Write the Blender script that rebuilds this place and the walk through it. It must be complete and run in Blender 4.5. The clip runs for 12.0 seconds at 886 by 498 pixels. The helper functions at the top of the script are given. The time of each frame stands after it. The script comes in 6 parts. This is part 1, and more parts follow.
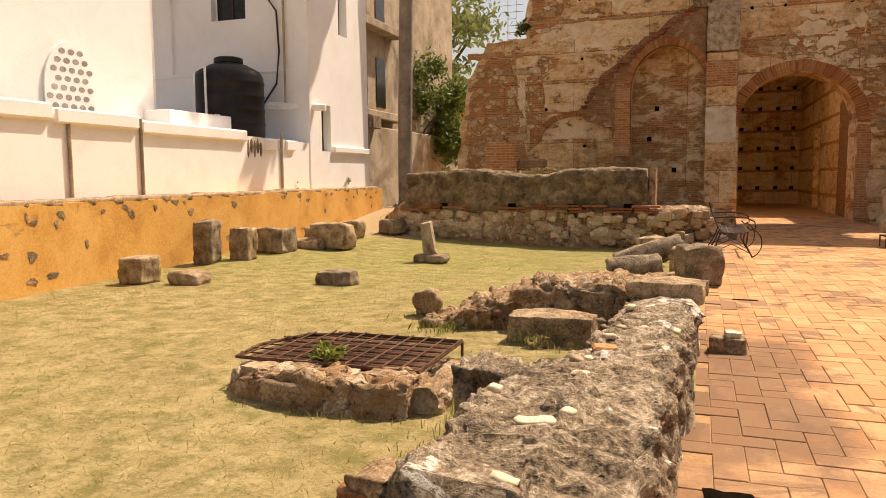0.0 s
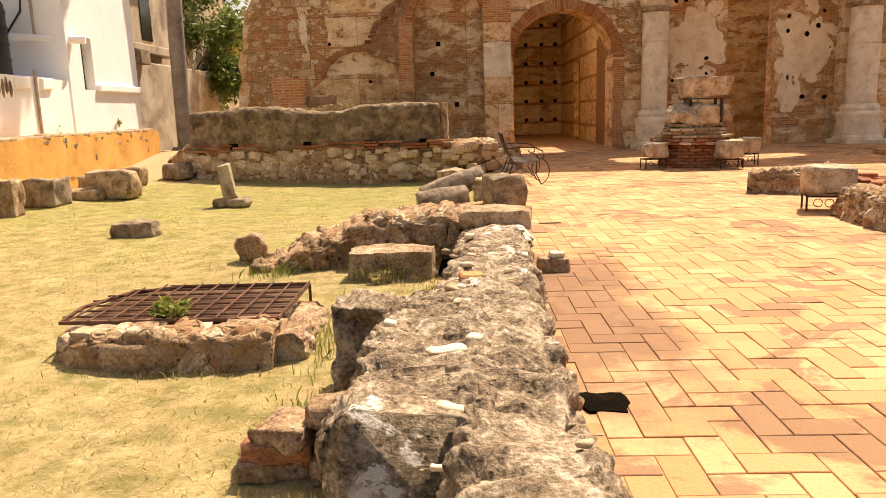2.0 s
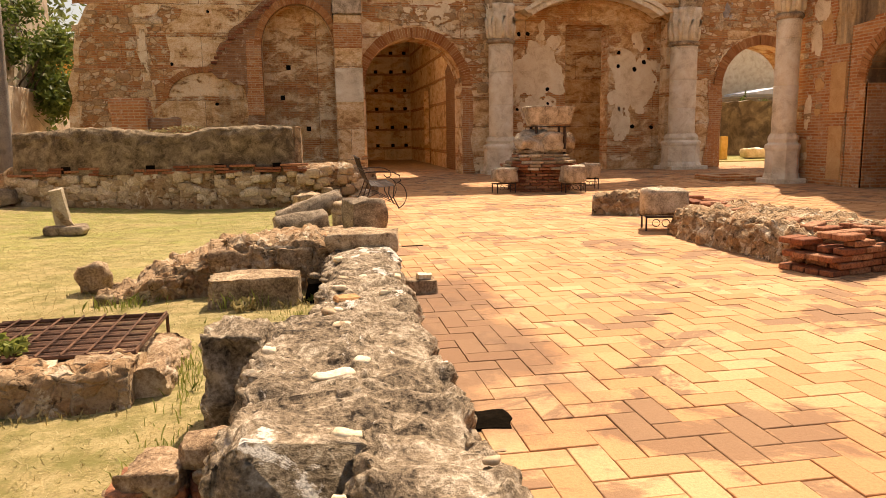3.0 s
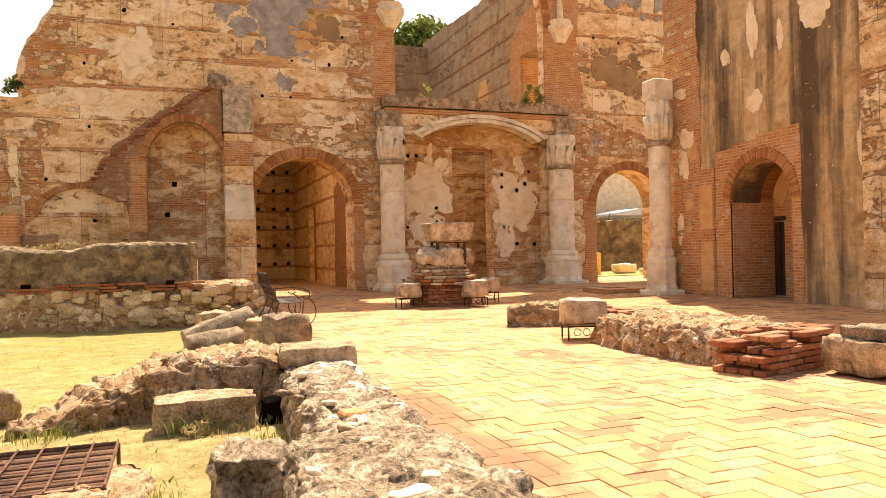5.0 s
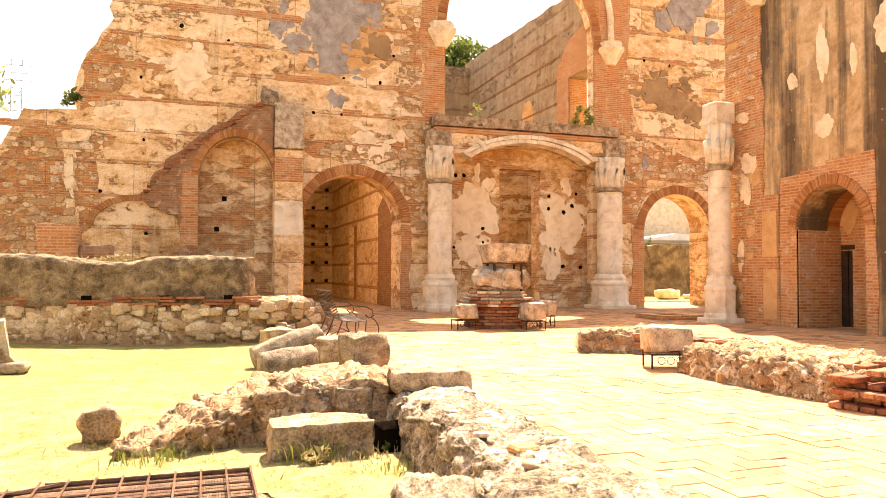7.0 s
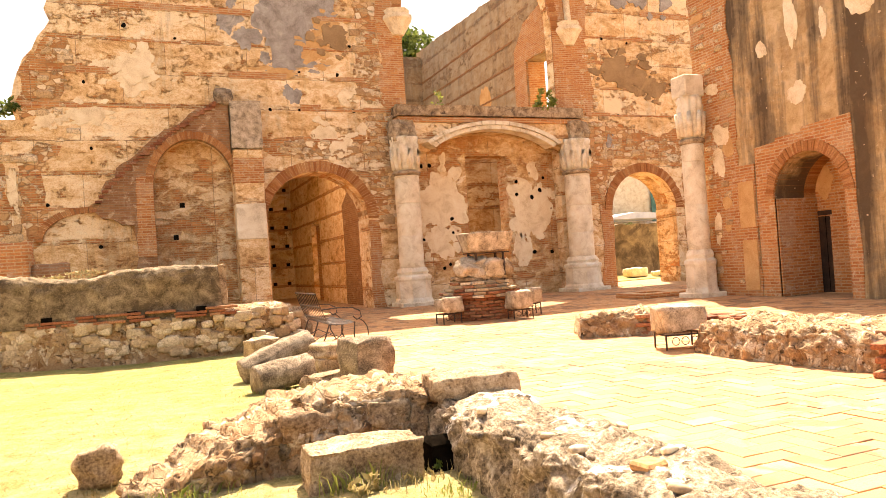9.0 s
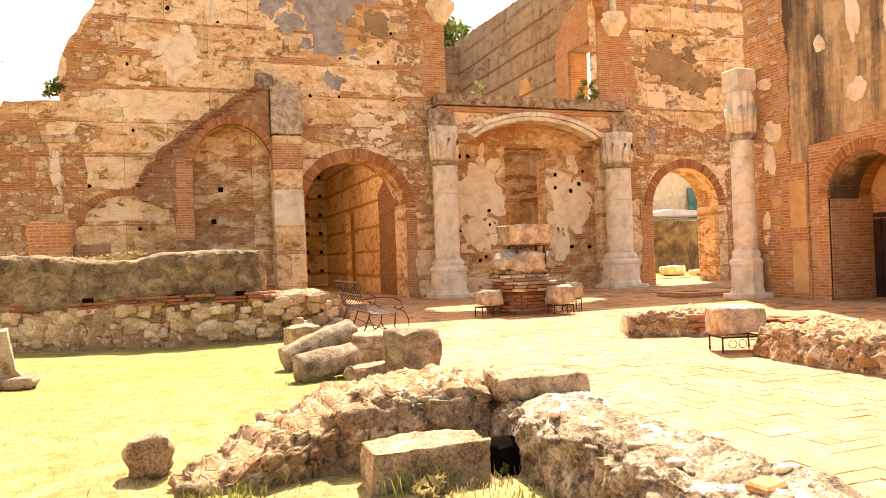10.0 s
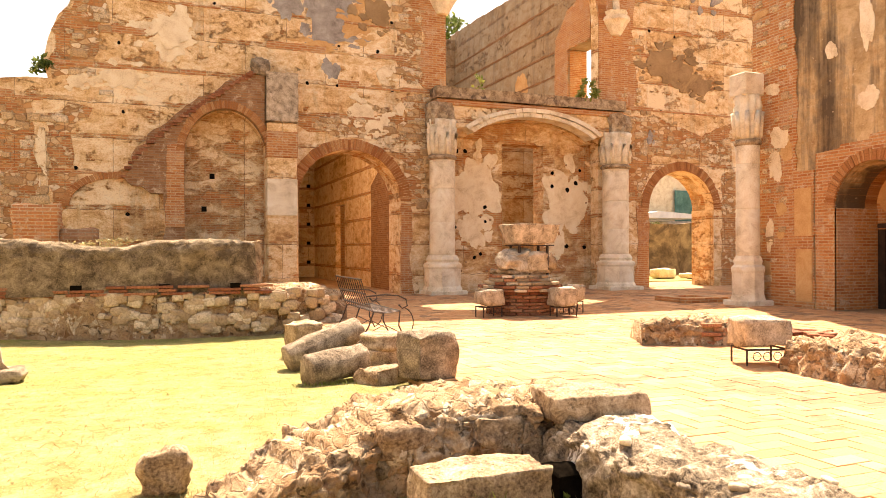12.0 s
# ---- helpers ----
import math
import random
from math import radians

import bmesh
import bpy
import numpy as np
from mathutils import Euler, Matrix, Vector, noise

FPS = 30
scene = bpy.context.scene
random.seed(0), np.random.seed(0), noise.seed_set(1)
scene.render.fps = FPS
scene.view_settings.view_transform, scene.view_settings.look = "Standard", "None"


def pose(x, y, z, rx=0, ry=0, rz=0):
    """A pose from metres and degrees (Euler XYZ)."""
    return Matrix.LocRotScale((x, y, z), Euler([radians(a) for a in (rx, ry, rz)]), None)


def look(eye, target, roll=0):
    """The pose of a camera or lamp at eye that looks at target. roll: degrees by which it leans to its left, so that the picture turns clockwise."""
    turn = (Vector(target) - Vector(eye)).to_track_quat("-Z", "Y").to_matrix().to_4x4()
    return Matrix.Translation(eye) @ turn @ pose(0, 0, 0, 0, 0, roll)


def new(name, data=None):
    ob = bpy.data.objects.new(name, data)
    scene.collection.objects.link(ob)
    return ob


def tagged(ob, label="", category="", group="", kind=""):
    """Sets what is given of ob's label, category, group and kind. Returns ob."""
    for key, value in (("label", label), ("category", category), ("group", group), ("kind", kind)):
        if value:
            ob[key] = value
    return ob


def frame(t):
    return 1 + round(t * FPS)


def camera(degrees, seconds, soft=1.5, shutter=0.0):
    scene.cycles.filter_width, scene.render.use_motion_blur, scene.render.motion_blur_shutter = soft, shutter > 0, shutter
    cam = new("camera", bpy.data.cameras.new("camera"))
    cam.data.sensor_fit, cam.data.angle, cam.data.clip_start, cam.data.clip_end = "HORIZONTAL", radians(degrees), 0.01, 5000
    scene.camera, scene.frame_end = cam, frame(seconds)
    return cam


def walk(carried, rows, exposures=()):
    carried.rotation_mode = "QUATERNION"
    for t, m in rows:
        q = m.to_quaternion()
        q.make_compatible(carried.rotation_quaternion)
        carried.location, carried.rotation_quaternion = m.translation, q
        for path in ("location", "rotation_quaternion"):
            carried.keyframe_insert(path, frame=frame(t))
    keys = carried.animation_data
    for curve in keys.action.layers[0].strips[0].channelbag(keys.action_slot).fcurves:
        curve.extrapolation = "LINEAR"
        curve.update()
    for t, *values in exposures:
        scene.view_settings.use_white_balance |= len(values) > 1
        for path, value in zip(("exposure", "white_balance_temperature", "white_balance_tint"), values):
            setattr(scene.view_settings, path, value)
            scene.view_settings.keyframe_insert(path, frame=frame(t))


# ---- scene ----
cam = camera(63.2, 12.0, soft=0.6)
PATH = [
    (0, (0.407, 0.451, 1.378), (-0.259, 2.327, 1.181), -0.5),
    (0.5, (0.279, 0.359, 1.379), (-0.169, 2.295, 1.149), 0.1),
    (1, (0.186, 0.336, 1.358), (-0.119, 2.303, 1.158), 0.3),
    (1.5, (0.05, 0.382, 1.337), (0.015, 2.359, 1.032), -0.7),
    (2, (-0.058, 0.4, 1.368), (-0.131, 2.362, 0.991), -1.8),
    (2.5, (-0.099, 0.405, 1.344), (-0.105, 2.382, 1.041), -1.1),
    (3, (-0.188, 0.459, 1.338), (0.15, 2.404, 1.021), -1.0),
    (3.5, (-0.343, 0.467, 1.322), (0.088, 2.411, 1.133), -2.9),
    (5.5, (-1.008, 0.912, 1.265), (-0.28, 2.774, 1.307), -0.9),
    (6, (-1.131, 1.07, 1.276), (-0.473, 2.955, 1.378), -1.4),
    (6.5, (-1.325, 1.155, 1.275), (-0.647, 3.031, 1.411), -0.4),
    (7, (-1.48, 1.245, 1.28), (-0.85, 3.142, 1.341), 0.2),
    (7.5, (-1.566, 1.404, 1.297), (-0.949, 3.303, 1.398), -2.1),
    (9.5, (-1.898, 2.162, 1.3), (-1.134, 4.01, 1.322), -3.8),
    (10, (-1.966, 2.312, 1.31), (-1.29, 4.194, 1.328), -2.1),
    (10.5, (-2.02, 2.459, 1.3), (-1.341, 4.34, 1.259), -0.1),
    (11, (-2.148, 2.602, 1.354), (-1.322, 4.424, 1.337), -3.1),
    (11.5, (-2.209, 2.745, 1.334), (-1.398, 4.573, 1.286), 0.0),
    (12, (-2.231, 2.843, 1.382), (-1.505, 4.706, 1.382), -0.2),
]
walk(cam, [(t, look(eye, target, roll)) for t, eye, target, roll in PATH], [(0.0, 0.4, 7900, 18), (0.5, 0.72, 7900, 18), (1.0, 0.92, 7900, 18), (1.5, 0.92, 7900, 18), (2.6, 0.72, 7900, 18), (3.0, 0.66, 7900, 18), (3.5, 0.72, 7900, 18), (5.5, 1.53, 7900, 18), (6.5, 1.9, 7900, 18), (7.5, 2.0, 7900, 18), (9.5, 1.8, 7900, 18), (12.0, 1.72, 7900, 18)])

# ---- world and light ----
SUN_AZ, SUN_EL = radians(62.0), radians(57.0)   # azimuth from +x towards +y
sun_dir = Vector((math.cos(SUN_AZ) * math.cos(SUN_EL), math.sin(SUN_AZ) * math.cos(SUN_EL), math.sin(SUN_EL)))
world = bpy.data.worlds.new("sky")
scene.world = world
world.use_nodes = True
wn = world.node_tree
sky = wn.nodes.new("ShaderNodeTexSky")
sky.sky_type, sky.sun_disc = "NISHITA", False
sky.sun_elevation, sky.sun_rotation = SUN_EL, radians(90) - SUN_AZ
sky.dust_density, sky.air_density = 4.0, 1.2
wn.nodes["Background"].inputs["Strength"].default_value = 0.10
wn.links.new(sky.outputs[0], wn.nodes["Background"].inputs["Color"])
sun = new("sun", bpy.data.lights.new("sun", "SUN"))
sun.data.energy, sun.data.angle, sun.data.color = 4.7, radians(0.5), (1.0, 0.93, 0.82)
sun.matrix_world = look(sun_dir * 60, (0, 0, 0))


# ---- materials ----
def material(name, rough=0.9):
    m = bpy.data.materials.new(name)
    m.use_nodes = True
    b = m.node_tree.nodes["Principled BSDF"]
    b.inputs["Roughness"].default_value = rough
    b.inputs["Specular IOR Level"].default_value = 0.25
    return m, m.node_tree, b


def node(nt, kind, links=(), **values):
    n = nt.nodes.new("ShaderNode" + kind)
    for key, value in values.items():
        if key == "feature":
            n.feature = value
        else:
            n.inputs[key.replace("_", " ")].default_value = value
    for key, src in links:
        nt.links.new(src, n.inputs[key])
    return n


def coords(nt, axis="", scale=(1, 1, 1)):
    """Object coordinates; axis 'x' gives (x, z, y) and 'y' gives (y, z, x) for upright walls."""
    tc = nt.nodes.new("ShaderNodeTexCoord").outputs["Object"]
    if axis:
        s = node(nt, "SeparateXYZ", [(0, tc)])
        order = (0, 2, 1) if axis == "x" else (1, 2, 0)
        tc = node(nt, "CombineXYZ", [(i, s.outputs[k]) for i, k in enumerate(order)]).outputs[0]
    if scale != (1, 1, 1):
        tc = node(nt, "Mapping", [("Vector", tc)], Scale=scale).outputs[0]
    return tc


def noise_of(nt, vec, scale, detail=6.0, rough=0.6, distortion=0.0):
    return node(nt, "TexNoise", [("Vector", vec)], Scale=scale, Detail=detail, Roughness=rough, Distortion=distortion).outputs[0]


def ramp(nt, fac, stops):
    r = nt.nodes.new("ShaderNodeValToRGB")
    e = r.color_ramp.elements
    while len(e) < len(stops):
        e.new(0.5)
    for el, (p, c) in zip(e, stops):
        el.position = p
        el.color = (c, c, c, 1) if isinstance(c, (int, float)) else (*c, 1)
    nt.links.new(fac, r.inputs[0])
    return r.outputs[0]


def mix(nt, fac, a, b, blend="MIX"):
    n = nt.nodes.new("ShaderNodeMix")
    n.data_type, n.blend_type = "RGBA", blend
    for sock, v in ((n.inputs[0], fac), (n.inputs[6], a), (n.inputs[7], b)):
        if isinstance(v, (int, float)):
            sock.default_value = v if sock.type == "VALUE" else (v, v, v, 1)
        elif isinstance(v, tuple):
            sock.default_value = (*v, 1)
        else:
            nt.links.new(v, sock)
    return n.outputs[2]


def calc(nt, op, a, b=0.0, c=0.0):
    n = nt.nodes.new("ShaderNodeMath")
    n.operation = op
    for i, v in enumerate((a, b, c)):
        if isinstance(v, (int, float)):
            n.inputs[i].default_value = v
        else:
            nt.links.new(v, n.inputs[i])
    return n.outputs[0]


def bump(nt, bsdf, height, strength=0.5, distance=0.02):
    b = node(nt, "Bump", [("Height", height)], Strength=strength, Distance=distance)
    nt.links.new(b.outputs[0], bsdf.inputs["Normal"])


def speckled(name, dark, mid, light, scale=6.0, grain=60.0, rough=0.92, rel=0.6, dist=0.02, stain=None, stain_at=(0.52, 0.66)):
    """Stone, stucco or soil: two scales of colour, fine grain, optional stains."""
    m, nt, b = material(name, rough)
    v = coords(nt)
    big, fine = noise_of(nt, v, scale, 8, 0.65, 0.4), noise_of(nt, v, grain, 5, 0.7)
    both = calc(nt, "ADD", calc(nt, "MULTIPLY", big, 0.57), calc(nt, "MULTIPLY", fine, 0.43))
    col = ramp(nt, both, [(0.39, dark), (0.5, mid), (0.61, light)])
    if stain:
        s = ramp(nt, noise_of(nt, v, scale * 0.45, 7, 0.7, 0.8), [(stain_at[0], 0.0), (stain_at[1], 1.0)])
        col = mix(nt, s, col, stain)
    relief = both
    if rel >= 0.85:
        # Pits are sunk in the relief and their shade is painted into the colour.
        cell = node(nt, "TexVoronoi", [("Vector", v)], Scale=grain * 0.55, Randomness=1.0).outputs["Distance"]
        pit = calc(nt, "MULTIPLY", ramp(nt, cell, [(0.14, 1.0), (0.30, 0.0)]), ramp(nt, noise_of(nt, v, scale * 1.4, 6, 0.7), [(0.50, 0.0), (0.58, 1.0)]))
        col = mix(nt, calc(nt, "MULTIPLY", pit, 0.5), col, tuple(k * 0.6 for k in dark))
        relief = calc(nt, "SUBTRACT", both, calc(nt, "MULTIPLY", pit, 0.3))
    nt.links.new(col, b.inputs["Base Color"])
    bump(nt, b, relief, rel, dist)
    return m


def masonry(name, axis, plaster=0.5, brick=0.45, courses=0.95, tone=1.0, grime=0.3, grime_at=0.5, wash=0.0):
    """Old tapia wall: earth-plaster panels in lifts between brick strings, worn through to brick and rubble."""
    m, nt, b = material(name, 0.93)
    v = coords(nt, axis)
    t = lambda c: tuple(k * tone for k in c)
    sep = node(nt, "SeparateXYZ", [(0, v)])
    wob = noise_of(nt, v, 1.6, 5, 0.65)
    flat = node(nt, "Mapping", [("Vector", v)], Scale=(0.75, 1.45, 1.0)).outputs[0]
    n1, n2 = noise_of(nt, flat, 0.55, 8, 0.68, 0.5), noise_of(nt, flat, 2.1, 9, 0.72, 0.5)
    n3, n4 = noise_of(nt, v, 24.0, 6, 0.72), noise_of(nt, v, 7.0, 8, 0.72, 0.4)
    zz = calc(nt, "ADD", sep.outputs[1], calc(nt, "MULTIPLY", calc(nt, "SUBTRACT", wob, 0.5), 0.16))
    lift = node(nt, "CombineXYZ", [(0, sep.outputs[0]), (1, calc(nt, "ADD", zz, courses - 0.57 + 20 * courses))]).outputs[0]
    panel = node(nt, "TexBrick", [("Vector", lift)], Scale=1.0, Mortar_Size=0.012, Mortar_Smooth=0.3, Brick_Width=2.3, Row_Height=courses, Bias=0.0,
                 Color1=(0, 0, 0, 1), Color2=(1, 1, 1, 1), Mortar=(0.5, 0.5, 0.5, 1))
    # plaster: tan to cream, by panel, by cloud and by grain
    f = calc(nt, "ADD", calc(nt, "MULTIPLY", n2, 0.50), calc(nt, "MULTIPLY", n4, 0.28))
    f = calc(nt, "ADD", f, calc(nt, "MULTIPLY", n3, 0.16))
    f = calc(nt, "ADD", f, calc(nt, "MULTIPLY", calc(nt, "SUBTRACT", panel.outputs[0], 0.5), 0.075))
    plas = ramp(nt, f, [(0.37, t((0.42, 0.215, 0.08))), (0.425, t((0.63, 0.39, 0.175))), (0.47, t((0.74, 0.52, 0.28))), (0.53, t((0.84, 0.67, 0.43)))])
    lime = ramp(nt, calc(nt, "ADD", calc(nt, "MULTIPLY", n1, 0.45), calc(nt, "MULTIPLY", n2, 0.55)), [(0.575, 0.0), (0.60, 0.75)])
    plas = mix(nt, lime, plas, t((0.86, 0.74, 0.53)))
    # bare wall: brick rows and bedded rubble
    br = node(nt, "TexBrick", [("Vector", v)], Scale=1.0, Mortar_Size=0.012, Brick_Width=0.27, Row_Height=0.068, Bias=0.1,
              Color1=(*t((0.40, 0.125, 0.035)), 1), Color2=(*t((0.62, 0.27, 0.09)), 1), Mortar=(*t((0.56, 0.37, 0.19)), 1))
    warp = node(nt, "Mapping", [("Vector", v)], Scale=(1.0, 1.7, 1.0)).outputs[0]
    ve = node(nt, "TexVoronoi", [("Vector", warp)], feature="DISTANCE_TO_EDGE", Scale=4.2, Randomness=0.9).outputs["Distance"]
    vc = node(nt, "TexVoronoi", [("Vector", warp)], Scale=4.2, Randomness=0.9).outputs["Color"]
    vr = node(nt, "SeparateColor", [(0, vc)]).outputs[0]
    stone = ramp(nt, vr, [(0.0, t((0.44, 0.18, 0.06))), (0.4, t((0.58, 0.33, 0.14))), (0.75, t((0.72, 0.52, 0.30))), (1.0, t((0.84, 0.70, 0.49)))])
    rub = mix(nt, ramp(nt, ve, [(0.03, 0.0), (0.10, 1.0)]), t((0.40, 0.21, 0.085)), stone)
    bmask = ramp(nt, noise_of(nt, v, 1.1, 7, 0.7, 0.5), [(brick - 0.02, 1.0), (brick + 0.02, 0.0)])
    saw = calc(nt, "FRACT", calc(nt, "DIVIDE", calc(nt, "ADD", zz, courses - 0.57 + 20 * courses), courses))
    band = calc(nt, "MULTIPLY", ramp(nt, saw, [(0.0, 1.0), (0.11, 1.0), (0.14, 0.0), (0.985, 0.0), (0.995, 1.0)]), ramp(nt, noise_of(nt, v, 0.9, 7, 0.7), [(0.43, 0.0), (0.50, 1.0)]))
    bare = mix(nt, calc(nt, "MAXIMUM", bmask, band), rub, br.outputs[0])
    cut = calc(nt, "ADD", calc(nt, "MULTIPLY", n1, 0.42), calc(nt, "MULTIPLY", n2, 0.36))
    cut = calc(nt, "ADD", cut, calc(nt, "MULTIPLY", n4, 0.22))
    pm = ramp(nt, cut, [(plaster - 0.012, 0.0), (plaster + 0.012, 1.0)])
    pm = calc(nt, "MULTIPLY", pm, calc(nt, "SUBTRACT", 1.0, calc(nt, "MULTIPLY", band, ramp(nt, n2, [(0.46, 1.0), (0.56, 0.0)]))))
    col = mix(nt, pm, bare, plas)
    joint = calc(nt, "MULTIPLY", panel.outputs[1], ramp(nt, n4, [(0.42, 0.1), (0.55, 0.8)]))
    col = mix(nt, joint, col, t((0.20, 0.095, 0.04)))
    col = mix(nt, calc(nt, "MULTIPLY", ramp(nt, n3, [(0.34, 1.0), (0.50, 0.0)]), 0.3), col, t((0.26, 0.13, 0.055)))
    speck = ramp(nt, noise_of(nt, v, 13.0, 5, 0.75), [(0.28, 1.0), (0.33, 0.0)])
    col = mix(nt, calc(nt, "MULTIPLY", speck, 0.7), col, t((0.17, 0.085, 0.04)))
    streak = noise_of(nt, node(nt, "Mapping", [("Vector", v)], Scale=(1.3, 0.2, 1.0)).outputs[0], 1.2, 9, 0.72, 0.3)
    dirty = calc(nt, "MULTIPLY", ramp(nt, streak, [(grime_at, 0.0), (grime_at + 0.14, 1.0)]), ramp(nt, n4, [(0.36, 0.55), (0.58, 1.0)]))
    col = mix(nt, calc(nt, "MULTIPLY", dirty, grime), col, (0.115, 0.08, 0.048))
    if wash:
        col = mix(nt, wash, col, (0.40, 0.31, 0.21))
    nt.links.new(col, b.inputs["Base Color"])
    h = calc(nt, "ADD", calc(nt, "MULTIPLY", mix(nt, pm, mix(nt, bmask, ve, br.outputs[1]), 0.6), 0.5), calc(nt, "MULTIPLY", calc(nt, "ADD", n3, n4), 0.3))
    h = calc(nt, "SUBTRACT", calc(nt, "ADD", h, calc(nt, "MULTIPLY", pm, 0.3)), calc(nt, "MULTIPLY", speck, 0.3))
    bump(nt, b, h, 1.0, 0.05)
    return m


def stucco(name):
    """Tan render soiled by rain: long soft runs, blotches and pale worn spots."""
    m, nt, b = material(name, 0.93)
    v = coords(nt, "y")
    n2, n3, n4 = noise_of(nt, v, 1.5, 9, 0.7, 0.4), noise_of(nt, v, 30.0, 6, 0.72), noise_of(nt, v, 6.0, 8, 0.72)
    f = calc(nt, "ADD", calc(nt, "MULTIPLY", n2, 0.55), calc(nt, "ADD", calc(nt, "MULTIPLY", n4, 0.3), calc(nt, "MULTIPLY", n3, 0.15)))
    col = ramp(nt, f, [(0.38, (0.35, 0.205, 0.088)), (0.47, (0.55, 0.365, 0.175)), (0.56, (0.69, 0.505, 0.285))])
    run = noise_of(nt, node(nt, "Mapping", [("Vector", v)], Scale=(0.85, 0.075, 1.0)).outputs[0], 1.0, 9, 0.62, 0.15)
    thin = noise_of(nt, node(nt, "Mapping", [("Vector", v)], Scale=(5.0, 0.16, 1.0)).outputs[0], 1.0, 6, 0.65, 0.25)
    soil = calc(nt, "ADD", calc(nt, "MULTIPLY", run, 0.62), calc(nt, "ADD", calc(nt, "MULTIPLY", n2, 0.22), calc(nt, "MULTIPLY", thin, 0.16)))
    col = mix(nt, calc(nt, "MULTIPLY", ramp(nt, soil, [(0.44, 0.0), (0.475, 0.6), (0.525, 1.0)]), 0.93), col, (0.085, 0.056, 0.032))
    dull = ramp(nt, noise_of(nt, v, 0.7, 8, 0.7, 0.6), [(0.52, 0.0), (0.62, 0.35)])
    col = mix(nt, dull, col, (0.20, 0.125, 0.062))
    spot = ramp(nt, noise_of(nt, v, 9.0, 4, 0.6), [(0.68, 0.0), (0.70, 1.0)])
    col = mix(nt, spot, col, (0.66, 0.50, 0.31))
    nt.links.new(col, b.inputs["Base Color"])
    bump(nt, b, calc(nt, "ADD", n4, n3), 0.8, 0.025)
    return m


def brickwork(name, axis, c1, c2, mortar, wear=0.3, light=(0.66, 0.5, 0.33)):
    m, nt, b = material(name, 0.9)
    v = coords(nt, axis)
    br = node(nt, "TexBrick", [("Vector", v)], Scale=1.0, Mortar_Size=0.012, Brick_Width=0.27, Row_Height=0.07, Bias=0.0,
              Color1=(*c1, 1), Color2=(*c2, 1), Mortar=(*mortar, 1))
    n1, n2 = noise_of(nt, v, 1.4, 8, 0.68, 0.5), noise_of(nt, v, 30, 5, 0.7)
    col = mix(nt, calc(nt, "MULTIPLY", ramp(nt, n1, [(0.52, 0.0), (0.6, 1.0)]), wear), br.outputs[0], light)
    col = mix(nt, ramp(nt, noise_of(nt, v, 4.5, 8, 0.72, 0.4), [(0.56, 0.0), (0.62, 0.7)]), col, light)
    col = mix(nt, calc(nt, "MULTIPLY", ramp(nt, n2, [(0.35, 1.0), (0.6, 0.0)]), 0.4), col, (0.17, 0.075, 0.03))
    nt.links.new(col, b.inputs["Base Color"])
    bump(nt, b, calc(nt, "ADD", calc(nt, "MULTIPLY", br.outputs[1], -0.6), calc(nt, "MULTIPLY", n2, 0.4)), 0.6, 0.02)
    return m


def tinted(name, base, var, island, grain=40.0, stain=None, rough=0.85):
    """Pieces whose colour varies from one to the next: by object, or by island where they are joined."""
    m, nt, b = material(name, rough)
    v = coords(nt)
    if island:
        geo = nt.nodes.new("ShaderNodeNewGeometry")
        r, pos = geo.outputs["Random Per Island"], geo.outputs["Position"]
    else:
        r = nt.nodes.new("ShaderNodeObjectInfo").outputs["Random"]
        pos = nt.nodes.new("ShaderNodeNewGeometry").outputs["Position"]
    col = ramp(nt, r, [(0.0, base[0]), (0.5, base[1]), (1.0, base[2])])
    fine = noise_of(nt, pos, grain, 6, 0.7)
    col = mix(nt, calc(nt, "MULTIPLY", ramp(nt, fine, [(0.36, 1.0), (0.58, 0.0)]), var), col, tuple(k * 0.45 for k in base[0]))
    if stain:
        s = calc(nt, "ADD", calc(nt, "MULTIPLY", noise_of(nt, pos, 0.95, 8, 0.68, 0.8), 0.86), calc(nt, "MULTIPLY", r, 0.14))
        col = mix(nt, calc(nt, "MULTIPLY", ramp(nt, s, [(0.53, 0.0), (0.58, 1.0)]), 0.76), col, stain)
        sp = node(nt, "SeparateXYZ", [(0, pos)])
        wob = noise_of(nt, pos, 1.6, 7, 0.7)
        mud = calc(nt, "MULTIPLY", ramp(nt, calc(nt, "ADD", calc(nt, "MULTIPLY", sp.outputs[0], 0.3), calc(nt, "MULTIPLY", wob, 0.5)), [(0.56, 1.0), (0.66, 0.0)]),
                   ramp(nt, calc(nt, "ADD", calc(nt, "MULTIPLY", sp.outputs[1], 0.08), calc(nt, "MULTIPLY", wob, 0.3)), [(0.40, 0.0), (0.48, 1.0), (0.68, 1.0), (0.76, 0.0)]))
        col = mix(nt, calc(nt, "MULTIPLY", mud, 0.85), col, (0.19, 0.105, 0.058))
    nt.links.new(col, b.inputs["Base Color"])
    bump(nt, b, fine, 0.45, 0.01)
    return m


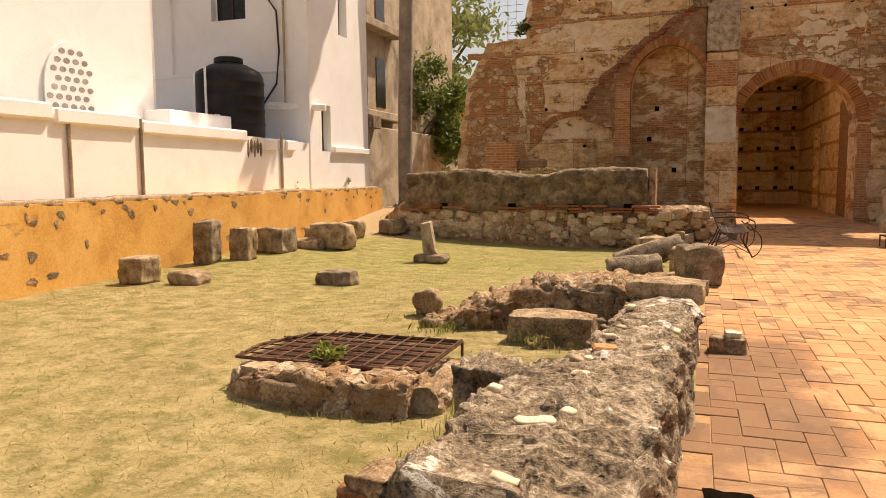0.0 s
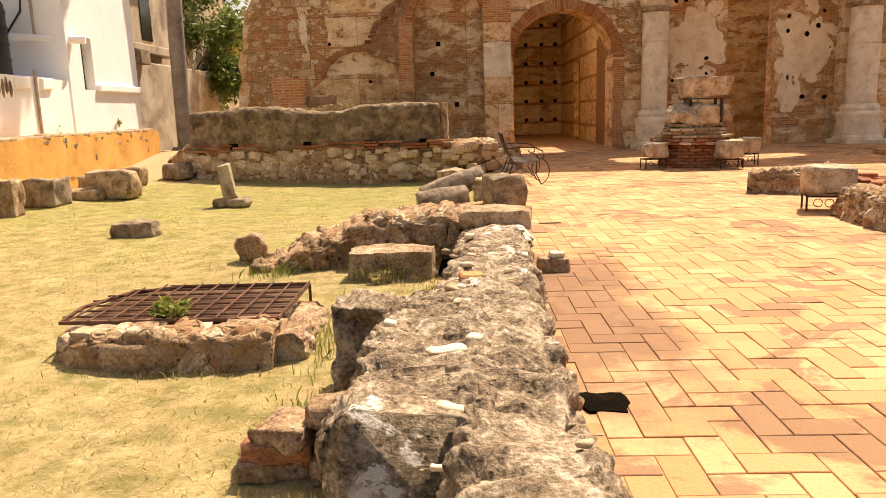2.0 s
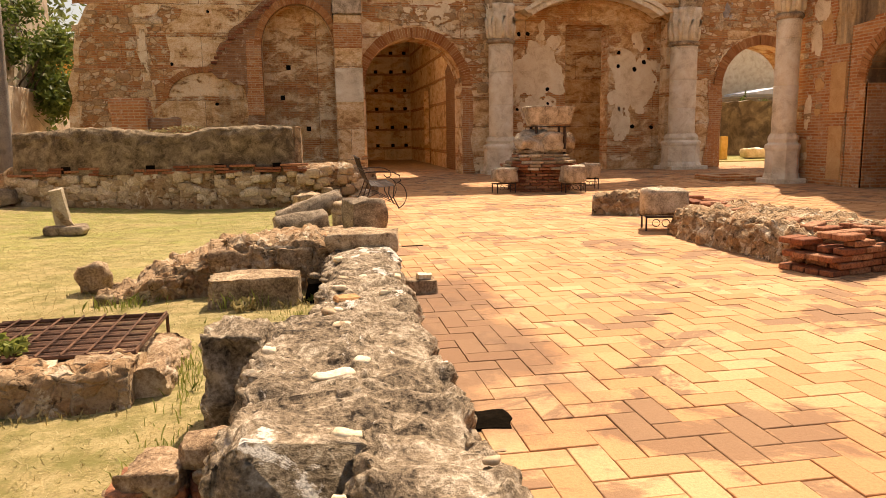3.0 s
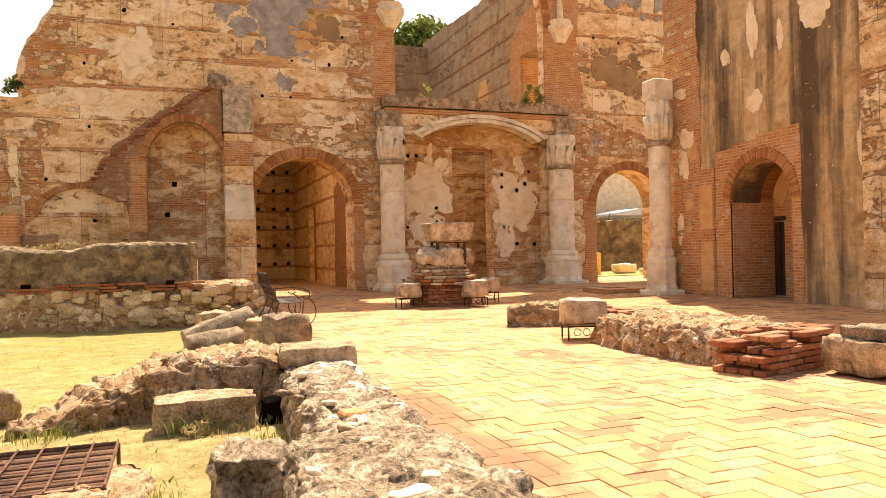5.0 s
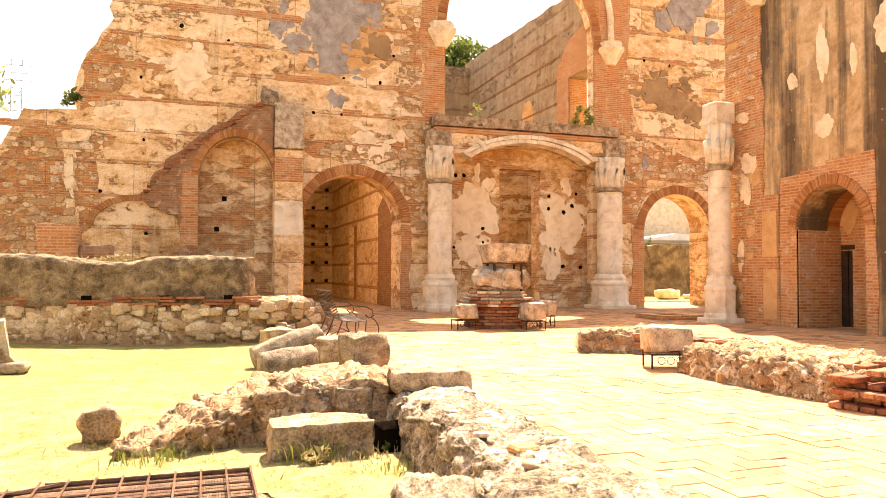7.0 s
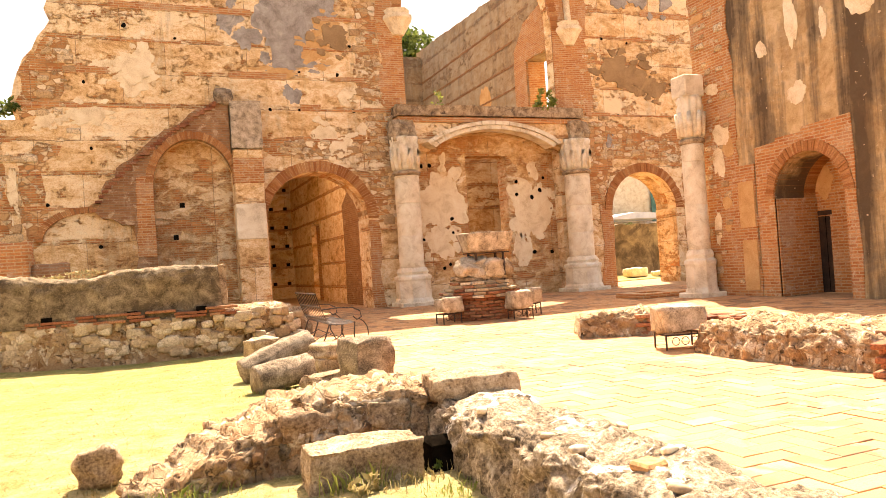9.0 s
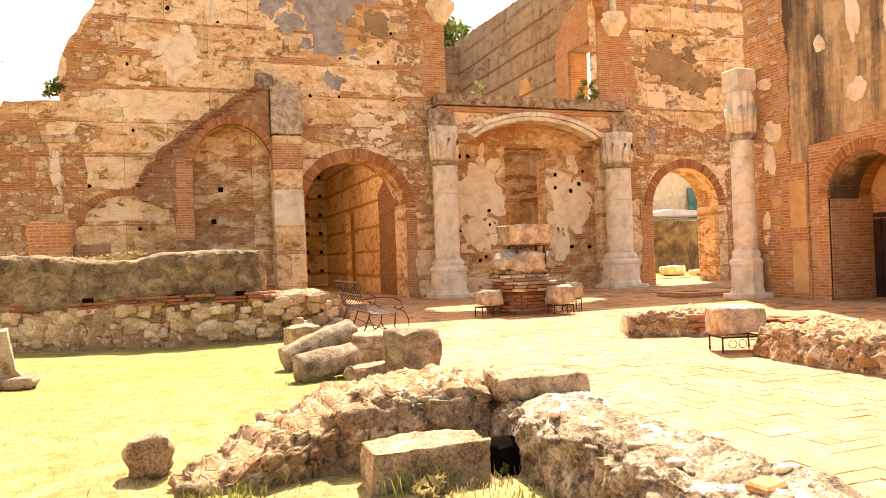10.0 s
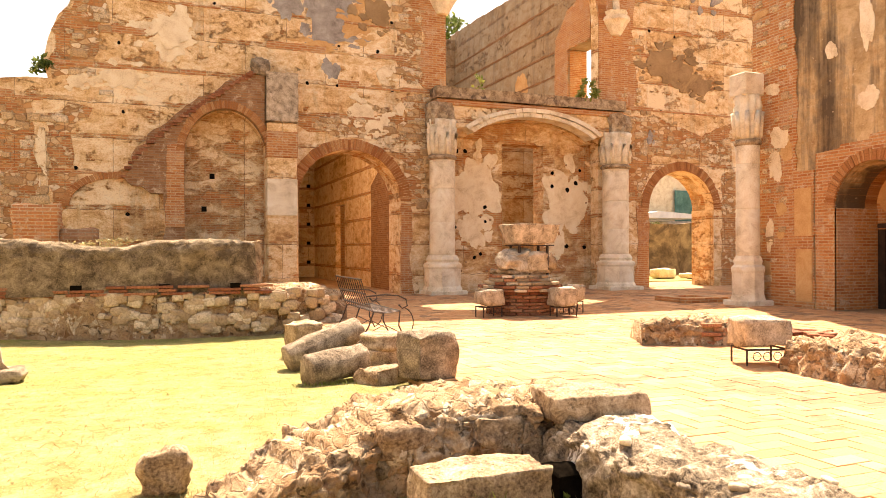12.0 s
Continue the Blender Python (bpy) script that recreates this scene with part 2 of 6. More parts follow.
FACADE = masonry("old_plastered_masonry", "x", 0.447, 0.50, tone=1.06, grime=0.4, grime_at=0.54)
BAREWALL = masonry("bare_brick_and_rubble", "x", 0.54, 0.48, grime=0.3, grime_at=0.54)
FACADE_SIDE = masonry("old_plastered_masonry_side", "y", 0.46, 0.45)
ROOMS = masonry("room_plaster", "x", 0.44, 0.42, tone=0.85, grime=0.4)
ROOMS_SIDE = masonry("room_plaster_side", "y", 0.41, 0.40, tone=1.1, grime=0.1)
# Red-brown wall, its tone also lowered for the half shade it stands in.
INNER = masonry("red_brown_shaded_room_wall", "x", 0.46, 0.6, tone=0.72, grime=0.2)
NAVE = masonry("grey_weathered_masonry", "y", 0.45, 0.42, tone=0.52, grime=0.7, grime_at=0.48, wash=0.3)
EAST = stucco("rain_stained_stucco")
NICHE = masonry("pocked_niche_plaster", "x", 0.405, 0.45, courses=40.0, tone=1.0, grime=0.25)
BRICK_X = brickwork("red_brickwork", "x", (0.45, 0.15, 0.045), (0.62, 0.28, 0.10), (0.58, 0.38, 0.20))
BRICK_Y = brickwork("red_brickwork_side", "y", (0.45, 0.15, 0.045), (0.62, 0.28, 0.10), (0.58, 0.38, 0.20))
STAINPATCH = speckled("brown_damp_patch", (0.20, 0.125, 0.06), (0.31, 0.195, 0.095), (0.42, 0.275, 0.14), 1.4, 40, stain=(0.55, 0.36, 0.17), stain_at=(0.56, 0.70))
# Brown brick, its colour also lowered for the deep shade on the pilaster.
SHADED_BROWNBRICK = brickwork("brown_shaded_brickwork", "y", (0.22, 0.085, 0.03), (0.34, 0.155, 0.055), (0.33, 0.20, 0.10), 0.15, (0.45, 0.30, 0.16))
SCAR = brickwork("dark_broken_brickwork", "x", (0.26, 0.115, 0.05), (0.40, 0.20, 0.085), (0.32, 0.21, 0.12), 0.25)
LIMESTONE = speckled("weathered_limestone", (0.52, 0.40, 0.25), (0.78, 0.66, 0.47), (0.88, 0.80, 0.64), 2.2, 45, stain=(0.48, 0.35, 0.21), stain_at=(0.57, 0.75))
DARKSTONE = speckled("dark_lichened_stone", (0.075, 0.052, 0.032), (0.25, 0.185, 0.12), (0.48, 0.38, 0.265), 5.0, 60, rel=0.9, dist=0.03, stain=(0.45, 0.36, 0.25), stain_at=(0.6, 0.7))
GREYSTONE = speckled("pale_grey_stone", (0.17, 0.12, 0.075), (0.46, 0.36, 0.245), (0.68, 0.56, 0.41), 5.0, 50, rel=0.9, dist=0.03, stain=(0.17, 0.12, 0.075), stain_at=(0.57, 0.66))
MIDSTONE = speckled("grey_brown_stone", (0.13, 0.08, 0.045), (0.36, 0.25, 0.145), (0.60, 0.46, 0.30), 5.0, 55, rel=0.9, dist=0.03, stain=(0.10, 0.065, 0.04), stain_at=(0.56, 0.64))
OLDPLASTER = speckled("dark_weathered_plaster", (0.06, 0.04, 0.021), (0.205, 0.145, 0.082), (0.38, 0.29, 0.18), 4.5, 50, rel=1.0, dist=0.04, stain=(0.09, 0.06, 0.035), stain_at=(0.54, 0.64))
EARTHY = speckled("red_brown_rubble", (0.12, 0.066, 0.034), (0.35, 0.23, 0.13), (0.58, 0.45, 0.30), 4.0, 45, rel=0.9, dist=0.04, stain=(0.70, 0.58, 0.43), stain_at=(0.60, 0.66))
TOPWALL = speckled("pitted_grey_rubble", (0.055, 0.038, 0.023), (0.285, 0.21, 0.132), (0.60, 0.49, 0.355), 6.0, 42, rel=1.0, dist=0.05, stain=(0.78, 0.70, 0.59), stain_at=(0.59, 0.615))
OCHRE = speckled("ochre_painted_plaster", (0.50, 0.24, 0.06), (0.66, 0.35, 0.09), (0.74, 0.43, 0.14), 1.1, 30, 0.8, 0.25, 0.01, stain=(0.22, 0.115, 0.05), stain_at=(0.64, 0.70))
WHITE = speckled("white_painted_wall", (0.82, 0.80, 0.76), (0.89, 0.875, 0.85), (0.91, 0.905, 0.89), 0.9, 30, 0.75, 0.12, 0.005)
GREYPATCH = speckled("grey_cement_patch", (0.20, 0.17, 0.14), (0.34, 0.30, 0.26), (0.46, 0.42, 0.37), 2.5, 40, stain=(0.6, 0.52, 0.42), stain_at=(0.6, 0.7))
CREAM = speckled("cream_lime_plaster", (0.62, 0.46, 0.27), (0.81, 0.66, 0.43), (0.88, 0.77, 0.57), 2.5, 40)
OCHREPATCH = speckled("orange_plaster", (0.5, 0.27, 0.1), (0.62, 0.36, 0.15), (0.68, 0.45, 0.22), 2.0, 40)
GROUT = speckled("sandy_grout", (0.30, 0.17, 0.08), (0.42, 0.25, 0.12), (0.5, 0.32, 0.17), 3.0, 60)
DIRT = speckled("bare_earth", (0.22, 0.14, 0.07), (0.36, 0.25, 0.13), (0.48, 0.36, 0.2), 3.0, 60)
BLACK = speckled("black_plastic", (0.012, 0.011, 0.010), (0.018, 0.017, 0.016), (0.03, 0.028, 0.026), 2.0, 30, 0.45, 0.05, 0.002)
# Near-black colour that stands in for the shade inside holes and gaps.
PAINTED_SHADE = speckled("painted_hole_shade", (0.004, 0.003, 0.002), (0.008, 0.006, 0.004), (0.014, 0.01, 0.007), 3.0, 40)
IRON = speckled("rusty_black_iron", (0.03, 0.02, 0.015), (0.055, 0.035, 0.025), (0.11, 0.06, 0.035), 9.0, 90, 0.6, 0.3, 0.003)
RUST = speckled("rusted_steel_grate", (0.05, 0.025, 0.015), (0.12, 0.055, 0.03), (0.2, 0.1, 0.055), 9.0, 90, 0.75, 0.3, 0.003)
DOORWOOD = speckled("dark_stained_wood", (0.02, 0.012, 0.008), (0.045, 0.024, 0.015), (0.08, 0.045, 0.026), 3.0, 60, 0.6)
BARK = speckled("grey_bark", (0.14, 0.115, 0.09), (0.26, 0.22, 0.175), (0.36, 0.31, 0.25), 2.0, 40)
DARKBARK = speckled("brown_bark", (0.04, 0.028, 0.018), (0.08, 0.055, 0.035), (0.13, 0.09, 0.06), 6.0, 50)
GLASS = speckled("dark_window_glass", (0.02, 0.018, 0.016), (0.03, 0.027, 0.024), (0.045, 0.04, 0.036), 1.0, 10, 0.15, 0.02, 0.001)
YARDWALL = speckled("black_stained_yard_wall", (0.07, 0.048, 0.028), (0.19, 0.135, 0.08), (0.36, 0.27, 0.16), 1.6, 40, stain=(0.09, 0.065, 0.045), stain_at=(0.52, 0.62))
PAINTED_SHADE.node_tree.nodes["Principled BSDF"].inputs["Specular IOR Level"].default_value = 0.0
CONCRETE = speckled("buff_stained_concrete", (0.24, 0.18, 0.12), (0.42, 0.34, 0.24), (0.54, 0.46, 0.35), 1.2, 40, stain=(0.16, 0.12, 0.08), stain_at=(0.56, 0.7))
NET = speckled("green_shade_net", (0.06, 0.14, 0.11), (0.10, 0.22, 0.18), (0.16, 0.3, 0.25), 1.5, 60)
TARP = speckled("pale_blue_grey_sheet_roof", (0.5, 0.53, 0.56), (0.62, 0.65, 0.68), (0.7, 0.73, 0.75), 1.0, 30)
YELLOWSTONE = speckled("yellow_painted_stone", (0.6, 0.36, 0.1), (0.68, 0.44, 0.15), (0.74, 0.52, 0.22), 3.0, 40)
BRICKS = tinted("loose_red_bricks", ((0.25, 0.08, 0.035), (0.38, 0.145, 0.065), (0.48, 0.24, 0.125)), 0.8, False)
PALESTONE = tinted("pale_rubble_stones", ((0.48, 0.29, 0.14), (0.66, 0.46, 0.25), (0.80, 0.64, 0.43)), 0.7, False, 25)
RINGBRICK = tinted("arch_bricks", ((0.36, 0.13, 0.042), (0.48, 0.21, 0.075), (0.58, 0.31, 0.13)), 0.6, False)
RUBBLE = tinted("rubble_stones", ((0.36, 0.24, 0.13), (0.54, 0.40, 0.25), (0.72, 0.59, 0.42)), 0.6, False, 25)
PAVER = tinted("terracotta_pavers", ((0.48, 0.235, 0.10), (0.57, 0.305, 0.138), (0.64, 0.38, 0.19)), 0.26, False, 60, (0.18, 0.10, 0.056))
PAVER_FAR = tinted("terracotta_paving", ((0.48, 0.235, 0.10), (0.57, 0.305, 0.138), (0.64, 0.38, 0.19)), 0.26, True, 60, (0.18, 0.10, 0.056))


def rubble_core(name, tones, mortar, scale=7.0):
    """Rubble masonry core: stones of uneven size in lime mortar, with lime crust and hollows whose shade is painted
    dark.
    """
    m, nt, b = material(name, 0.93)
    v = coords(nt)
    w = node(nt, "TexNoise", [("Vector", v)], Scale=5.0, Detail=4.0).outputs["Color"]
    vm = nt.nodes.new("ShaderNodeVectorMath")
    vm.operation = "MULTIPLY_ADD"
    vm.inputs[1].default_value = (0.16, 0.16, 0.16)
    nt.links.new(w, vm.inputs[0])
    nt.links.new(v, vm.inputs[2])
    p = vm.outputs[0]
    edge = node(nt, "TexVoronoi", [("Vector", p)], feature="DISTANCE_TO_EDGE", Scale=scale, Randomness=1.0).outputs["Distance"]
    cell = node(nt, "SeparateColor", [(0, node(nt, "TexVoronoi", [("Vector", p)], Scale=scale, Randomness=1.0).outputs["Color"])]).outputs[0]
    n2, n3 = noise_of(nt, v, 4.0, 9, 0.72, 0.5), noise_of(nt, v, 45.0, 6, 0.72)
    col = ramp(nt, cell, [(0.0, tones[0]), (0.4, tones[1]), (0.75, tones[2]), (1.0, tones[3])])
    inside = ramp(nt, edge, [(0.02, 0.0), (0.09, 1.0)])
    col = mix(nt, inside, mortar, col)
    covered = ramp(nt, n2, [(0.47, 0.0), (0.54, 1.0)])
    col = mix(nt, calc(nt, "MULTIPLY", covered, 0.85), col, mortar)
    lime = ramp(nt, noise_of(nt, v, 3.2, 9, 0.74, 0.6), [(0.58, 0.0), (0.61, 1.0)])
    col = mix(nt, calc(nt, "MULTIPLY", lime, 0.8), col, (0.74, 0.62, 0.45))
    # Hollows: lowered in the bump, with shade painted dark inside.
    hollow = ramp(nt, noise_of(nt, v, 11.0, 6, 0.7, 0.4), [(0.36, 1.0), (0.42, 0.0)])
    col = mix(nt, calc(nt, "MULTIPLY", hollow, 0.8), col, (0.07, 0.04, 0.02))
    col = mix(nt, calc(nt, "MULTIPLY", ramp(nt, n3, [(0.36, 1.0), (0.55, 0.0)]), 0.5), col, (0.14, 0.08, 0.04))
    nt.links.new(col, b.inputs["Base Color"])
    h = calc(nt, "ADD", calc(nt, "MULTIPLY", inside, 0.2), calc(nt, "ADD", calc(nt, "MULTIPLY", n2, 0.7), calc(nt, "MULTIPLY", n3, 0.25)))
    bump(nt, b, calc(nt, "SUBTRACT", h, calc(nt, "MULTIPLY", hollow, 0.5)), 1.0, 0.05)
    return m


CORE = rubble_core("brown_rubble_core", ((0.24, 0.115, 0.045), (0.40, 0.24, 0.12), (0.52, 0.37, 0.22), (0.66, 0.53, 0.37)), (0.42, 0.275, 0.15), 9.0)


def foliage(name, a, b_, c):
    m, nt, b = material(name, 0.55)
    r = nt.nodes.new("ShaderNodeNewGeometry").outputs["Random Per Island"]
    nt.links.new(ramp(nt, r, [(0.0, a), (0.5, b_), (1.0, c)]), b.inputs["Base Color"])
    tr = node(nt, "BsdfTranslucent")
    nt.links.new(ramp(nt, r, [(0.0, b_), (1.0, c)]), tr.inputs[0])
    mx = node(nt, "MixShader", [(1, b.outputs[0]), (2, tr.outputs[0])], Fac=0.35)
    nt.links.new(mx.outputs[0], nt.nodes["Material Output"].inputs[0])
    return m


LEAF = foliage("green_leaves", (0.05, 0.08, 0.016), (0.10, 0.145, 0.03), (0.18, 0.22, 0.05))
LEAF_PALE = foliage("pale_far_leaves", (0.11, 0.15, 0.05), (0.19, 0.23, 0.075), (0.27, 0.30, 0.11))
BLADES = foliage("dry_lawn_blades", (0.24, 0.195, 0.07), (0.35, 0.275, 0.115), (0.46, 0.37, 0.18))
WEED = foliage("weed_leaves", (0.13, 0.165, 0.03), (0.22, 0.25, 0.05), (0.34, 0.34, 0.09))


def lawn_material():
    m, nt, b = material("dry_cut_grass", 0.95)
    v = coords(nt)
    n1, n2, n3 = noise_of(nt, v, 0.45, 6, 0.6, 0.5), noise_of(nt, v, 5.0, 8, 0.7), noise_of(nt, v, 70.0, 5, 0.75)
    col = ramp(nt, calc(nt, "ADD", calc(nt, "MULTIPLY", n2, 0.5), calc(nt, "MULTIPLY", n3, 0.5)),
               [(0.36, (0.19, 0.135, 0.055)), (0.5, (0.325, 0.24, 0.105)), (0.64, (0.46, 0.36, 0.19))])
    green = ramp(nt, n3, [(0.36, (0.10, 0.115, 0.02)), (0.5, (0.23, 0.24, 0.05)), (0.62, (0.36, 0.355, 0.09))])
    y = node(nt, "SeparateXYZ", [(0, v)]).outputs[1]
    far = ramp(nt, calc(nt, "ADD", calc(nt, "MULTIPLY", y, 0.05), calc(nt, "MULTIPLY", n1, 0.5)), [(0.62, 0.15), (0.80, 0.95)])
    dry = ramp(nt, noise_of(nt, v, 1.0, 7, 0.7, 0.6), [(0.42, 0.0), (0.6, 1.0)])
    col = mix(nt, calc(nt, "MULTIPLY", far, calc(nt, "SUBTRACT", 1.0, calc(nt, "MULTIPLY", dry, 0.6))), col, green)
    tuft_ = ramp(nt, noise_of(nt, v, 2.6, 9, 0.76, 0.5), [(0.44, 0.0), (0.60, 1.0)])
    col = mix(nt, calc(nt, "MULTIPLY", tuft_, 0.4), col, (0.50, 0.40, 0.20))
    deep = ramp(nt, noise_of(nt, v, 4.5, 10, 0.8), [(0.40, 1.0), (0.55, 0.0)])
    col = mix(nt, calc(nt, "MULTIPLY", deep, 0.85), col, (0.15, 0.135, 0.035))
    soil = ramp(nt, noise_of(nt, v, 1.3, 7, 0.65, 0.4), [(0.58, 0.0), (0.70, 0.6)])
    col = mix(nt, soil, col, (0.36, 0.25, 0.12))
    x = node(nt, "SeparateXYZ", [(0, v)]).outputs[0]
    bare = calc(nt, "MULTIPLY", ramp(nt, calc(nt, "ADD", calc(nt, "MULTIPLY", y, 0.05), calc(nt, "MULTIPLY", n2, 0.4)), [(0.98, 0.0), (1.1, 1.0)]),
                ramp(nt, calc(nt, "ADD", calc(nt, "MULTIPLY", x, -0.1), calc(nt, "MULTIPLY", n2, 0.3)), [(0.68, 0.0), (0.8, 1.0)]))
    col = mix(nt, bare, col, (0.40, 0.29, 0.16))
    nt.links.new(col, b.inputs["Base Color"])
    bump(nt, b, calc(nt, "ADD", n3, n2), 0.6, 0.018)
    return m


LAWN = lawn_material()


# ---- mesh helpers ----
IN_PLACE = set()   # things whose parts are modelled in world coordinates


def finish(name, bm, mat, parent=None, label="", smooth=False):
    me = bpy.data.meshes.new(name)
    bmesh.ops.recalc_face_normals(bm, faces=bm.faces[:])
    if smooth:
        for f in bm.faces:
            f.smooth = True
    bm.to_mesh(me)
    bm.free()
    me.materials.append(mat)
    ob = new(name, me)
    if parent:
        ob.parent = parent
        if parent.name in IN_PLACE:
            ob.matrix_parent_inverse = parent.matrix_world.inverted()
    if label:
        ob["label"] = label
    return ob


def part(name, bm, mat, parent, label="", smooth=False):
    return finish(name, bm, mat, parent, label, smooth)


def thing(name, at, label, category, group="", kind="", here=False):
    ob = new(name)
    if here:
        IN_PLACE.add(ob.name)
    ob.empty_display_size = 0.2
    ob.matrix_world = pose(*at) if len(at) > 2 else pose(at[0], at[1], 0)
    return tagged(ob, label, category, group, kind)


def box(bm, x0, x1, y0, y1, z0, z1, bevel=0.0):
    r = bmesh.ops.create_cube(bm, size=1.0)
    for v in r["verts"]:
        v.co = Vector(((x0 + x1) / 2 + v.co.x * (x1 - x0), (y0 + y1) / 2 + v.co.y * (y1 - y0), (z0 + z1) / 2 + v.co.z * (z1 - z0)))
    if bevel:
        es = {e for v in r["verts"] for e in v.link_edges}
        bmesh.ops.bevel(bm, geom=list(es), offset=bevel, segments=1, affect="EDGES")
    return bm


def new_box(x0, x1, y0, y1, z0, z1, bevel=0.0):
    return box(bmesh.new(), x0, x1, y0, y1, z0, z1, bevel)


def tube(bm, pts, r, sides=6, closed=False):
    pts = [Vector(p) for p in pts]
    rings = []
    for i, p in enumerate(pts):
        a = pts[i - 1] if i or closed else p
        c = pts[(i + 1) % len(pts)] if i < len(pts) - 1 or closed else p
        d = (c - a).normalized()
        u = d.orthogonal() if abs(d.z) > 0.95 else d.cross(Vector((0, 0, 1)))
        u.normalize()
        w = d.cross(u)
        rr = r[i] if isinstance(r, (list, tuple)) else r
        rings.append([bm.verts.new(p + (u * math.cos(k * 2 * math.pi / sides) + w * math.sin(k * 2 * math.pi / sides)) * rr) for k in range(sides)])
    for i in range(len(rings) - (0 if closed else 1)):
        A, B = rings[i], rings[(i + 1) % len(rings)]
        for k in range(sides):
            bm.faces.new((A[k], A[(k + 1) % sides], B[(k + 1) % sides], B[k]))
    if not closed:
        bm.faces.new(rings[0][::-1])
        bm.faces.new(rings[-1])
    return bm


def lathe(bm, profile, cx=0.0, cy=0.0, n=24, flute=0.0, flutes=0):
    """Turned solid from (radius, z) pairs, closed at both ends."""
    rings = []
    for r, z in profile:
        ring = []
        for k in range(n):
            a = 2 * math.pi * k / n
            rr = r * (1 - flute * (0.5 + 0.5 * math.cos(a * flutes))) if flutes else r
            ring.append(bm.verts.new((cx + rr * math.cos(a), cy + rr * math.sin(a), z)))
        rings.append(ring)
    for A, B in zip(rings, rings[1:]):
        for k in range(n):
            bm.faces.new((A[k], A[(k + 1) % n], B[(k + 1) % n], B[k]))
    bm.faces.new(rings[0][::-1])
    bm.faces.new(rings[-1])
    return bm


def fract(p, f, seed):
    q = Vector(p) * f + Vector((seed * 7.3, seed * 3.1, seed * 5.7))
    return noise.fractal(q, 0.9, 2.1, 5)


def roughen(bm, amp, freq, seed, fine=0.0):
    bm.normal_update()
    moves = []
    for v in bm.verts:
        d = fract(v.co, freq, seed) * amp
        if fine:
            d += fract(v.co, freq * 4, seed + 2) * fine - max(0.0, fract(v.co, freq * 7, seed + 5)) * fine * 0.8
        moves.append((v, v.normal * d))
    for v, m in moves:
        v.co += m
    return bm


def stone_bm(sx, sy, sz, seed, cuts=7, soft=0.25, amp=0.06, freq=2.2, fine=0.015):
    """A worn block sx by sy by sz that stands on z = 0."""
    bm = bmesh.new()
    bmesh.ops.create_cube(bm, size=2.0)
    bmesh.ops.subdivide_edges(bm, edges=bm.edges[:], cuts=cuts, use_grid_fill=True)
    for v in bm.verts:
        c = v.co
        s = c.normalized() * 1.06
        c = c.lerp(s, soft)
        v.co = Vector((c.x * sx / 2, c.y * sy / 2, c.z * sz / 2))
    roughen(bm, amp, freq, seed, fine)
    low = min(v.co.z for v in bm.verts)
    for v in bm.verts:
        v.co.z -= low
    return bm


def stone(name, at, size, seed, mat, label, category="stone", rot=0, tilt=(0, 0), group="", **kw):
    ob = finish(name, stone_bm(*size, seed, **kw), mat, smooth=True)
    ob.matrix_world = pose(at[0], at[1], at[2], tilt[0], tilt[1], rot)
    return tagged(ob, label, category, group)


def ridge(path, seed, amp=0.05, freq=2.5, fine=0.02, step=0.05, around=40, power=5.0, lean=0.12):
    """A rough masonry bar along path rows (x, y, half width, base z, top z): box-like cross-section, displaced by noise."""
    P = [Vector(p[:2]) for p in path]
    L = [0.0]
    for a, b in zip(P, P[1:]):
        L.append(L[-1] + (b - a).length)
    n = max(4, int(L[-1] / step))
    bm = bmesh.new()
    rings = []
    for i in range(n + 1):
        s = L[-1] * i / n
        k = max(j for j in range(len(L) - 1) if L[j] <= s + 1e-9)
        f = (s - L[k]) / (L[k + 1] - L[k])
        row = [a + (b - a) * f for a, b in zip(path[k], path[k + 1])]
        d = (P[k + 1] - P[k]).normalized()
        side = Vector((d.y, -d.x))
        ring = []
        for q in range(around + 1):
            a = math.pi * q / around
            ca, sa = math.cos(a), math.sin(a)
            u = math.copysign(abs(ca) ** (2 / power), ca)
            h = abs(sa) ** (2 / power)
            wide = row[2] * (1 + lean * (1 - h))
            ring.append(bm.verts.new((row[0] + side.x * u * wide, row[1] + side.y * u * wide, row[3] + (row[4] - row[3]) * h)))
        rings.append(ring)
    for A, B in zip(rings, rings[1:]):
        for k in range(around):
            bm.faces.new((A[k], A[k + 1], B[k + 1], B[k]))
    bm.faces.new(rings[0][::-1])
    bm.faces.new(rings[-1])
    bmesh.ops.triangulate(bm, faces=[f for f in bm.faces if len(f.verts) > 4])
    bmesh.ops.recalc_face_normals(bm, faces=bm.faces[:])
    return roughen(bm, amp, freq, seed, fine)


def arc(cx, cz, rx, rz, a0, a1, n):
    return [(cx + rx * math.cos(radians(a0 + (a1 - a0) * i / n)), cz + rz * math.sin(radians(a0 + (a1 - a0) * i / n))) for i in range(n + 1)]


def arch_opening(u0, u1, spring, rise, floor=-0.02, n=20):
    return [(u0, floor)] + arc((u0 + u1) / 2, spring, (u1 - u0) / 2, rise, 180, 0, n) + [(u1, floor)]


def rect(u0, u1, z0, z1):
    return [(u0, z0), (u0, z1), (u1, z1), (u1, z0)]


def ragged(pts, amp, step, seed):
    """Breaks up an outline into an uneven one."""
    rnd = random.Random(seed)
    out = []
    for (a, b), (c, d) in zip(pts, pts[1:]):
        n = max(1, int(math.hypot(c - a, d - b) / step))
        for i in range(n):
            f = i / n
            out.append((a + (c - a) * f + rnd.uniform(-amp, amp), b + (d - b) * f + rnd.uniform(-amp, amp)))
    out.append(pts[-1])
    return out


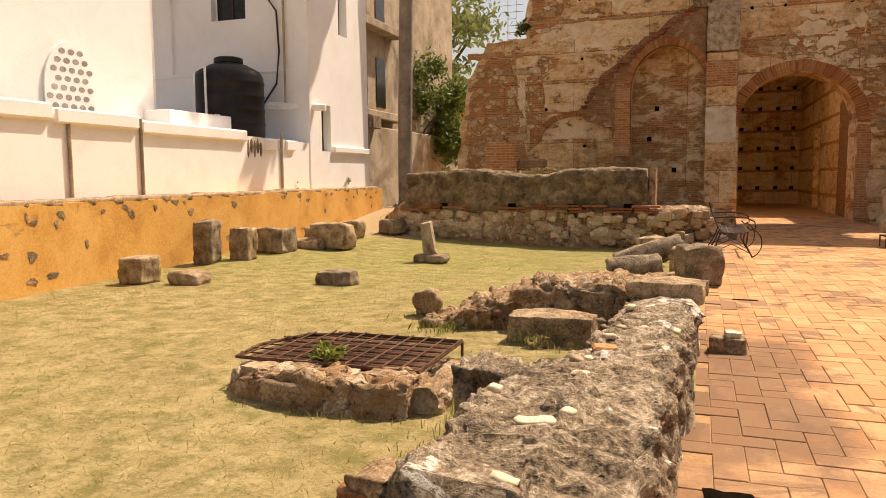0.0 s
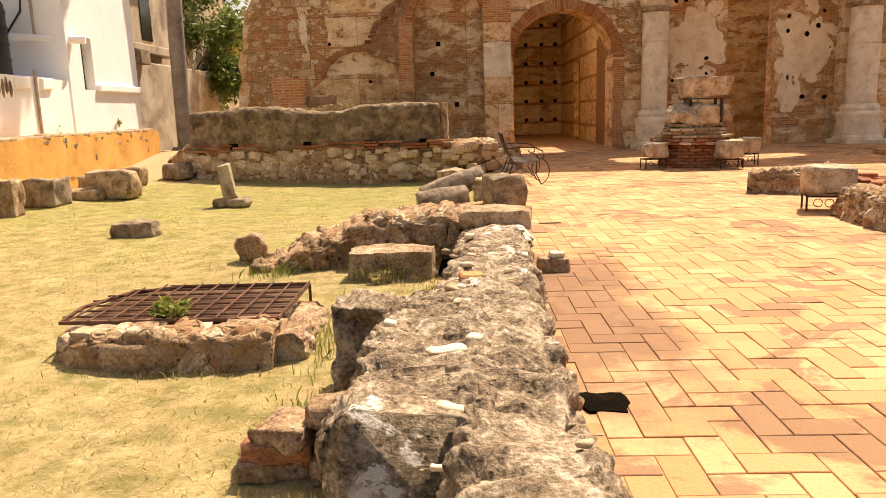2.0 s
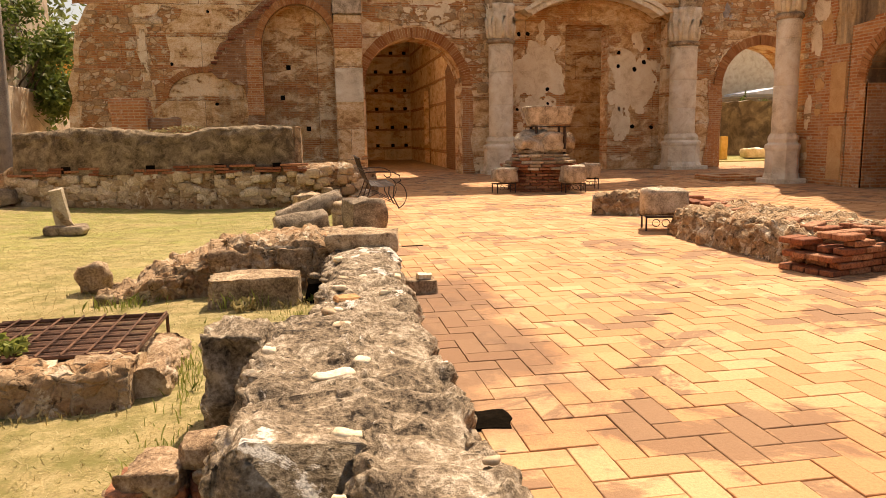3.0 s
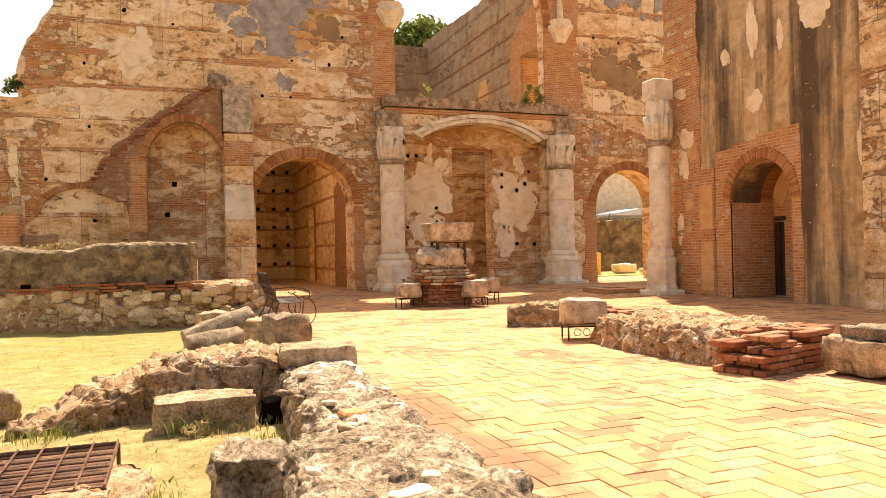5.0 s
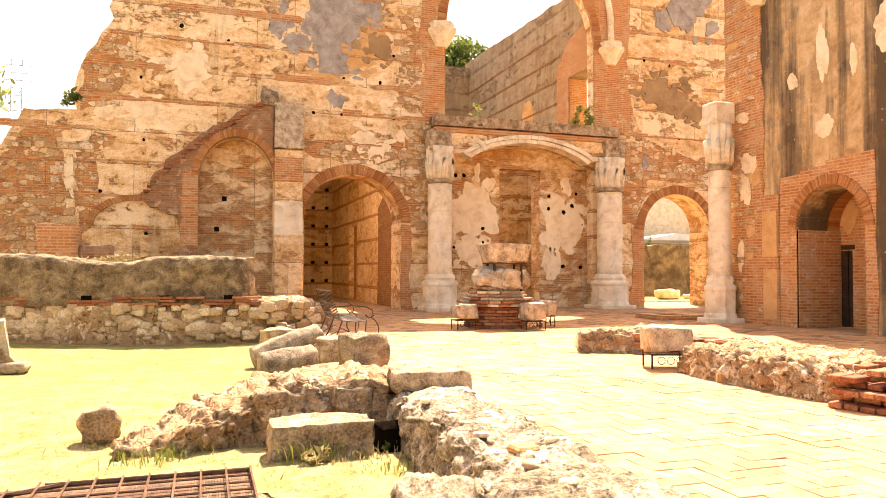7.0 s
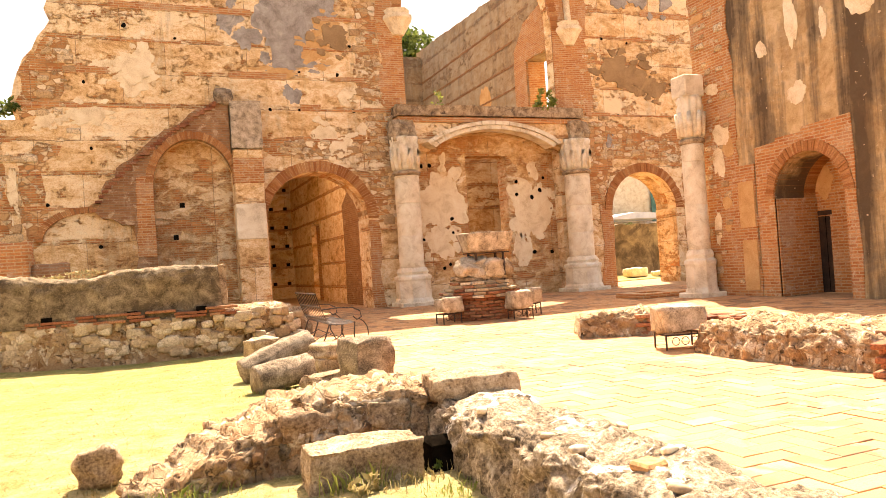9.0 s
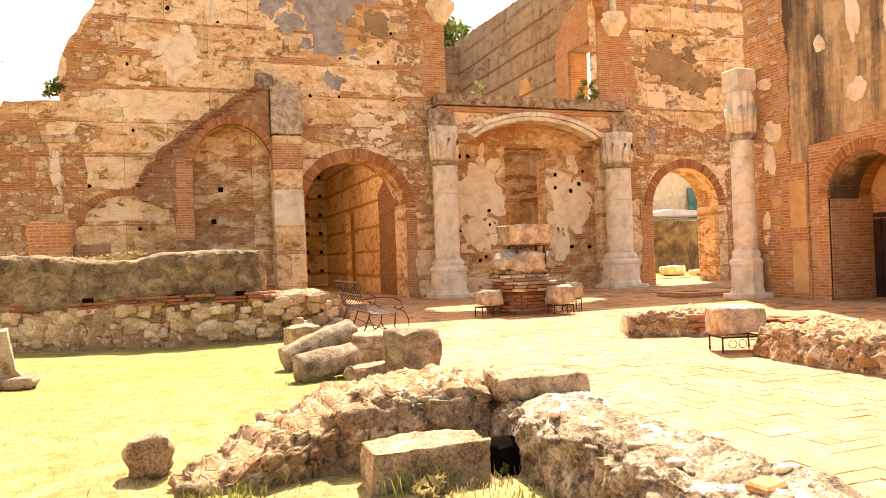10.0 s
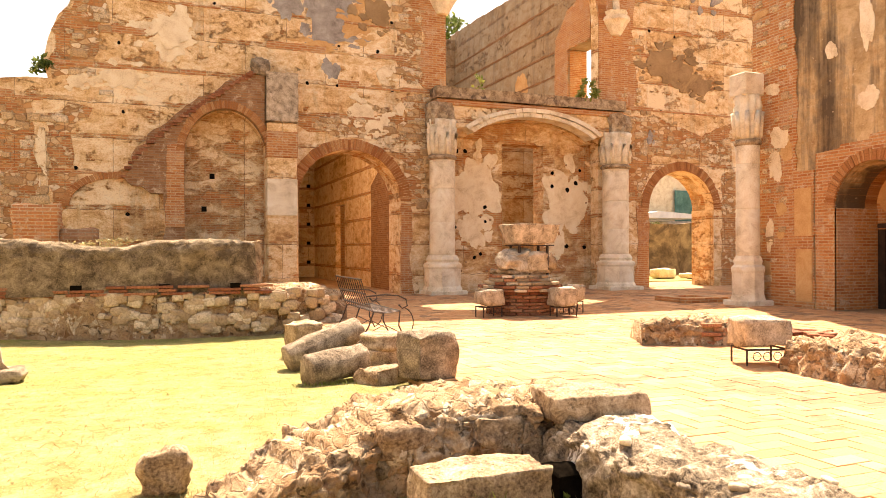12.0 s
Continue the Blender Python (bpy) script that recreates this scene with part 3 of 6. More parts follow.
def slab(outer, holes, w0, w1, axis="x"):
    """An upright wall with openings: outlines in (u, z), thickness from w0 to w1 across. axis 'x': u is x; 'y': u is y."""
    bm = bmesh.new()
    es = []
    put = (lambda u, z: (u, w0, z)) if axis == "x" else (lambda u, z: (w0, u, z))
    for loop in [outer, *holes]:
        vs = [bm.verts.new(put(u, z)) for u, z in loop]
        es += [bm.edges.new((vs[i], vs[(i + 1) % len(vs)])) for i in range(len(vs))]
    bmesh.ops.triangle_fill(bm, use_beauty=True, edges=es)
    r = bmesh.ops.extrude_face_region(bm, geom=bm.faces[:])
    d = Vector((0, w1 - w0, 0)) if axis == "x" else Vector((w1 - w0, 0, 0))
    bmesh.ops.translate(bm, vec=d, verts=[v for v in r["geom"] if isinstance(v, bmesh.types.BMVert)])
    return bm


def ring_blocks(parent, name, mat, cx, spring, rx, rz, depth, w0, w1, n, axis="x", a0=180, a1=0, gap=0.12, seed=1):
    """The bricks or voussoirs of an arch ring, each an object of its own."""
    rnd = random.Random(seed)
    for i in range(n):
        s, e = a0 + (a1 - a0) * (i + gap / 2) / n, a0 + (a1 - a0) * (i + 1 - gap / 2) / n
        dd = depth * rnd.uniform(0.92, 1.06)
        q = [(cx + (rx + o) * math.cos(radians(t)), spring + (rz + o) * math.sin(radians(t))) for t, o in ((s, 0), (e, 0), (e, dd), (s, dd))]
        k = rnd.uniform(-0.015, 0.012)
        bm = bmesh.new()
        vs = []
        for w in (w0 + k, w1):
            vs.append([bm.verts.new((u, w, z) if axis == "x" else (w, u, z)) for u, z in q])
        bm.faces.new(vs[0])
        bm.faces.new(vs[1][::-1])
        for j in range(4):
            bm.faces.new((vs[0][j], vs[0][(j + 1) % 4], vs[1][(j + 1) % 4], vs[1][j]))
        part(name, bm, mat, parent)


def blob_patch(cu, cz, ru, rz, w0, w1, seed, axis="x", n=110, wob=0.3):
    rnd = random.Random(seed)
    ph = [rnd.uniform(0, 6.28) for _ in range(22)]
    pts = []
    for i in range(n):
        a = 2 * math.pi * i / n
        k = 1 + wob * sum(math.sin(a * (j + 2) + ph[j]) / (j + 2) ** 1.12 for j in range(22 if n > 50 else 4)) * 0.8
        k = max(0.25, k)
        pts.append((cu + ru * k * math.cos(a), cz + rz * k * math.sin(a)))
    return slab(pts, [], w0, w1, axis)


def leaves(bm_pts, size, seed, spread=1.0):
    """Many small leaf faces round the given points, as vertices and faces."""
    rnd = np.random.default_rng(seed)
    n = len(bm_pts)
    c = np.asarray(bm_pts)
    d1 = rnd.normal(size=(n, 3))
    d1 /= np.linalg.norm(d1, axis=1)[:, None]
    d2 = np.cross(d1, rnd.normal(size=(n, 3)))
    d2 /= np.linalg.norm(d2, axis=1)[:, None]
    s = size * rnd.uniform(0.6, 1.3, (n, 1))
    v = np.stack([c - d1 * s, c + d2 * s * 0.4, c + d1 * s, c - d2 * s * 0.4], 1).reshape(-1, 3)
    f = np.arange(4 * n).reshape(-1, 4)
    return v, f


def raw(name, v, f, mat, parent=None):
    me = bpy.data.meshes.new(name)
    me.from_pydata([tuple(p) for p in v], [], [tuple(int(i) for i in q) for q in f])
    me.materials.append(mat)
    ob = new(name, me)
    if parent:
        ob.parent = parent
        if parent.name in IN_PLACE:
            ob.matrix_parent_inverse = parent.matrix_world.inverted()
    return ob


def cloud(centre, radii, n, seed, clumps=40):
    """Points in uneven clumps within an ellipsoid."""
    rnd = np.random.default_rng(seed)
    k = rnd.normal(size=(clumps, 3))
    k /= np.linalg.norm(k, axis=1)[:, None]
    k *= rnd.uniform(0.35, 1.0, (clumps, 1)) ** 0.5
    pick = k[rnd.integers(0, clumps, n)] + rnd.normal(size=(n, 3)) * 0.13
    return pick * np.asarray(radii) + np.asarray(centre)


# ---- the ground ----
def smooth(a, b, t):
    t = min(1.0, max(0.0, (t - a) / (b - a)))
    return t * t * (3 - 2 * t)


def lawn_z(x, y):
    """Height of the lawn: it dips towards the long ruin and rises to the palm."""
    z = -0.05 - 0.13 * smooth(-6.5, -2.0, x) * smooth(8.0, 15.0, y)
    z += 0.42 * smooth(15.0, 21.0, y) * smooth(-6.4, -8.2, x)
    z += 0.07 * smooth(4.6, 5.6, y) * smooth(7.4, 6.4, y) * smooth(-2.4, -1.2, x)
    z += 0.10 * smooth(9.0, 14.0, y) * smooth(-5.0, -8.0, x)
    return z + 0.015 * fract((x, y, 0), 0.9, 3)


def edge_x(y):
    """The line along which paving meets the low wall and the lawn."""
    return 0.46 + 0.03 * y


def sheet(x0, x1, y0, y1, n, m, fn):
    bm = bmesh.new()
    g = [[bm.verts.new((x0 + (x1 - x0) * i / n, y0 + (y1 - y0) * j / m, 0)) for i in range(n + 1)] for j in range(m + 1)]
    for row in g:
        for v in row:
            v.co.z = fn(v.co.x, v.co.y)
    for j in range(m):
        for i in range(n):
            bm.faces.new((g[j][i], g[j][i + 1], g[j + 1][i + 1], g[j + 1][i]))
    return bm


ground = finish("ground", new_box(-400, 400, -300, 500, -1.2, -0.45), DIRT)
tagged(ground, "bare brown earth around the ruin", "ground", kind="structure")
lawn = finish("lawn", sheet(-9.0, 0.42, -8.0, 24.0, 96, 320, lawn_z), LAWN, smooth=True)
tagged(lawn, "dry close-cut lawn, yellowed in patches and greener far off", "lawn", kind="structure")
pavement = finish("pavement", new_box(0.3, 30.0, -8.0, 40.0, -0.44, -0.009), GROUT)
tagged(pavement, "terracotta brick paving in herringbone, stained in places", "pavement", kind="structure")

# ---- the main ruined wall across the church ----
F = 24.0
left_edge = ragged([(-7.4, 0.0), (-7.3, 3.0), (-7.0, 4.6), (-6.4, 5.75), (-5.05, 5.95), (-4.95, 7.3), (-4.15, 8.4), (-4.05, 9.9), (-4.0, 11.2)], 0.09, 0.28, 4)
crest = ragged([(-4.0, 11.2), (-1.35, 11.3), (-1.3, 10.15), (-0.75, 10.12), (-0.7, 11.4), (3.5, 11.8), (5.0, 14.2), (24.0, 14.4)], 0.05, 0.4, 5)
outline = [(-7.4, -0.4)] + left_edge + crest[1:] + [(24.0, -0.4)]
arch_w = arch_opening(1.47, 4.62, 2.85, 1.52)
arch_e = arch_opening(13.85, 16.75, 2.80, 1.38)
blind = arch_opening(-1.66, 0.55, 4.0, 1.32)
upper = [(6.12, 6.32)] + arc(8.95, 9.3, 2.83, 3.5, 180, 0, 26) + [(11.78, 6.32)]
seg = [(6.3, -0.02), (6.3, 5.0)] + arc(9.02, 4.1, 2.72, 1.5, 145, 35, 16)[0:] + [(11.74, 5.0), (11.74, -0.02)]
wall_north = finish("wall_north", slab(outline, [arch_w, arch_e, blind, upper, seg], F, F + 0.45), FACADE)
tagged(wall_north, "tall ruined church wall of rubble, brick courses and peeling lime plaster", "wall", kind="structure")
ctr = rect(8.30, 9.86, -0.02, 4.88)
back_outline = [(-7.2, -0.4), (-7.1, 4.2), (-6.2, 5.5), (-4.8, 5.7), (-4.6, 7.1), (-3.9, 8.1), (-3.8, 10.9), (-1.5, 11.0), (-1.45, 10.05), (-0.6, 10.05), (-0.5, 11.1), (4.9, 13.9), (23.9, 14.0), (23.9, -0.4)]
rear = part("wall_rear", slab(back_outline, [arch_opening(1.47, 4.62, 2.85, 1.52), arch_opening(13.85, 16.75, 2.80, 1.38), ctr,
                                              [(6.12, 6.32)] + arc(9.19, 9.3, 3.07, 3.6, 180, 0, 26) + [(12.26, 6.32)]], F + 0.452, F + 1.15), NICHE, wall_north)
# window slot, and putlog holes whose inner shade is painted as black patches
holes = random.Random(8)
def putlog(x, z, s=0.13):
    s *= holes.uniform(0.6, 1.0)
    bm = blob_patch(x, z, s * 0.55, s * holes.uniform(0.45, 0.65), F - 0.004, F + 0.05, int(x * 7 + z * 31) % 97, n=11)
    part("putlog_hole", bm, PAINTED_SHADE, wall_north)
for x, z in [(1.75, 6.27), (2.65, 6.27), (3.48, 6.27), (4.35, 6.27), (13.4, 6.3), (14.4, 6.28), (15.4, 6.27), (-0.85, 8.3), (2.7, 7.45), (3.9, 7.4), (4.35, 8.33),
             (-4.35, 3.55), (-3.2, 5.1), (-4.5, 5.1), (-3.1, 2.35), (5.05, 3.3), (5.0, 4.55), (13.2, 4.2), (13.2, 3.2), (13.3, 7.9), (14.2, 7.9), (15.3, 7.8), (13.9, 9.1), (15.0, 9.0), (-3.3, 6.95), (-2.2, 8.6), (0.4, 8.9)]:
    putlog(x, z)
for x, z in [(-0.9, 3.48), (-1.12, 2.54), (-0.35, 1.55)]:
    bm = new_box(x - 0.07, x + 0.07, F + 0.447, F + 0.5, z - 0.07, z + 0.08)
    part("putlog_hole", bm, PAINTED_SHADE, wall_north)
# pock marks are flat dark patches, their shade put into the colour
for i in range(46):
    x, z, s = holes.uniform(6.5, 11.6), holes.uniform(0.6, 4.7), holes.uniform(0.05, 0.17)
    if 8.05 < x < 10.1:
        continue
    part("pock_mark", blob_patch(x, z, s / 2, s / 2, F + 0.439, F + 0.47, i, n=9), PAINTED_SHADE if s > 0.1 else SCAR, wall_north)

patch_no = 0
for cu, cz, ru, rz, sd in ((7.35, 3.3, 0.75, 1.0, 3), (7.2, 2.0, 0.5, 0.5, 5), (10.75, 3.0, 0.7, 1.1, 7), (10.3, 1.6, 0.35, 0.5, 9)):
    part("plaster_patch", blob_patch(cu, cz, ru, rz, F + 0.444 + 0.001 * (sd - 3) / 2, F + 0.46, sd, n=200, wob=0.45), CREAM, wall_north)
    bits = random.Random(sd)
    for k in range(12):
        a, g, q = bits.uniform(0, 6.28), bits.uniform(0.8, 1.5), bits.uniform(0.08, 0.3)
        if not 8.2 < cu + ru * g * math.cos(a) < 9.95:
            part("plaster_patch", blob_patch(cu + ru * g * math.cos(a), cz + rz * g * math.sin(a), ru * q, rz * q, F + 0.4402 + 0.0002 * k, F + 0.46, sd + k, n=50, wob=0.5), CREAM, wall_north)
# Unseen slab, added to keep light off the back of the room.
ceiling = tagged(finish("ceiling", new_box(-2.0, 5.5, 29.5, 39.5, 6.21, 6.45), DARKSTONE), "unseen slab added over the back of the room to darken it", "ceiling", kind="structure")
# plaster remnants, cement patches and brick dressings on the face
for cu, cz, ru, rz, mat in [(2.3, 8.9, 1.15, 1.5, GREYPATCH), (3.15, 9.8, 0.9, 0.8, GREYPATCH), (2.6, 7.75, 0.75, 0.3, GREYPATCH), (3.25, 8.15, 0.6, 0.4, OCHREPATCH), (3.6, 9.0, 0.45, 0.3, OCHREPATCH),
                            (2.1, 7.4, 0.75, 0.16, OCHREPATCH), (-2.0, 7.2, 0.75, 0.6, CREAM), (-1.7, 7.8, 0.3, 0.45, CREAM), (-4.3, 5.85, 0.3, 0.25, CREAM), (-3.2, 6.0, 0.5, 0.35, CREAM),
                            (3.35, 5.5, 0.42, 0.42, CREAM), (3.9, 5.1, 0.45, 0.4, CREAM), (4.6, 5.7, 0.22, 0.22, CREAM), (-5.15, 4.0, 0.14, 0.75, CREAM), (4.1, 6.75, 0.3, 0.25, CREAM), (13.9, 5.3, 0.16, 0.28, GREYPATCH),
                            (14.9, 7.75, 1.0, 0.62, STAINPATCH), (14.35, 8.1, 0.65, 0.5, STAINPATCH), (16.0, 7.35, 0.75, 0.45, STAINPATCH), (15.8, 11.4, 1.0, 1.2, GREYPATCH), (3.9, 8.6, 0.55, 0.45, STAINPATCH), (-2.0, 7.2, 0.45, 0.3, CREAM)]:
    lift = 0.006 + 0.0021 * patch_no
    patch_no += 1
    seed_ = int(cu * 37 + cz * 91) % 999
    part("plaster_patch", blob_patch(cu, cz, ru * 0.8, rz * 0.8, F - lift, F + 0.02, seed_, n=200, wob=0.42), mat, wall_north)
    bits = random.Random(seed_)
    for k in range(9 if ru > 0.25 else 3):
        a, g = bits.uniform(0, 6.28), bits.uniform(0.85, 1.5)
        q = bits.uniform(0.08, 0.32)
        part("plaster_patch", blob_patch(cu + ru * g * math.cos(a), cz + rz * g * math.sin(a), ru * q, rz * q * 0.8, F - lift + 0.0002 * (k + 1), F + 0.02, seed_ + k, n=60, wob=0.5), mat, wall_north)
part("brick_jamb", slab(ragged([(5.35, 6.35), (5.2, 7.2), (5.4, 8.0), (5.25, 9.2), (5.3, 11.0), (6.6, 11.6)], 0.05, 0.2, 2) + [(6.25, 10.3), (6.12, 9.3), (6.12, 6.35)], [], F - 0.025, F + 0.02), BRICK_X, wall_north)
part("brick_jamb", slab([(11.78, 6.35), (11.78, 9.3), (11.6, 10.4), (11.2, 11.3)] + ragged([(13.3, 12.8), (13.25, 10), (13.1, 8.4), (13.35, 7.2), (13.2, 6.35)], 0.05, 0.2, 3), [], F - 0.03, F + 0.02), BRICK_X, wall_north)
ring_blocks(wall_north, "brick", RINGBRICK, (1.47 + 4.62) / 2, 2.85, 1.575, 1.52, 0.32, F - 0.03, F + 0.25, 64, seed=2)
ring_blocks(wall_north, "brick", RINGBRICK, (13.85 + 16.75) / 2, 2.80, 1.45, 1.38, 0.32, F - 0.03, F + 0.25, 56, seed=3)
for x0, x1, sp in ((1.46, 1.49, 2.85), (4.60, 4.63, 2.85), (13.84, 13.87, 2.8), (16.73, 16.76, 2.8)):
    part("jamb_lining", new_box(x0, x1, F + 0.03, F + 1.17, 0.0, sp), FACADE_SIDE, wall_north)
ring_blocks(wall_north, "brick", RINGBRICK, 8.95, 9.3, 2.83, 3.5, 0.3, F - 0.05, F + 0.3, 70, seed=4)
part("brick_jamb", slab(ragged([(4.62, 0.0), (4.62, 2.8), (4.95, 2.8), (5.0, 2.0), (4.9, 1.0), (5.05, 0.0)], 0.03, 0.2, 6), [], F - 0.02, F + 0.02), BRICK_X, wall_north)
part("brick_jamb", slab(ragged([(13.85, 0.0), (13.85, 2.8), (13.3, 2.9), (13.4, 1.6), (13.2, 0.0)], 0.03, 0.2, 7), [], F - 0.02, F + 0.02), BRICK_X, wall_north)

# brick levelling courses and rubble stones standing proud of the face
rc = random.Random(55)
def solid_at(x, z):
    if x < -7.2 or (x < -5 and z > 5.4) or (x < -4 and z > 8) or (-3.2 < x < 1.5 and z < 6.4 and z < 3.2 + (x + 3.2) * 1.0 + 0.6):
        return False
    if 1.2 < x < 4.9 and z < 4.8 or 6.0 < x < 11.9 and z < 12.3 or 13.5 < x < 17.1 and z < 4.6:
        return False
    return True
for k in range(11):
    z = 0.54 + 0.95 * k
    x = -7.0
    while x < 16.5:
        ln = rc.uniform(0.5, 2.4)
        if rc.random() < (0.85 if k == 6 else 0.42) and solid_at(x, z) and solid_at(x + ln, z):
            hgt = rc.choice((0.07, 0.07, 0.14, 0.2))
            part("brick_course", slab(ragged([(x, z), (x, z + hgt), (x + ln, z + hgt), (x + ln, z), (x, z)], 0.018, 0.13, int(x * 10) + k)[:-1], [], F - 0.02 - rc.uniform(0, 0.012), F + 0.02), BRICK_X, wall_north)
        x += ln
for sd, pts in ((1, [(-7.15, 0.3), (-7.05, 3.0), (-6.85, 4.5), (-6.2, 5.3), (-5.4, 5.2), (-5.25, 3.4), (-4.95, 2.0), (-5.3, 0.3)]),
                (2, [(4.95, 2.7), (4.75, 3.6), (4.5, 4.3), (4.75, 5.2), (4.65, 6.1), (6.15, 6.15), (6.15, 5.2), (5.4, 4.4), (5.3, 2.7)]),
                (3, [(12.75, 3.0), (12.7, 6.1), (13.9, 6.0), (13.75, 4.9), (14.0, 4.3), (13.6, 3.5), (13.5, 3.0)]),
                (4, [(-4.9, 5.9), (-4.85, 7.2), (-4.1, 8.3), (-3.6, 8.2), (-3.75, 7.0), (-4.1, 6.0)]),
                (6, [(1.5, 4.95), (1.45, 5.42), (4.7, 5.5), (4.75, 4.3), (4.55, 3.9), (4.2, 4.45), (3.6, 4.75), (2.4, 4.78)]),
                (7, [(13.0, 4.75), (13.1, 5.65), (14.2, 6.0), (16.2, 5.5), (17.6, 6.1), (17.6, 4.3), (16.6, 4.3), (15.9, 4.62), (14.6, 4.6)]),
                (8, [(12.7, 8.8), (12.75, 6.4), (13.5, 6.5), (13.35, 7.4), (13.75, 8.7)]),
                (9, [(17.1, 0.0), (17.1, 4.2), (17.9, 4.3), (17.9, 0.0)]),
                (10, [(-4.9, 2.2), (-5.0, 4.9), (-4.45, 5.3), (-3.9, 5.1), (-4.5, 4.6), (-4.35, 3.4), (-4.6, 2.5)]),
                (5, [(4.6, 6.5), (4.45, 7.6), (4.7, 8.6), (4.55, 9.8), (5.3, 9.8), (5.3, 6.5)])):
    part("brick_facing", slab(ragged(pts + pts[:1], 0.07, 0.22, 90 + sd)[:-1], [], F - 0.006 - 0.001 * sd, F + 0.02), BAREWALL, wall_north, "exposed red brick and stone facing")
stone_shapes = []
for k in range(7):
    ob = part("rubble_stone", stone_bm(0.17 + 0.035 * k, 0.07, 0.13 + 0.012 * (k * 3 % 7), k + 400, 4, 0.16, 0.035, 6.0, 0.015), PALESTONE, wall_north, smooth=True)
    ob.matrix_world = pose(-6.5 + 0.3 * k, F - 0.02, 4.7, 0, 0, 0)
    stone_shapes.append(ob.data)
for x0, x1, z0, z1, n in ((-7.0, -5.0, 0.4, 5.3, 90), (-4.4, -3.6, 5.5, 8.2, 20), (4.85, 6.3, 2.6, 6.2, 70), (1.5, 4.8, 4.9, 5.4, 34), (13.1, 17.5, 4.75, 5.4, 40), (12.9, 14.0, 3.2, 6.3, 40), (4.4, 5.4, 6.5, 9.5, 26), (12.8, 13.6, 6.6, 9.0, 20)):
    for k in range(n):
        x, z = rc.uniform(x0, x1), z0 + 0.24 * int(rc.uniform(0, (z1 - z0) / 0.24)) + rc.uniform(-0.02, 0.02)
        if not solid_at(x, z):
            continue
        ob = new("rubble_stone", rc.choice(stone_shapes))
        ob.parent = wall_north
        s_ = rc.uniform(0.45, 1.2)
        ob.matrix_world = pose(x, F + 0.008, z, 0, rc.uniform(-7, 7), 0) @ Matrix.Diagonal((s_, 1, s_, 1))

# broken vault springing over the blind arch
scar = ragged([(0.5, 6.55), (-0.35, 6.2), (-1.28, 5.55), (-2.1, 4.9), (-2.85, 4.15), (-3.2, 3.25), (-2.7, 3.1), (-2.2, 2.85), (-2.15, 1.7), (-2.12, 0.0)], 0.07, 0.2, 9)
inner = [(-1.66, 0.0)] + arc(-0.555, 4.0, 1.105, 1.32, 180, 20, 18) + [(0.5, 4.6)]
part("vault_springing", slab(scar + inner, [], F - 0.24, F + 0.01), SCAR, wall_north, "dark broken brick springing of a lost vault")
ring_blocks(wall_north, "brick", RINGBRICK, -0.555, 4.0, 1.105, 1.32, 0.22, F - 0.275, F + 0.2, 48, a0=180, a1=18, seed=12)
part("brick_pier", slab(ragged([(-2.15, 2.0), (-2.12, 4.2), (-1.68, 4.3)], 0.03, 0.15, 3) + [(-1.66, 2.0)], [], F - 0.275, F - 0.1), BRICK_X, wall_north)
ring_blocks(wall_north, "brick", RINGBRICK, -3.35, 2.55, 1.15, 0.75, 0.18, F - 0.08, F + 0.1, 34, seed=21)
rb = random.Random(31)
for i in range(40):
    f = i / 39
    px, pz = -3.15 + 3.6 * f, 3.35 + 3.2 * f ** 0.72
    part("brick", new_box(px - 0.11, px + rb.uniform(0.02, 0.14), F - rb.uniform(0.24, 0.36), F, pz - 0.035, pz + 0.03), BRICKS, wall_north)

# the square stone pier
pier = thing("pier", (0.965, 23.75, 0), "square buff stone and brick pier against the ruined wall", "pier")
part("shaft", new_box(-0.42, 0.42, -0.12, 0.25, 0.35, 5.0, 0.03), FACADE, pier)
part("base", new_box(-0.47, 0.47, -0.17, 0.25, -0.05, 0.35, 0.03), BRICK_X, pier)
part("brick_band", new_box(-0.44, 0.44, -0.15, 0.25, 4.0, 4.75, 0.02), BRICK_X, pier)
part("brick_band", new_box(-0.43, 0.43, -0.135, 0.25, 2.35, 3.4, 0.02), LIMESTONE, pier)
part("capital", stone_bm(0.9, 0.45, 1.4, 5, 8, 0.04, 0.03, 2.0), GREYSTONE, pier, "weathered grey stone block").location = (0, 0.03, 5.0)
part("broken_top", stone_bm(0.5, 0.4, 0.5, 6, 6, 0.4, 0.08), DARKSTONE, pier).location = (-0.6, 0.05, 6.3)


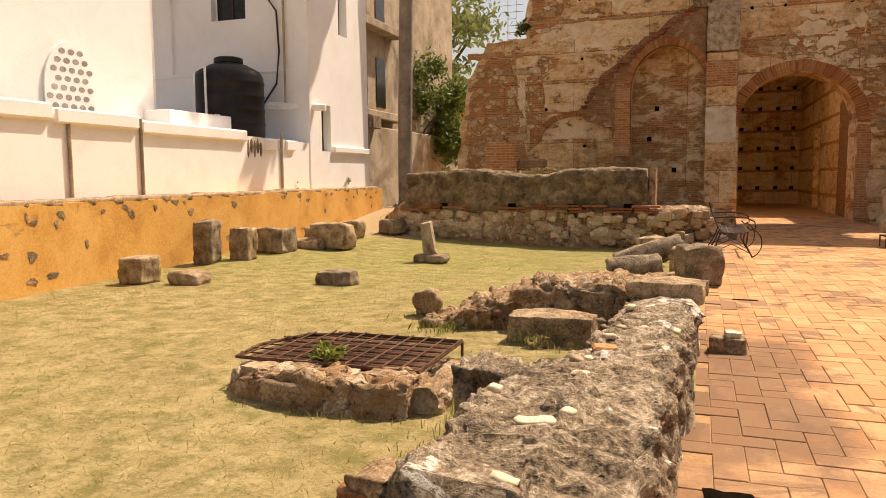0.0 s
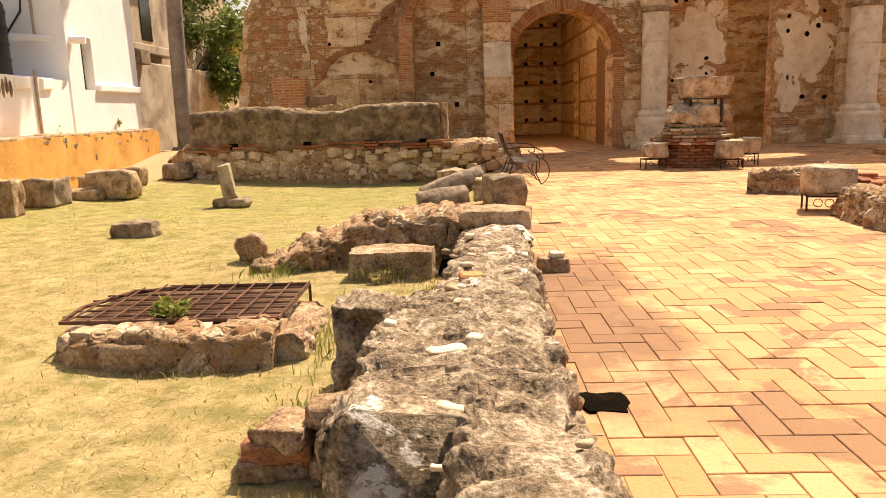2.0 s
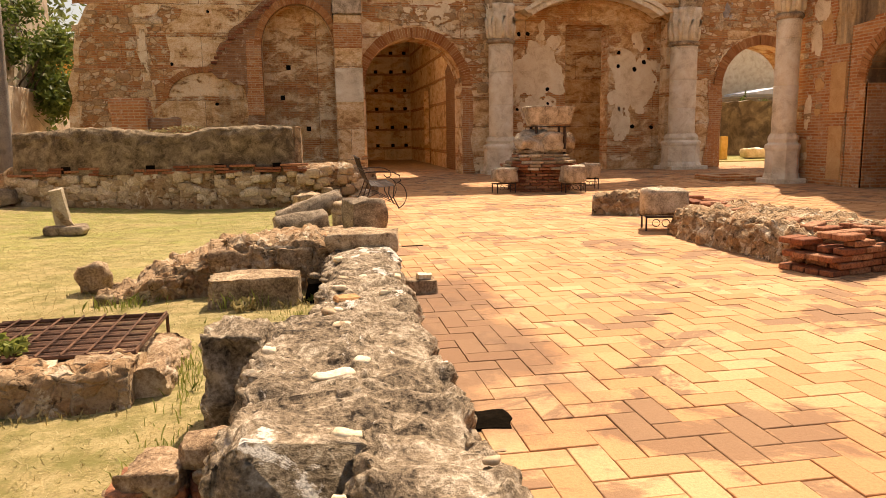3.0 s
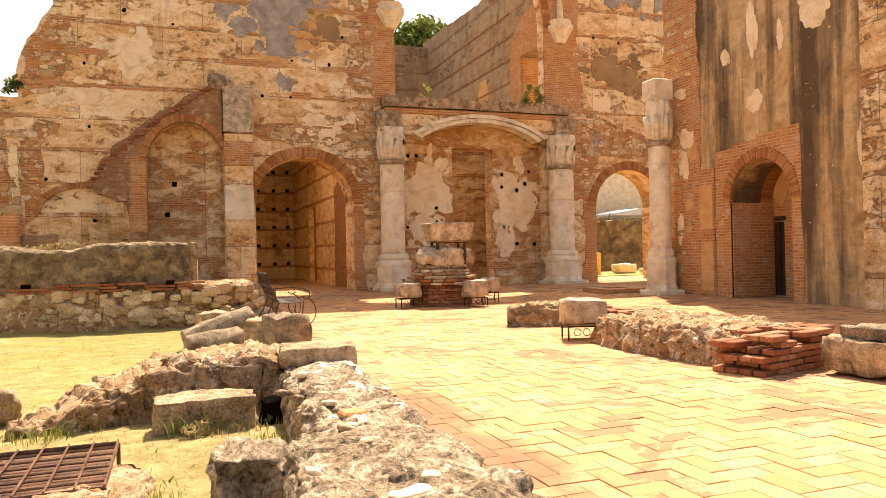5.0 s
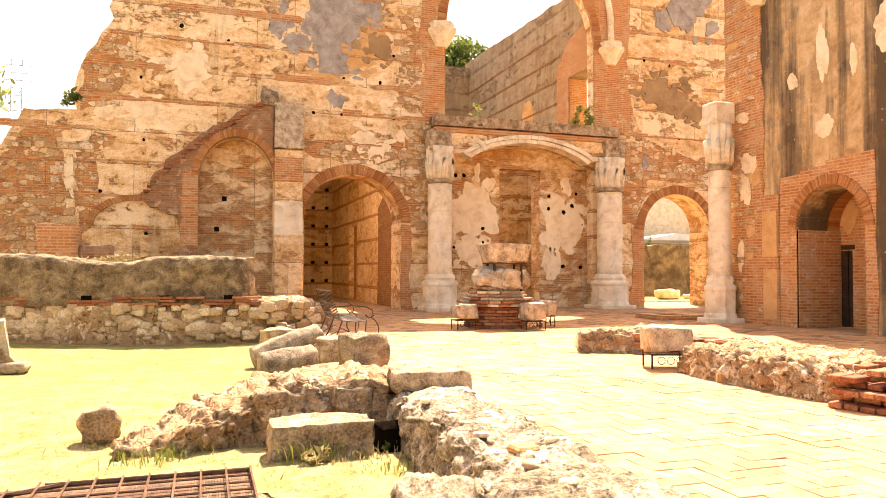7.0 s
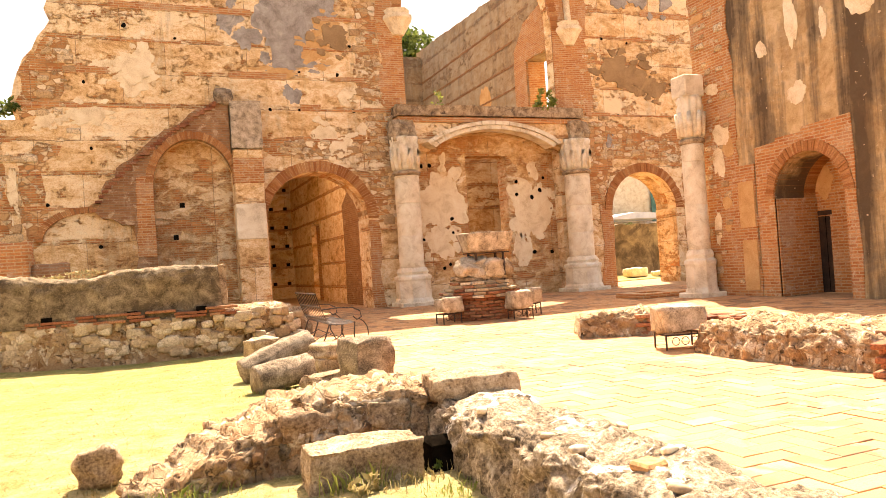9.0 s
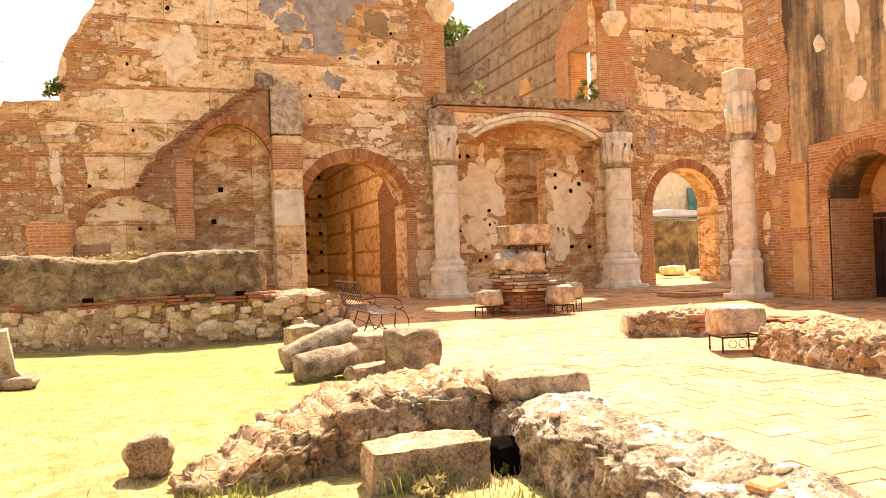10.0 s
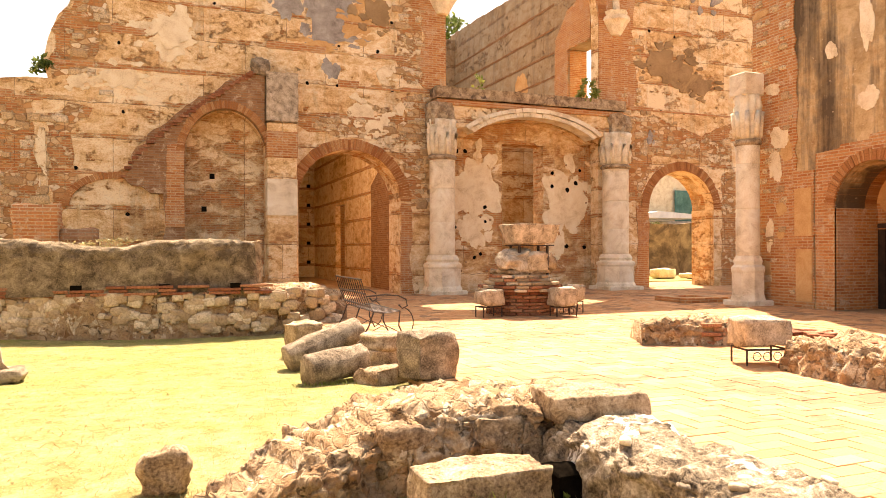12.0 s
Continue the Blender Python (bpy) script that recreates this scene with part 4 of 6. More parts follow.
# ---- columns ----
def column(at, r, top, fat=1.0):
    c = thing("column", at, "pale fluted-capital stone column with worn moulded base", "column", "engaged columns of the ruin")
    part("plinth", new_box(-r * 1.5, r * 1.5, -r * 1.5, r * 1.5, -0.05, 0.12, 0.02), LIMESTONE, c)
    bm = bmesh.new()
    lathe(bm, [(r * 1.55, 0.12), (r * 1.5, 0.2), (r * 1.42, 0.25), (r * 1.42, 0.78), (r * 1.5, 0.84), (r * 1.5, 0.92), (r * 1.22, 0.98), (r * 1.3, 1.06), (r * 1.2, 1.14), (r * 1.08, 1.2)], n=8)
    for v in bm.verts:
        v.co = Matrix.Rotation(radians(22.5), 4, "Z") @ v.co
    part("base", bm, LIMESTONE, c)
    z = 1.2
    rnd = random.Random(int(at[0] * 10))
    k = 0
    while z < top - 0.05:
        h = min(rnd.uniform(0.8, 1.15), top - z)
        o = rnd.uniform(-0.008, 0.008)
        bm = lathe(bmesh.new(), [(r * 0.985, z), (r * 1.0, z + 0.02), (r * 0.99, z + h - 0.02), (r * 0.975, z + h)], o, o, 32)
        part("drum", roughen(bm, 0.012, 2.0, k), LIMESTONE, c, smooth=True)
        z += h
        k += 1
    part("necking", lathe(bmesh.new(), [(r * 1.0, top), (r * 1.14, top + 0.04), (r * 1.16, top + 0.1), (r * 1.02, top + 0.15)], n=32), MIDSTONE, c, smooth=True)
    cap = lathe(bmesh.new(), [(r * 1.0, top + 0.15), (r * 1.03, top + 0.3), (r * 1.1, top + 0.5), (r * 1.14, top + 0.75), (r * 1.2, top + 0.95), (r * 1.1, top + 1.0), (r * 1.18, top + 1.12), (r * 1.18, top + 1.22)], n=48, flute=0.16, flutes=12)
    part("capital", roughen(cap, 0.04, 4.0, k + 3, 0.012), LIMESTONE, c, "broken carved leaf capital", True)
    for j in range(8):
        a = j * math.pi / 4
        bm = bmesh.new()
        tube(bm, [(r * 1.0 * math.cos(a), r * 1.0 * math.sin(a), top + 0.2), (r * 1.08 * math.cos(a), r * 1.08 * math.sin(a), top + 0.55), (r * 1.24 * math.cos(a), r * 1.24 * math.sin(a), top + 0.82), (r * 1.28 * math.cos(a), r * 1.28 * math.sin(a), top + 0.74)], [0.07, 0.075, 0.05, 0.02], 6)
        part("carved_leaf", bm, LIMESTONE, c, smooth=True)
    return c


column((5.80, 23.5, 0), 0.395, 4.1)
column((12.11, 23.5, 0), 0.44, 4.05)
c3 = column((11.02, 16.45, 0), 0.275, 3.85)
part("impost_block", new_box(-0.3, 0.3, -0.25, 0.3, 5.05, 5.6, 0.03), LIMESTONE, c3)

# ---- stone segmental arch and cornice over the central niche ----
cornice = thing("cornice", (9.0, 23.7, 0), "weathered stone cornice over a flat moulded arch", "cornice")
b = stone_bm(6.9, 0.75, 0.34, 11, 10, 0.02, 0.04, 1.5)
part("top_course", b, MIDSTONE, cornice).location = (0, 0, 6.0)
part("brick_course", new_box(-3.4, 3.4, -0.3, 0.3, 5.82, 6.0, 0.02), BRICK_X, cornice)
spandrel = [(-3.35, 5.05), (-3.35, 5.82), (3.35, 5.82), (3.35, 5.05)] + arc(0, 4.1, 2.95, 1.72, 40, 140, 18)
part("spandrel", slab(spandrel, [], -0.22, 0.3), FACADE, cornice)
for k, (rr, w) in enumerate(((2.72, -0.34), (2.86, -0.28), (2.98, -0.38))):
    ring_blocks(cornice, "voussoir", LIMESTONE, 0, 4.1, rr, rr * 0.555, 0.13, w, 0.2, 22, a0=143, a1=37, gap=0.04, seed=40 + k)
for x in (-3.25, 3.2):
    part("impost", stone_bm(0.8, 0.7, 0.75, int(x * 3) + 30, 7, 0.25, 0.1), MIDSTONE, cornice).location = (x, -0.1, 5.15)

# brackets under the upper arch
for x in (6.0, 12.45):
    b = lathe(bmesh.new(), [(0.2, 0.0), (0.28, 0.15), (0.42, 0.4), (0.5, 0.5), (0.5, 0.62), (0.4, 0.66), (0.46, 0.8)], n=10)
    ob = finish("bracket", roughen(b, 0.05, 3.0, 4), LIMESTONE)
    ob.location = (x, F - 0.02, 8.75)
    tagged(ob, "pale carved stone bracket below the upper arch", "bracket", "arch brackets")
rib = finish("rib", tube(bmesh.new(), [(12.45, F - 0.1, 9.5), (12.4, F - 0.12, 10.6), (12.2, F - 0.12, 11.6), (11.7, F - 0.1, 12.6)], 0.12, 8), LIMESTONE)
tagged(rib, "broken stone vault rib above the bracket", "rib")

# ---- rooms and nave behind the wall ----
def room(name, bm, mat, label):
    return tagged(finish(name, bm, mat), label, "wall", kind="structure")
room("wall_room_back", slab(rect(-2.0, 5.5, -0.4, 6.2), [], 38.95, 39.5), ROOMS, "plastered back wall of the roofless room")
room("wall_room_side", slab([(25.2, -0.4), (25.2, 6.2), (38.95, 6.2), (38.95, -0.4)], [rect(32.5, 34.2, -0.02, 3.3)], 4.9, 5.5, "y"), ROOMS_SIDE, "plastered side wall with a walled-up doorway")
side_wall = bpy.data.objects["wall_room_side"]
part("door_infill", new_box(5.12, 5.45, 32.504, 34.196, 0.0, 3.296), BRICK_Y, side_wall)
part("brick_pilaster", slab(ragged([(25.22, 0.0), (25.22, 3.8), (26.2, 4.35), (27.3, 4.1), (28.2, 3.7), (28.15, 2.0), (28.25, 0.0)], 0.03, 0.25, 14), [], 4.84, 4.92, "y"), SHADED_BROWNBRICK, side_wall)
room("wall_room_west", slab(rect(25.2, 38.95, -0.4, 6.2), [], -2.0, -1.4, "y"), ROOMS_SIDE, "plastered side wall of the roofless room")
for k in range(6):
    z = 0.57 + 0.95 * k
    for y0, y1 in ((28.3, 32.4), (34.3, 38.9)) if z < 3.2 else ((28.3, 38.9),):
        part("brick_course", slab(ragged([(y0, z), (y0, z + 0.1), (y1, z + 0.1), (y1, z), (y0, z)], 0.02, 0.16, 60 + k)[:-1], [], 4.885, 4.92, "y"), BRICK_Y, side_wall)
    part("brick_course", slab(ragged([(-1.4, z), (-1.4, z + 0.11), (4.85, z + 0.11), (4.85, z), (-1.4, z)], 0.02, 0.16, 70 + k)[:-1], [], 38.91, 38.97), SCAR, bpy.data.objects["wall_room_back"])
    for x in (0.7, 1.5, 2.3, 3.1, 3.9, 4.6):
        # black box in place of each hole's inner shade
        part("putlog_hole", new_box(x - 0.09, x + 0.09, 38.90, 39.0, z + 0.1, z + 0.26), PAINTED_SHADE, bpy.data.objects["wall_room_back"])
room("wall_inner", slab(rect(5.5, 12.3, -0.4, 6.2), [], 29.0, 29.5), INNER, "brown plastered wall behind the niche opening")
room("wall_nave", slab([(25.2, -0.4), (25.2, 12.6)] + ragged([(25.2, 12.6), (27.4, 12.4), (38.9, 12.9)], 0.05, 0.3, 61) + [(38.9, -0.4)], [rect(25.212, 26.8, 6.5, 9.0)], 12.3, 13.1, "y"), NAVE, "long grey nave wall with a ragged top and a brick window")
nave = bpy.data.objects["wall_nave"]
part("brick_jamb", slab(ragged([(26.8, 6.0), (26.8, 9.0), (25.4, 9.0), (25.22, 9.02), (25.22, 10.9), (26.8, 10.5), (27.7, 9.6), (27.8, 8.0), (27.7, 6.0)], 0.03, 0.22, 15), [], 12.25, 12.32, "y"), BRICK_Y, nave)
part("window_lining", new_box(12.33, 13.08, 26.76, 26.796, 6.52, 8.98), BRICK_X, nave)
part("lichen_patch", blob_patch(30.7, 8.3, 0.5, 0.75, 12.294, 12.32, 8, "y"), OCHREPATCH, nave)
part("lichen_patch", blob_patch(33.2, 7.6, 0.35, 0.5, 12.293, 12.32, 9, "y"), OCHREPATCH, nave)
for k in range(6):
    z = 6.27 + 0.95 * k
    part("brick_course", slab(ragged([(27.9, z), (27.9, z + 0.08), (38.3, z + 0.08), (38.3, z), (27.9, z)], 0.02, 0.16, 80 + k)[:-1], [], 12.28, 12.32, "y"), SHADED_BROWNBRICK, nave)
room("wall_nave_end", slab(rect(5.6, 12.3, -0.4, 12.5), [], 38.3, 38.9), NAVE, "grey end wall of the nave")

# ---- the wall on the east side ----
X = 11.5
outer = [(6.0, -0.4), (6.0, 13.0), (16.75, 13.0)] + ragged([(16.75, 13.0), (16.7, 6.0), (16.75, -0.4)], 0.02, 0.4, 71)[1:]
wall_east = finish("wall_east", slab(outer, [arch_opening(12.6, 14.42, 2.25, 0.95)], X, X + 0.9, "y"), EAST)
tagged(wall_east, "high stucco wall streaked black by rain, with a brick-arched doorway", "wall", kind="structure")
part("wall_rear", slab(rect(10.0, 16.7, -0.4, 5.0), [rect(14.08, 15.0, -0.02, 1.8)], X + 1.28, X + 1.7, "y"), BRICK_Y, wall_east)
part("brick_edge", slab(ragged([(16.77, 0.0), (16.77, 12.9), (15.5, 12.9), (15.42, 9.0), (15.5, 7.0), (15.4, 5.0), (15.45, 3.2), (14.95, 3.1), (14.95, 0.0)], 0.05, 0.25, 73), [], X - 0.03, X + 0.02, "y"), BRICK_Y, wall_east)
surround = [(12.6, 0.0), (12.6, 2.25)] + arc(13.51, 2.25, 0.91, 0.95, 180, 0, 20) + [(14.42, 2.25), (14.42, 0.0), (14.9, 0.0), (14.92, 1.9), (14.9, 3.5), (14.3, 3.54), (14.26, 3.62), (13.6, 3.64), (13.55, 3.74), (12.36, 3.8), (12.33, 2.9), (12.36, 2.0), (12.3, 0.9), (12.34, 0.0)]
part("plaster_patch", blob_patch(14.25, 2.65, 0.32, 0.4, X + 1.27, X + 1.29, 31, "y", 60), OCHREPATCH, wall_east)
part("jamb_lining", new_box(X + 0.03, X + 1.278, 14.39, 14.43, 0, 2.25), BRICK_X, wall_east)
part("jamb_lining", new_box(X + 0.03, X + 1.278, 12.59, 12.63, 0, 2.25), BRICK_X, wall_east)
part("brick_surround", slab(surround, [], X - 0.02, X + 0.03, "y"), BRICK_Y, wall_east)
ring_blocks(wall_east, "brick", RINGBRICK, 13.51, 2.25, 0.91, 0.95, 0.24, X - 0.045, X + 1.276, 58, "y", seed=7)
for k in range(60):
    y, z = rc.uniform(15.55, 16.6), 0.3 + 0.24 * int(rc.uniform(0, 38))
    ob = new("rubble_stone", rc.choice(stone_shapes))
    ob.parent = wall_east
    s_ = rc.uniform(0.4, 1.0)
    ob.matrix_world = pose(X - 0.018, y, z, rc.uniform(-7, 7), 0, -90) @ Matrix.Diagonal((s_, 1, s_, 1))
for k in range(11):
    y, z = rc.uniform(15.7, 16.5), rc.uniform(0.5, 11.0)
    part("plaster_patch", blob_patch(y, z, rc.uniform(0.1, 0.35), rc.uniform(0.1, 0.4), X - 0.034 - 0.001 * k, X, k + 200, "y", 80), OCHREPATCH if k % 3 else CREAM, wall_east)
part("plaster_panel", new_box(X - 0.065, X + 0.05, 14.98, 15.42, 0.15, 1.35), OCHREPATCH, wall_east)
part("plaster_panel", new_box(X - 0.065, X + 0.05, 14.98, 15.45, 1.65, 2.75), OCHREPATCH, wall_east)
for cu, cz, ru, rz in [(13.64, 6.15, 0.16, 0.62), (12.83, 5.8, 0.1, 0.3), (14.5, 5.72, 0.14, 0.2), (13.6, 4.5, 0.22, 0.26), (11.9, 6.3, 0.42, 0.6), (11.2, 7.6, 0.3, 0.6), (10.87, 3.1, 0.12, 0.5), (13.3, 8.3, 0.2, 0.5)]:
    part("plaster_patch", blob_patch(cu, cz, ru, rz, X - 0.014, X + 0.02, int(cu * 53) % 97, "y"), CREAM, wall_east)
part("corner_pilaster", new_box(X - 0.22, X + 0.3, 9.6, 10.75, -0.1, 13.0, 0.02), FACADE_SIDE, wall_east)
part("jamb_return", new_box(X + 0.1, X + 1.2, 16.78, 16.86, 0, 12.8), BRICK_X, wall_east)
b2 = lathe(bmesh.new(), [(0.16, 0.0), (0.3, 0.2), (0.42, 0.42), (0.42, 0.55)], n=10)
ob = finish("bracket", roughen(b2, 0.05, 3.0, 9), LIMESTONE)
ob.location = (X - 0.05, 15.5, 7.85)
tagged(ob, "pale carved stone bracket high on the brick pier", "bracket", "arch brackets")
door = thing("door_1", (12.86, 14.54, 0), "dark wooden plank door in the arched recess", "door", kind="structure")
part("door_leaf", new_box(-0.03, 0.03, -0.46, 0.46, 0.0, 1.79, 0.01), DOORWOOD, door)
for y in (-0.3, -0.1, 0.1, 0.3):
    part("plank_joint", new_box(-0.036, -0.03, y - 0.006, y + 0.006, 0.02, 1.8), PAINTED_SHADE, door)
part("lintel", new_box(-0.1, 0.1, -0.52, 0.52, 1.81, 1.92, 0.01), DOORWOOD, door)

# ---- low ruined walls on the lawn ----
low_wall = thing("low_wall", (0, 0, 0), "low ruined rubble wall with a pitted pale top", "ruined wall", here=True)
core = ridge([(0.10, 1.25, 0.21, -0.2, 0.45), (0.10, 2.6, 0.22, -0.2, 0.46), (0.05, 4.1, 0.28, -0.2, 0.42), (0.09, 5.2, 0.28, -0.2, 0.39), (0.15, 6.6, 0.28, -0.2, 0.38)], 3, 0.05, 2.4, 0.045, 0.02, 76, 10.0)
bulge = ridge([(-0.26, 2.45, 0.27, -0.2, 0.45), (-0.24, 3.3, 0.27, -0.2, 0.46), (-0.2, 4.1, 0.26, -0.2, 0.44)], 5, 0.05, 2.6, 0.045, 0.02, 64, 10.0)
WALLTOP = np.array([v.co[:] for b_ in (core, bulge) for v in b_.verts])
part("wall_core", core, TOPWALL, low_wall, smooth=True)
part("wall_bulge", bulge, TOPWALL, low_wall, smooth=True)


def top_at(x, y):
    """Height of the low wall's top near (x, y)."""
    d = np.hypot(WALLTOP[:, 0] - x, WALLTOP[:, 1] - y)
    k = d < 0.05
    return float(WALLTOP[k, 2].max()) if k.any() else -1.0


part("side_lump", stone_bm(0.28, 0.40, 0.46, 14, 12, 0.16, 0.07, 5.0), TOPWALL, low_wall, smooth=True).matrix_world = pose(-0.60, 4.0, -0.09)
part("spur", ridge([(0.40, 7.1, 0.44, -0.2, 0.41), (-0.4, 7.1, 0.48, -0.2, 0.47), (-1.0, 7.08, 0.46, -0.2, 0.45), (-1.4, 7.0, 0.40, -0.2, 0.30), (-1.75, 6.9, 0.32, -0.2, 0.12), (-2.05, 6.85, 0.2, -0.2, -0.02)], 8, 0.06, 2.6, 0.055, 0.02, 84, 9.0, -0.04), CORE, low_wall, smooth=True)
part("corner_slab", stone_bm(0.60, 0.42, 0.15, 18, 9, 0.06, 0.03, 3.0), MIDSTONE, low_wall, "dark flat corner slab", True).matrix_world = pose(0.19, 6.62, 0.345, 0, 0, -10)
# Solid near-black lump that paints the shade of a hollow under the wall.
part("corner_void", stone_bm(0.26, 0.34, 0.34, 19, 6, 0.5, 0.05), PAINTED_SHADE, low_wall).matrix_world = pose(-0.2, 6.28, -0.14)
part("flat_pebble", stone_bm(0.17, 0.08, 0.03, 20, 3, 0.7, 0.01), LIMESTONE, low_wall, smooth=True).matrix_world = pose(-0.15, 3.05, top_at(-0.15, 3.05) - 0.018, 0, 0, 12)
rs = random.Random(5)
for i in range(34):
    y = rs.uniform(1.5, 6.3)
    x = 0.05 + rs.uniform(-0.3, 0.28) - (0.25 if 2.6 < y < 4.0 and rs.random() < 0.5 else 0)
    s = rs.uniform(0.02, 0.06)
    zt = top_at(x, y)
    if zt < 0.33:
        continue
    ob = part("pebble", stone_bm(s * 1.5, s, s * 0.5, i, 2, 0.6, 0.015, 9.0, 0.0), [CREAM, RUBBLE, RUBBLE, LIMESTONE, DARKSTONE][i % 5], low_wall, smooth=True)
    ob.matrix_world = pose(x, y, zt - s * 0.48, rs.uniform(-10, 10), rs.uniform(-10, 10), rs.uniform(0, 180))
part("brick", new_box(-0.07, 0.07, -0.05, 0.05, 0, 0.04, 0.012), RINGBRICK, low_wall).matrix_world = pose(-0.05, 4.35, top_at(-0.05, 4.35) - 0.03, 4, 3, 20)
for i in range(16):
    a = rs.uniform(-1.95, 0.0)
    low = a < -1.25
    ob = part("rubble_stone", stone_bm(rs.uniform(0.12, 0.24), 0.14, rs.uniform(0.08, 0.15), i + 50, 5, 0.3, 0.04, 5.0, 0.02), (EARTHY, RUBBLE, EARTHY, OLDPLASTER)[i % 4], low_wall, smooth=True)
    ob.matrix_world = pose(a, 6.75 + (0.04 if low else 0) + rs.uniform(-0.03, 0.02), rs.uniform(-0.1, 0.0 if low else 0.14), rs.uniform(-8, 8), rs.uniform(-12, 12), rs.uniform(-15, 15))
for x, y, z, sx, sz in ((-0.95, 6.56, 0.16, 0.36, 0.2), (-0.42, 6.55, 0.18, 0.3, 0.19), (-0.12, 6.55, 0.05, 0.34, 0.3)):
    part("face_stone", stone_bm(sx, 0.2, sz, int(sx * 100) + 7, 7, 0.3, 0.05, 4.0), EARTHY if x < -0.9 else MIDSTONE, low_wall, smooth=True).matrix_world = pose(x, y + 0.17, z, 0, 4, 3)
ledge = thing("brick_ledge", (-0.75, 3.1, -0.05), "crumbling brick footing beside the low wall", "footing", here=True)
for r_ in range(3):
    for i in range(2):
        part("brick", stone_bm(0.31 - 0.04 * r_, 0.24, 0.085, 310 + r_ * 2 + i, 6, 0.08, 0.02, 6.0), (EARTHY, BRICKS, EARTHY)[r_], ledge, smooth=True).matrix_world = pose(-0.86 + i * 0.27 + r_ * 0.03, 3.1, -0.06 + r_ * 0.065, 4 * i, 3 - 3 * r_, 12 - 14 * r_ + 9 * i)
part("stone_top", stone_bm(0.26, 0.22, 0.1, 77, 6, 0.45, 0.03, 5), EARTHY, ledge, smooth=True).matrix_world = pose(-0.6, 3.12, 0.13)

stone("cut_block", (-0.70, 6.24, -0.085), (0.70, 0.28, 0.31), 2, MIDSTONE, "long cut stone block with a notch, set against the low wall", "stone block", -2, soft=0.04, amp=0.03, cuts=14)
stone("boulder", (-2.22, 7.35, -0.09), (0.28, 0.25, 0.27), 3, MIDSTONE, "small rounded grey-brown lichened boulder on the lawn", soft=0.65, amp=0.09, freq=3.5)

# well cover with its rusted grate
well = thing("well_head", (-1.9, 4.75, 0), "low rubble and brick well head under a rusted grate", "well", here=True)
part("front_wall", ridge([(-2.5, 4.6, 0.16, -0.2, 0.12), (-2.3, 4.47, 0.18, -0.2, 0.15), (-1.8, 4.45, 0.2, -0.2, 0.17), (-1.2, 4.47, 0.18, -0.2, 0.15)], 21, 0.04, 3.0, 0.025, 0.022, 56, 5.0), CORE, well, smooth=True)
part("side_wall", ridge([(-1.18, 4.42, 0.13, -0.2, 0.1), (-1.2, 5.3, 0.16, -0.2, 0.08)], 22, 0.05, 3.0, 0.04, 0.03, 40, 6.0), EARTHY, well, smooth=True)
part("kerb", lathe(bmesh.new(), [(0.66, -0.15), (0.68, 0.08), (0.66, 0.11), (0.5, 0.11), (0.5, -0.15)], -1.98, 4.92, 28), EARTHY, well, smooth=True)
# Thin black disc, painted shade in place of an open shaft.
part("shaft_dark", lathe(bmesh.new(), [(0.42, 0.05), (0.42, 0.06)], -1.9, 5.0, 20), PAINTED_SHADE, well)
for i in range(4):
    part("brick", stone_bm(0.25 - 0.03 * (i % 3), 0.2, 0.06, i + 300, 4, 0.15, 0.012, 6.0), EARTHY if i % 2 else RUBBLE, well).matrix_world = pose(-2.3 + i * 0.3, 4.48 + 0.02 * (i % 2), 0.085 + 0.012 * (i % 2), 2 * (i % 3), 1, 9 * (i % 3) - 8)
grate = thing("grate", (-1.85, 4.95, 0), "rusted welded steel grate lying over a well", "grate", here=True)
gx0, gx1, gy0, gy1, gz = -2.62, -1.22, 4.56, 5.44, 0.165
tilt = lambda x, y: gz + 0.01 * (y - 4.5)
for i in range(8):
    y = gy0 + (gy1 - gy0) * i / 7
    x0 = gx0 + (0.38 * max(0, (i - 4) / 3) ** 2 + 0.05 * (i == 0))
    part("bar", tube(bmesh.new(), [(x0, y, tilt(0, y)), (gx1, y, tilt(0, y))], 0.0065, 5), RUST, grate)
for i in range(11):
    x = gx0 + 0.1 + (gx1 - gx0 - 0.1) * i / 10
    y1 = gy1 - 0.5 * max(0, (0.4 - (x - gx0)) / 0.4) ** 2
    part("bar", tube(bmesh.new(), [(x, gy0, tilt(0, gy0) + 0.012), (x, y1, tilt(0, y1) + 0.012)], 0.0065, 5), RUST, grate)
part("rim", tube(bmesh.new(), [(gx1, gy0, gz), (gx1, gy1, gz), (gx0 + 0.45, gy1, gz), (gx0 + 0.15, gy1 - 0.15, gz), (gx0, gy0 + 0.35, gz), (gx0 + 0.05, gy0, gz)], 0.013, 6, True), RUST, grate)
mesh_v, mesh_f = [], []
for i in range(56):
    y = gy0 + (gy1 - gy0) * i / 55
    k = len(mesh_v)
    mesh_v += [(gx0 + 0.1, y - 0.003, gz - 0.012), (gx1, y - 0.003, gz - 0.012), (gx1, y + 0.003, gz - 0.010), (gx0 + 0.1, y + 0.003, gz - 0.010)]
    mesh_f.append((k, k + 1, k + 2, k + 3))
for i in range(90):
    x = gx0 + 0.1 + (gx1 - gx0 - 0.1) * i / 89
    k = len(mesh_v)
    mesh_v += [(x - 0.003, gy0, gz - 0.012), (x + 0.003, gy0, gz - 0.010), (x + 0.003, gy1, gz - 0.010), (x - 0.003, gy1, gz - 0.012)]
    mesh_f.append((k, k + 1, k + 2, k + 3))
raw("wire_mesh", mesh_v, mesh_f, RUST, grate)
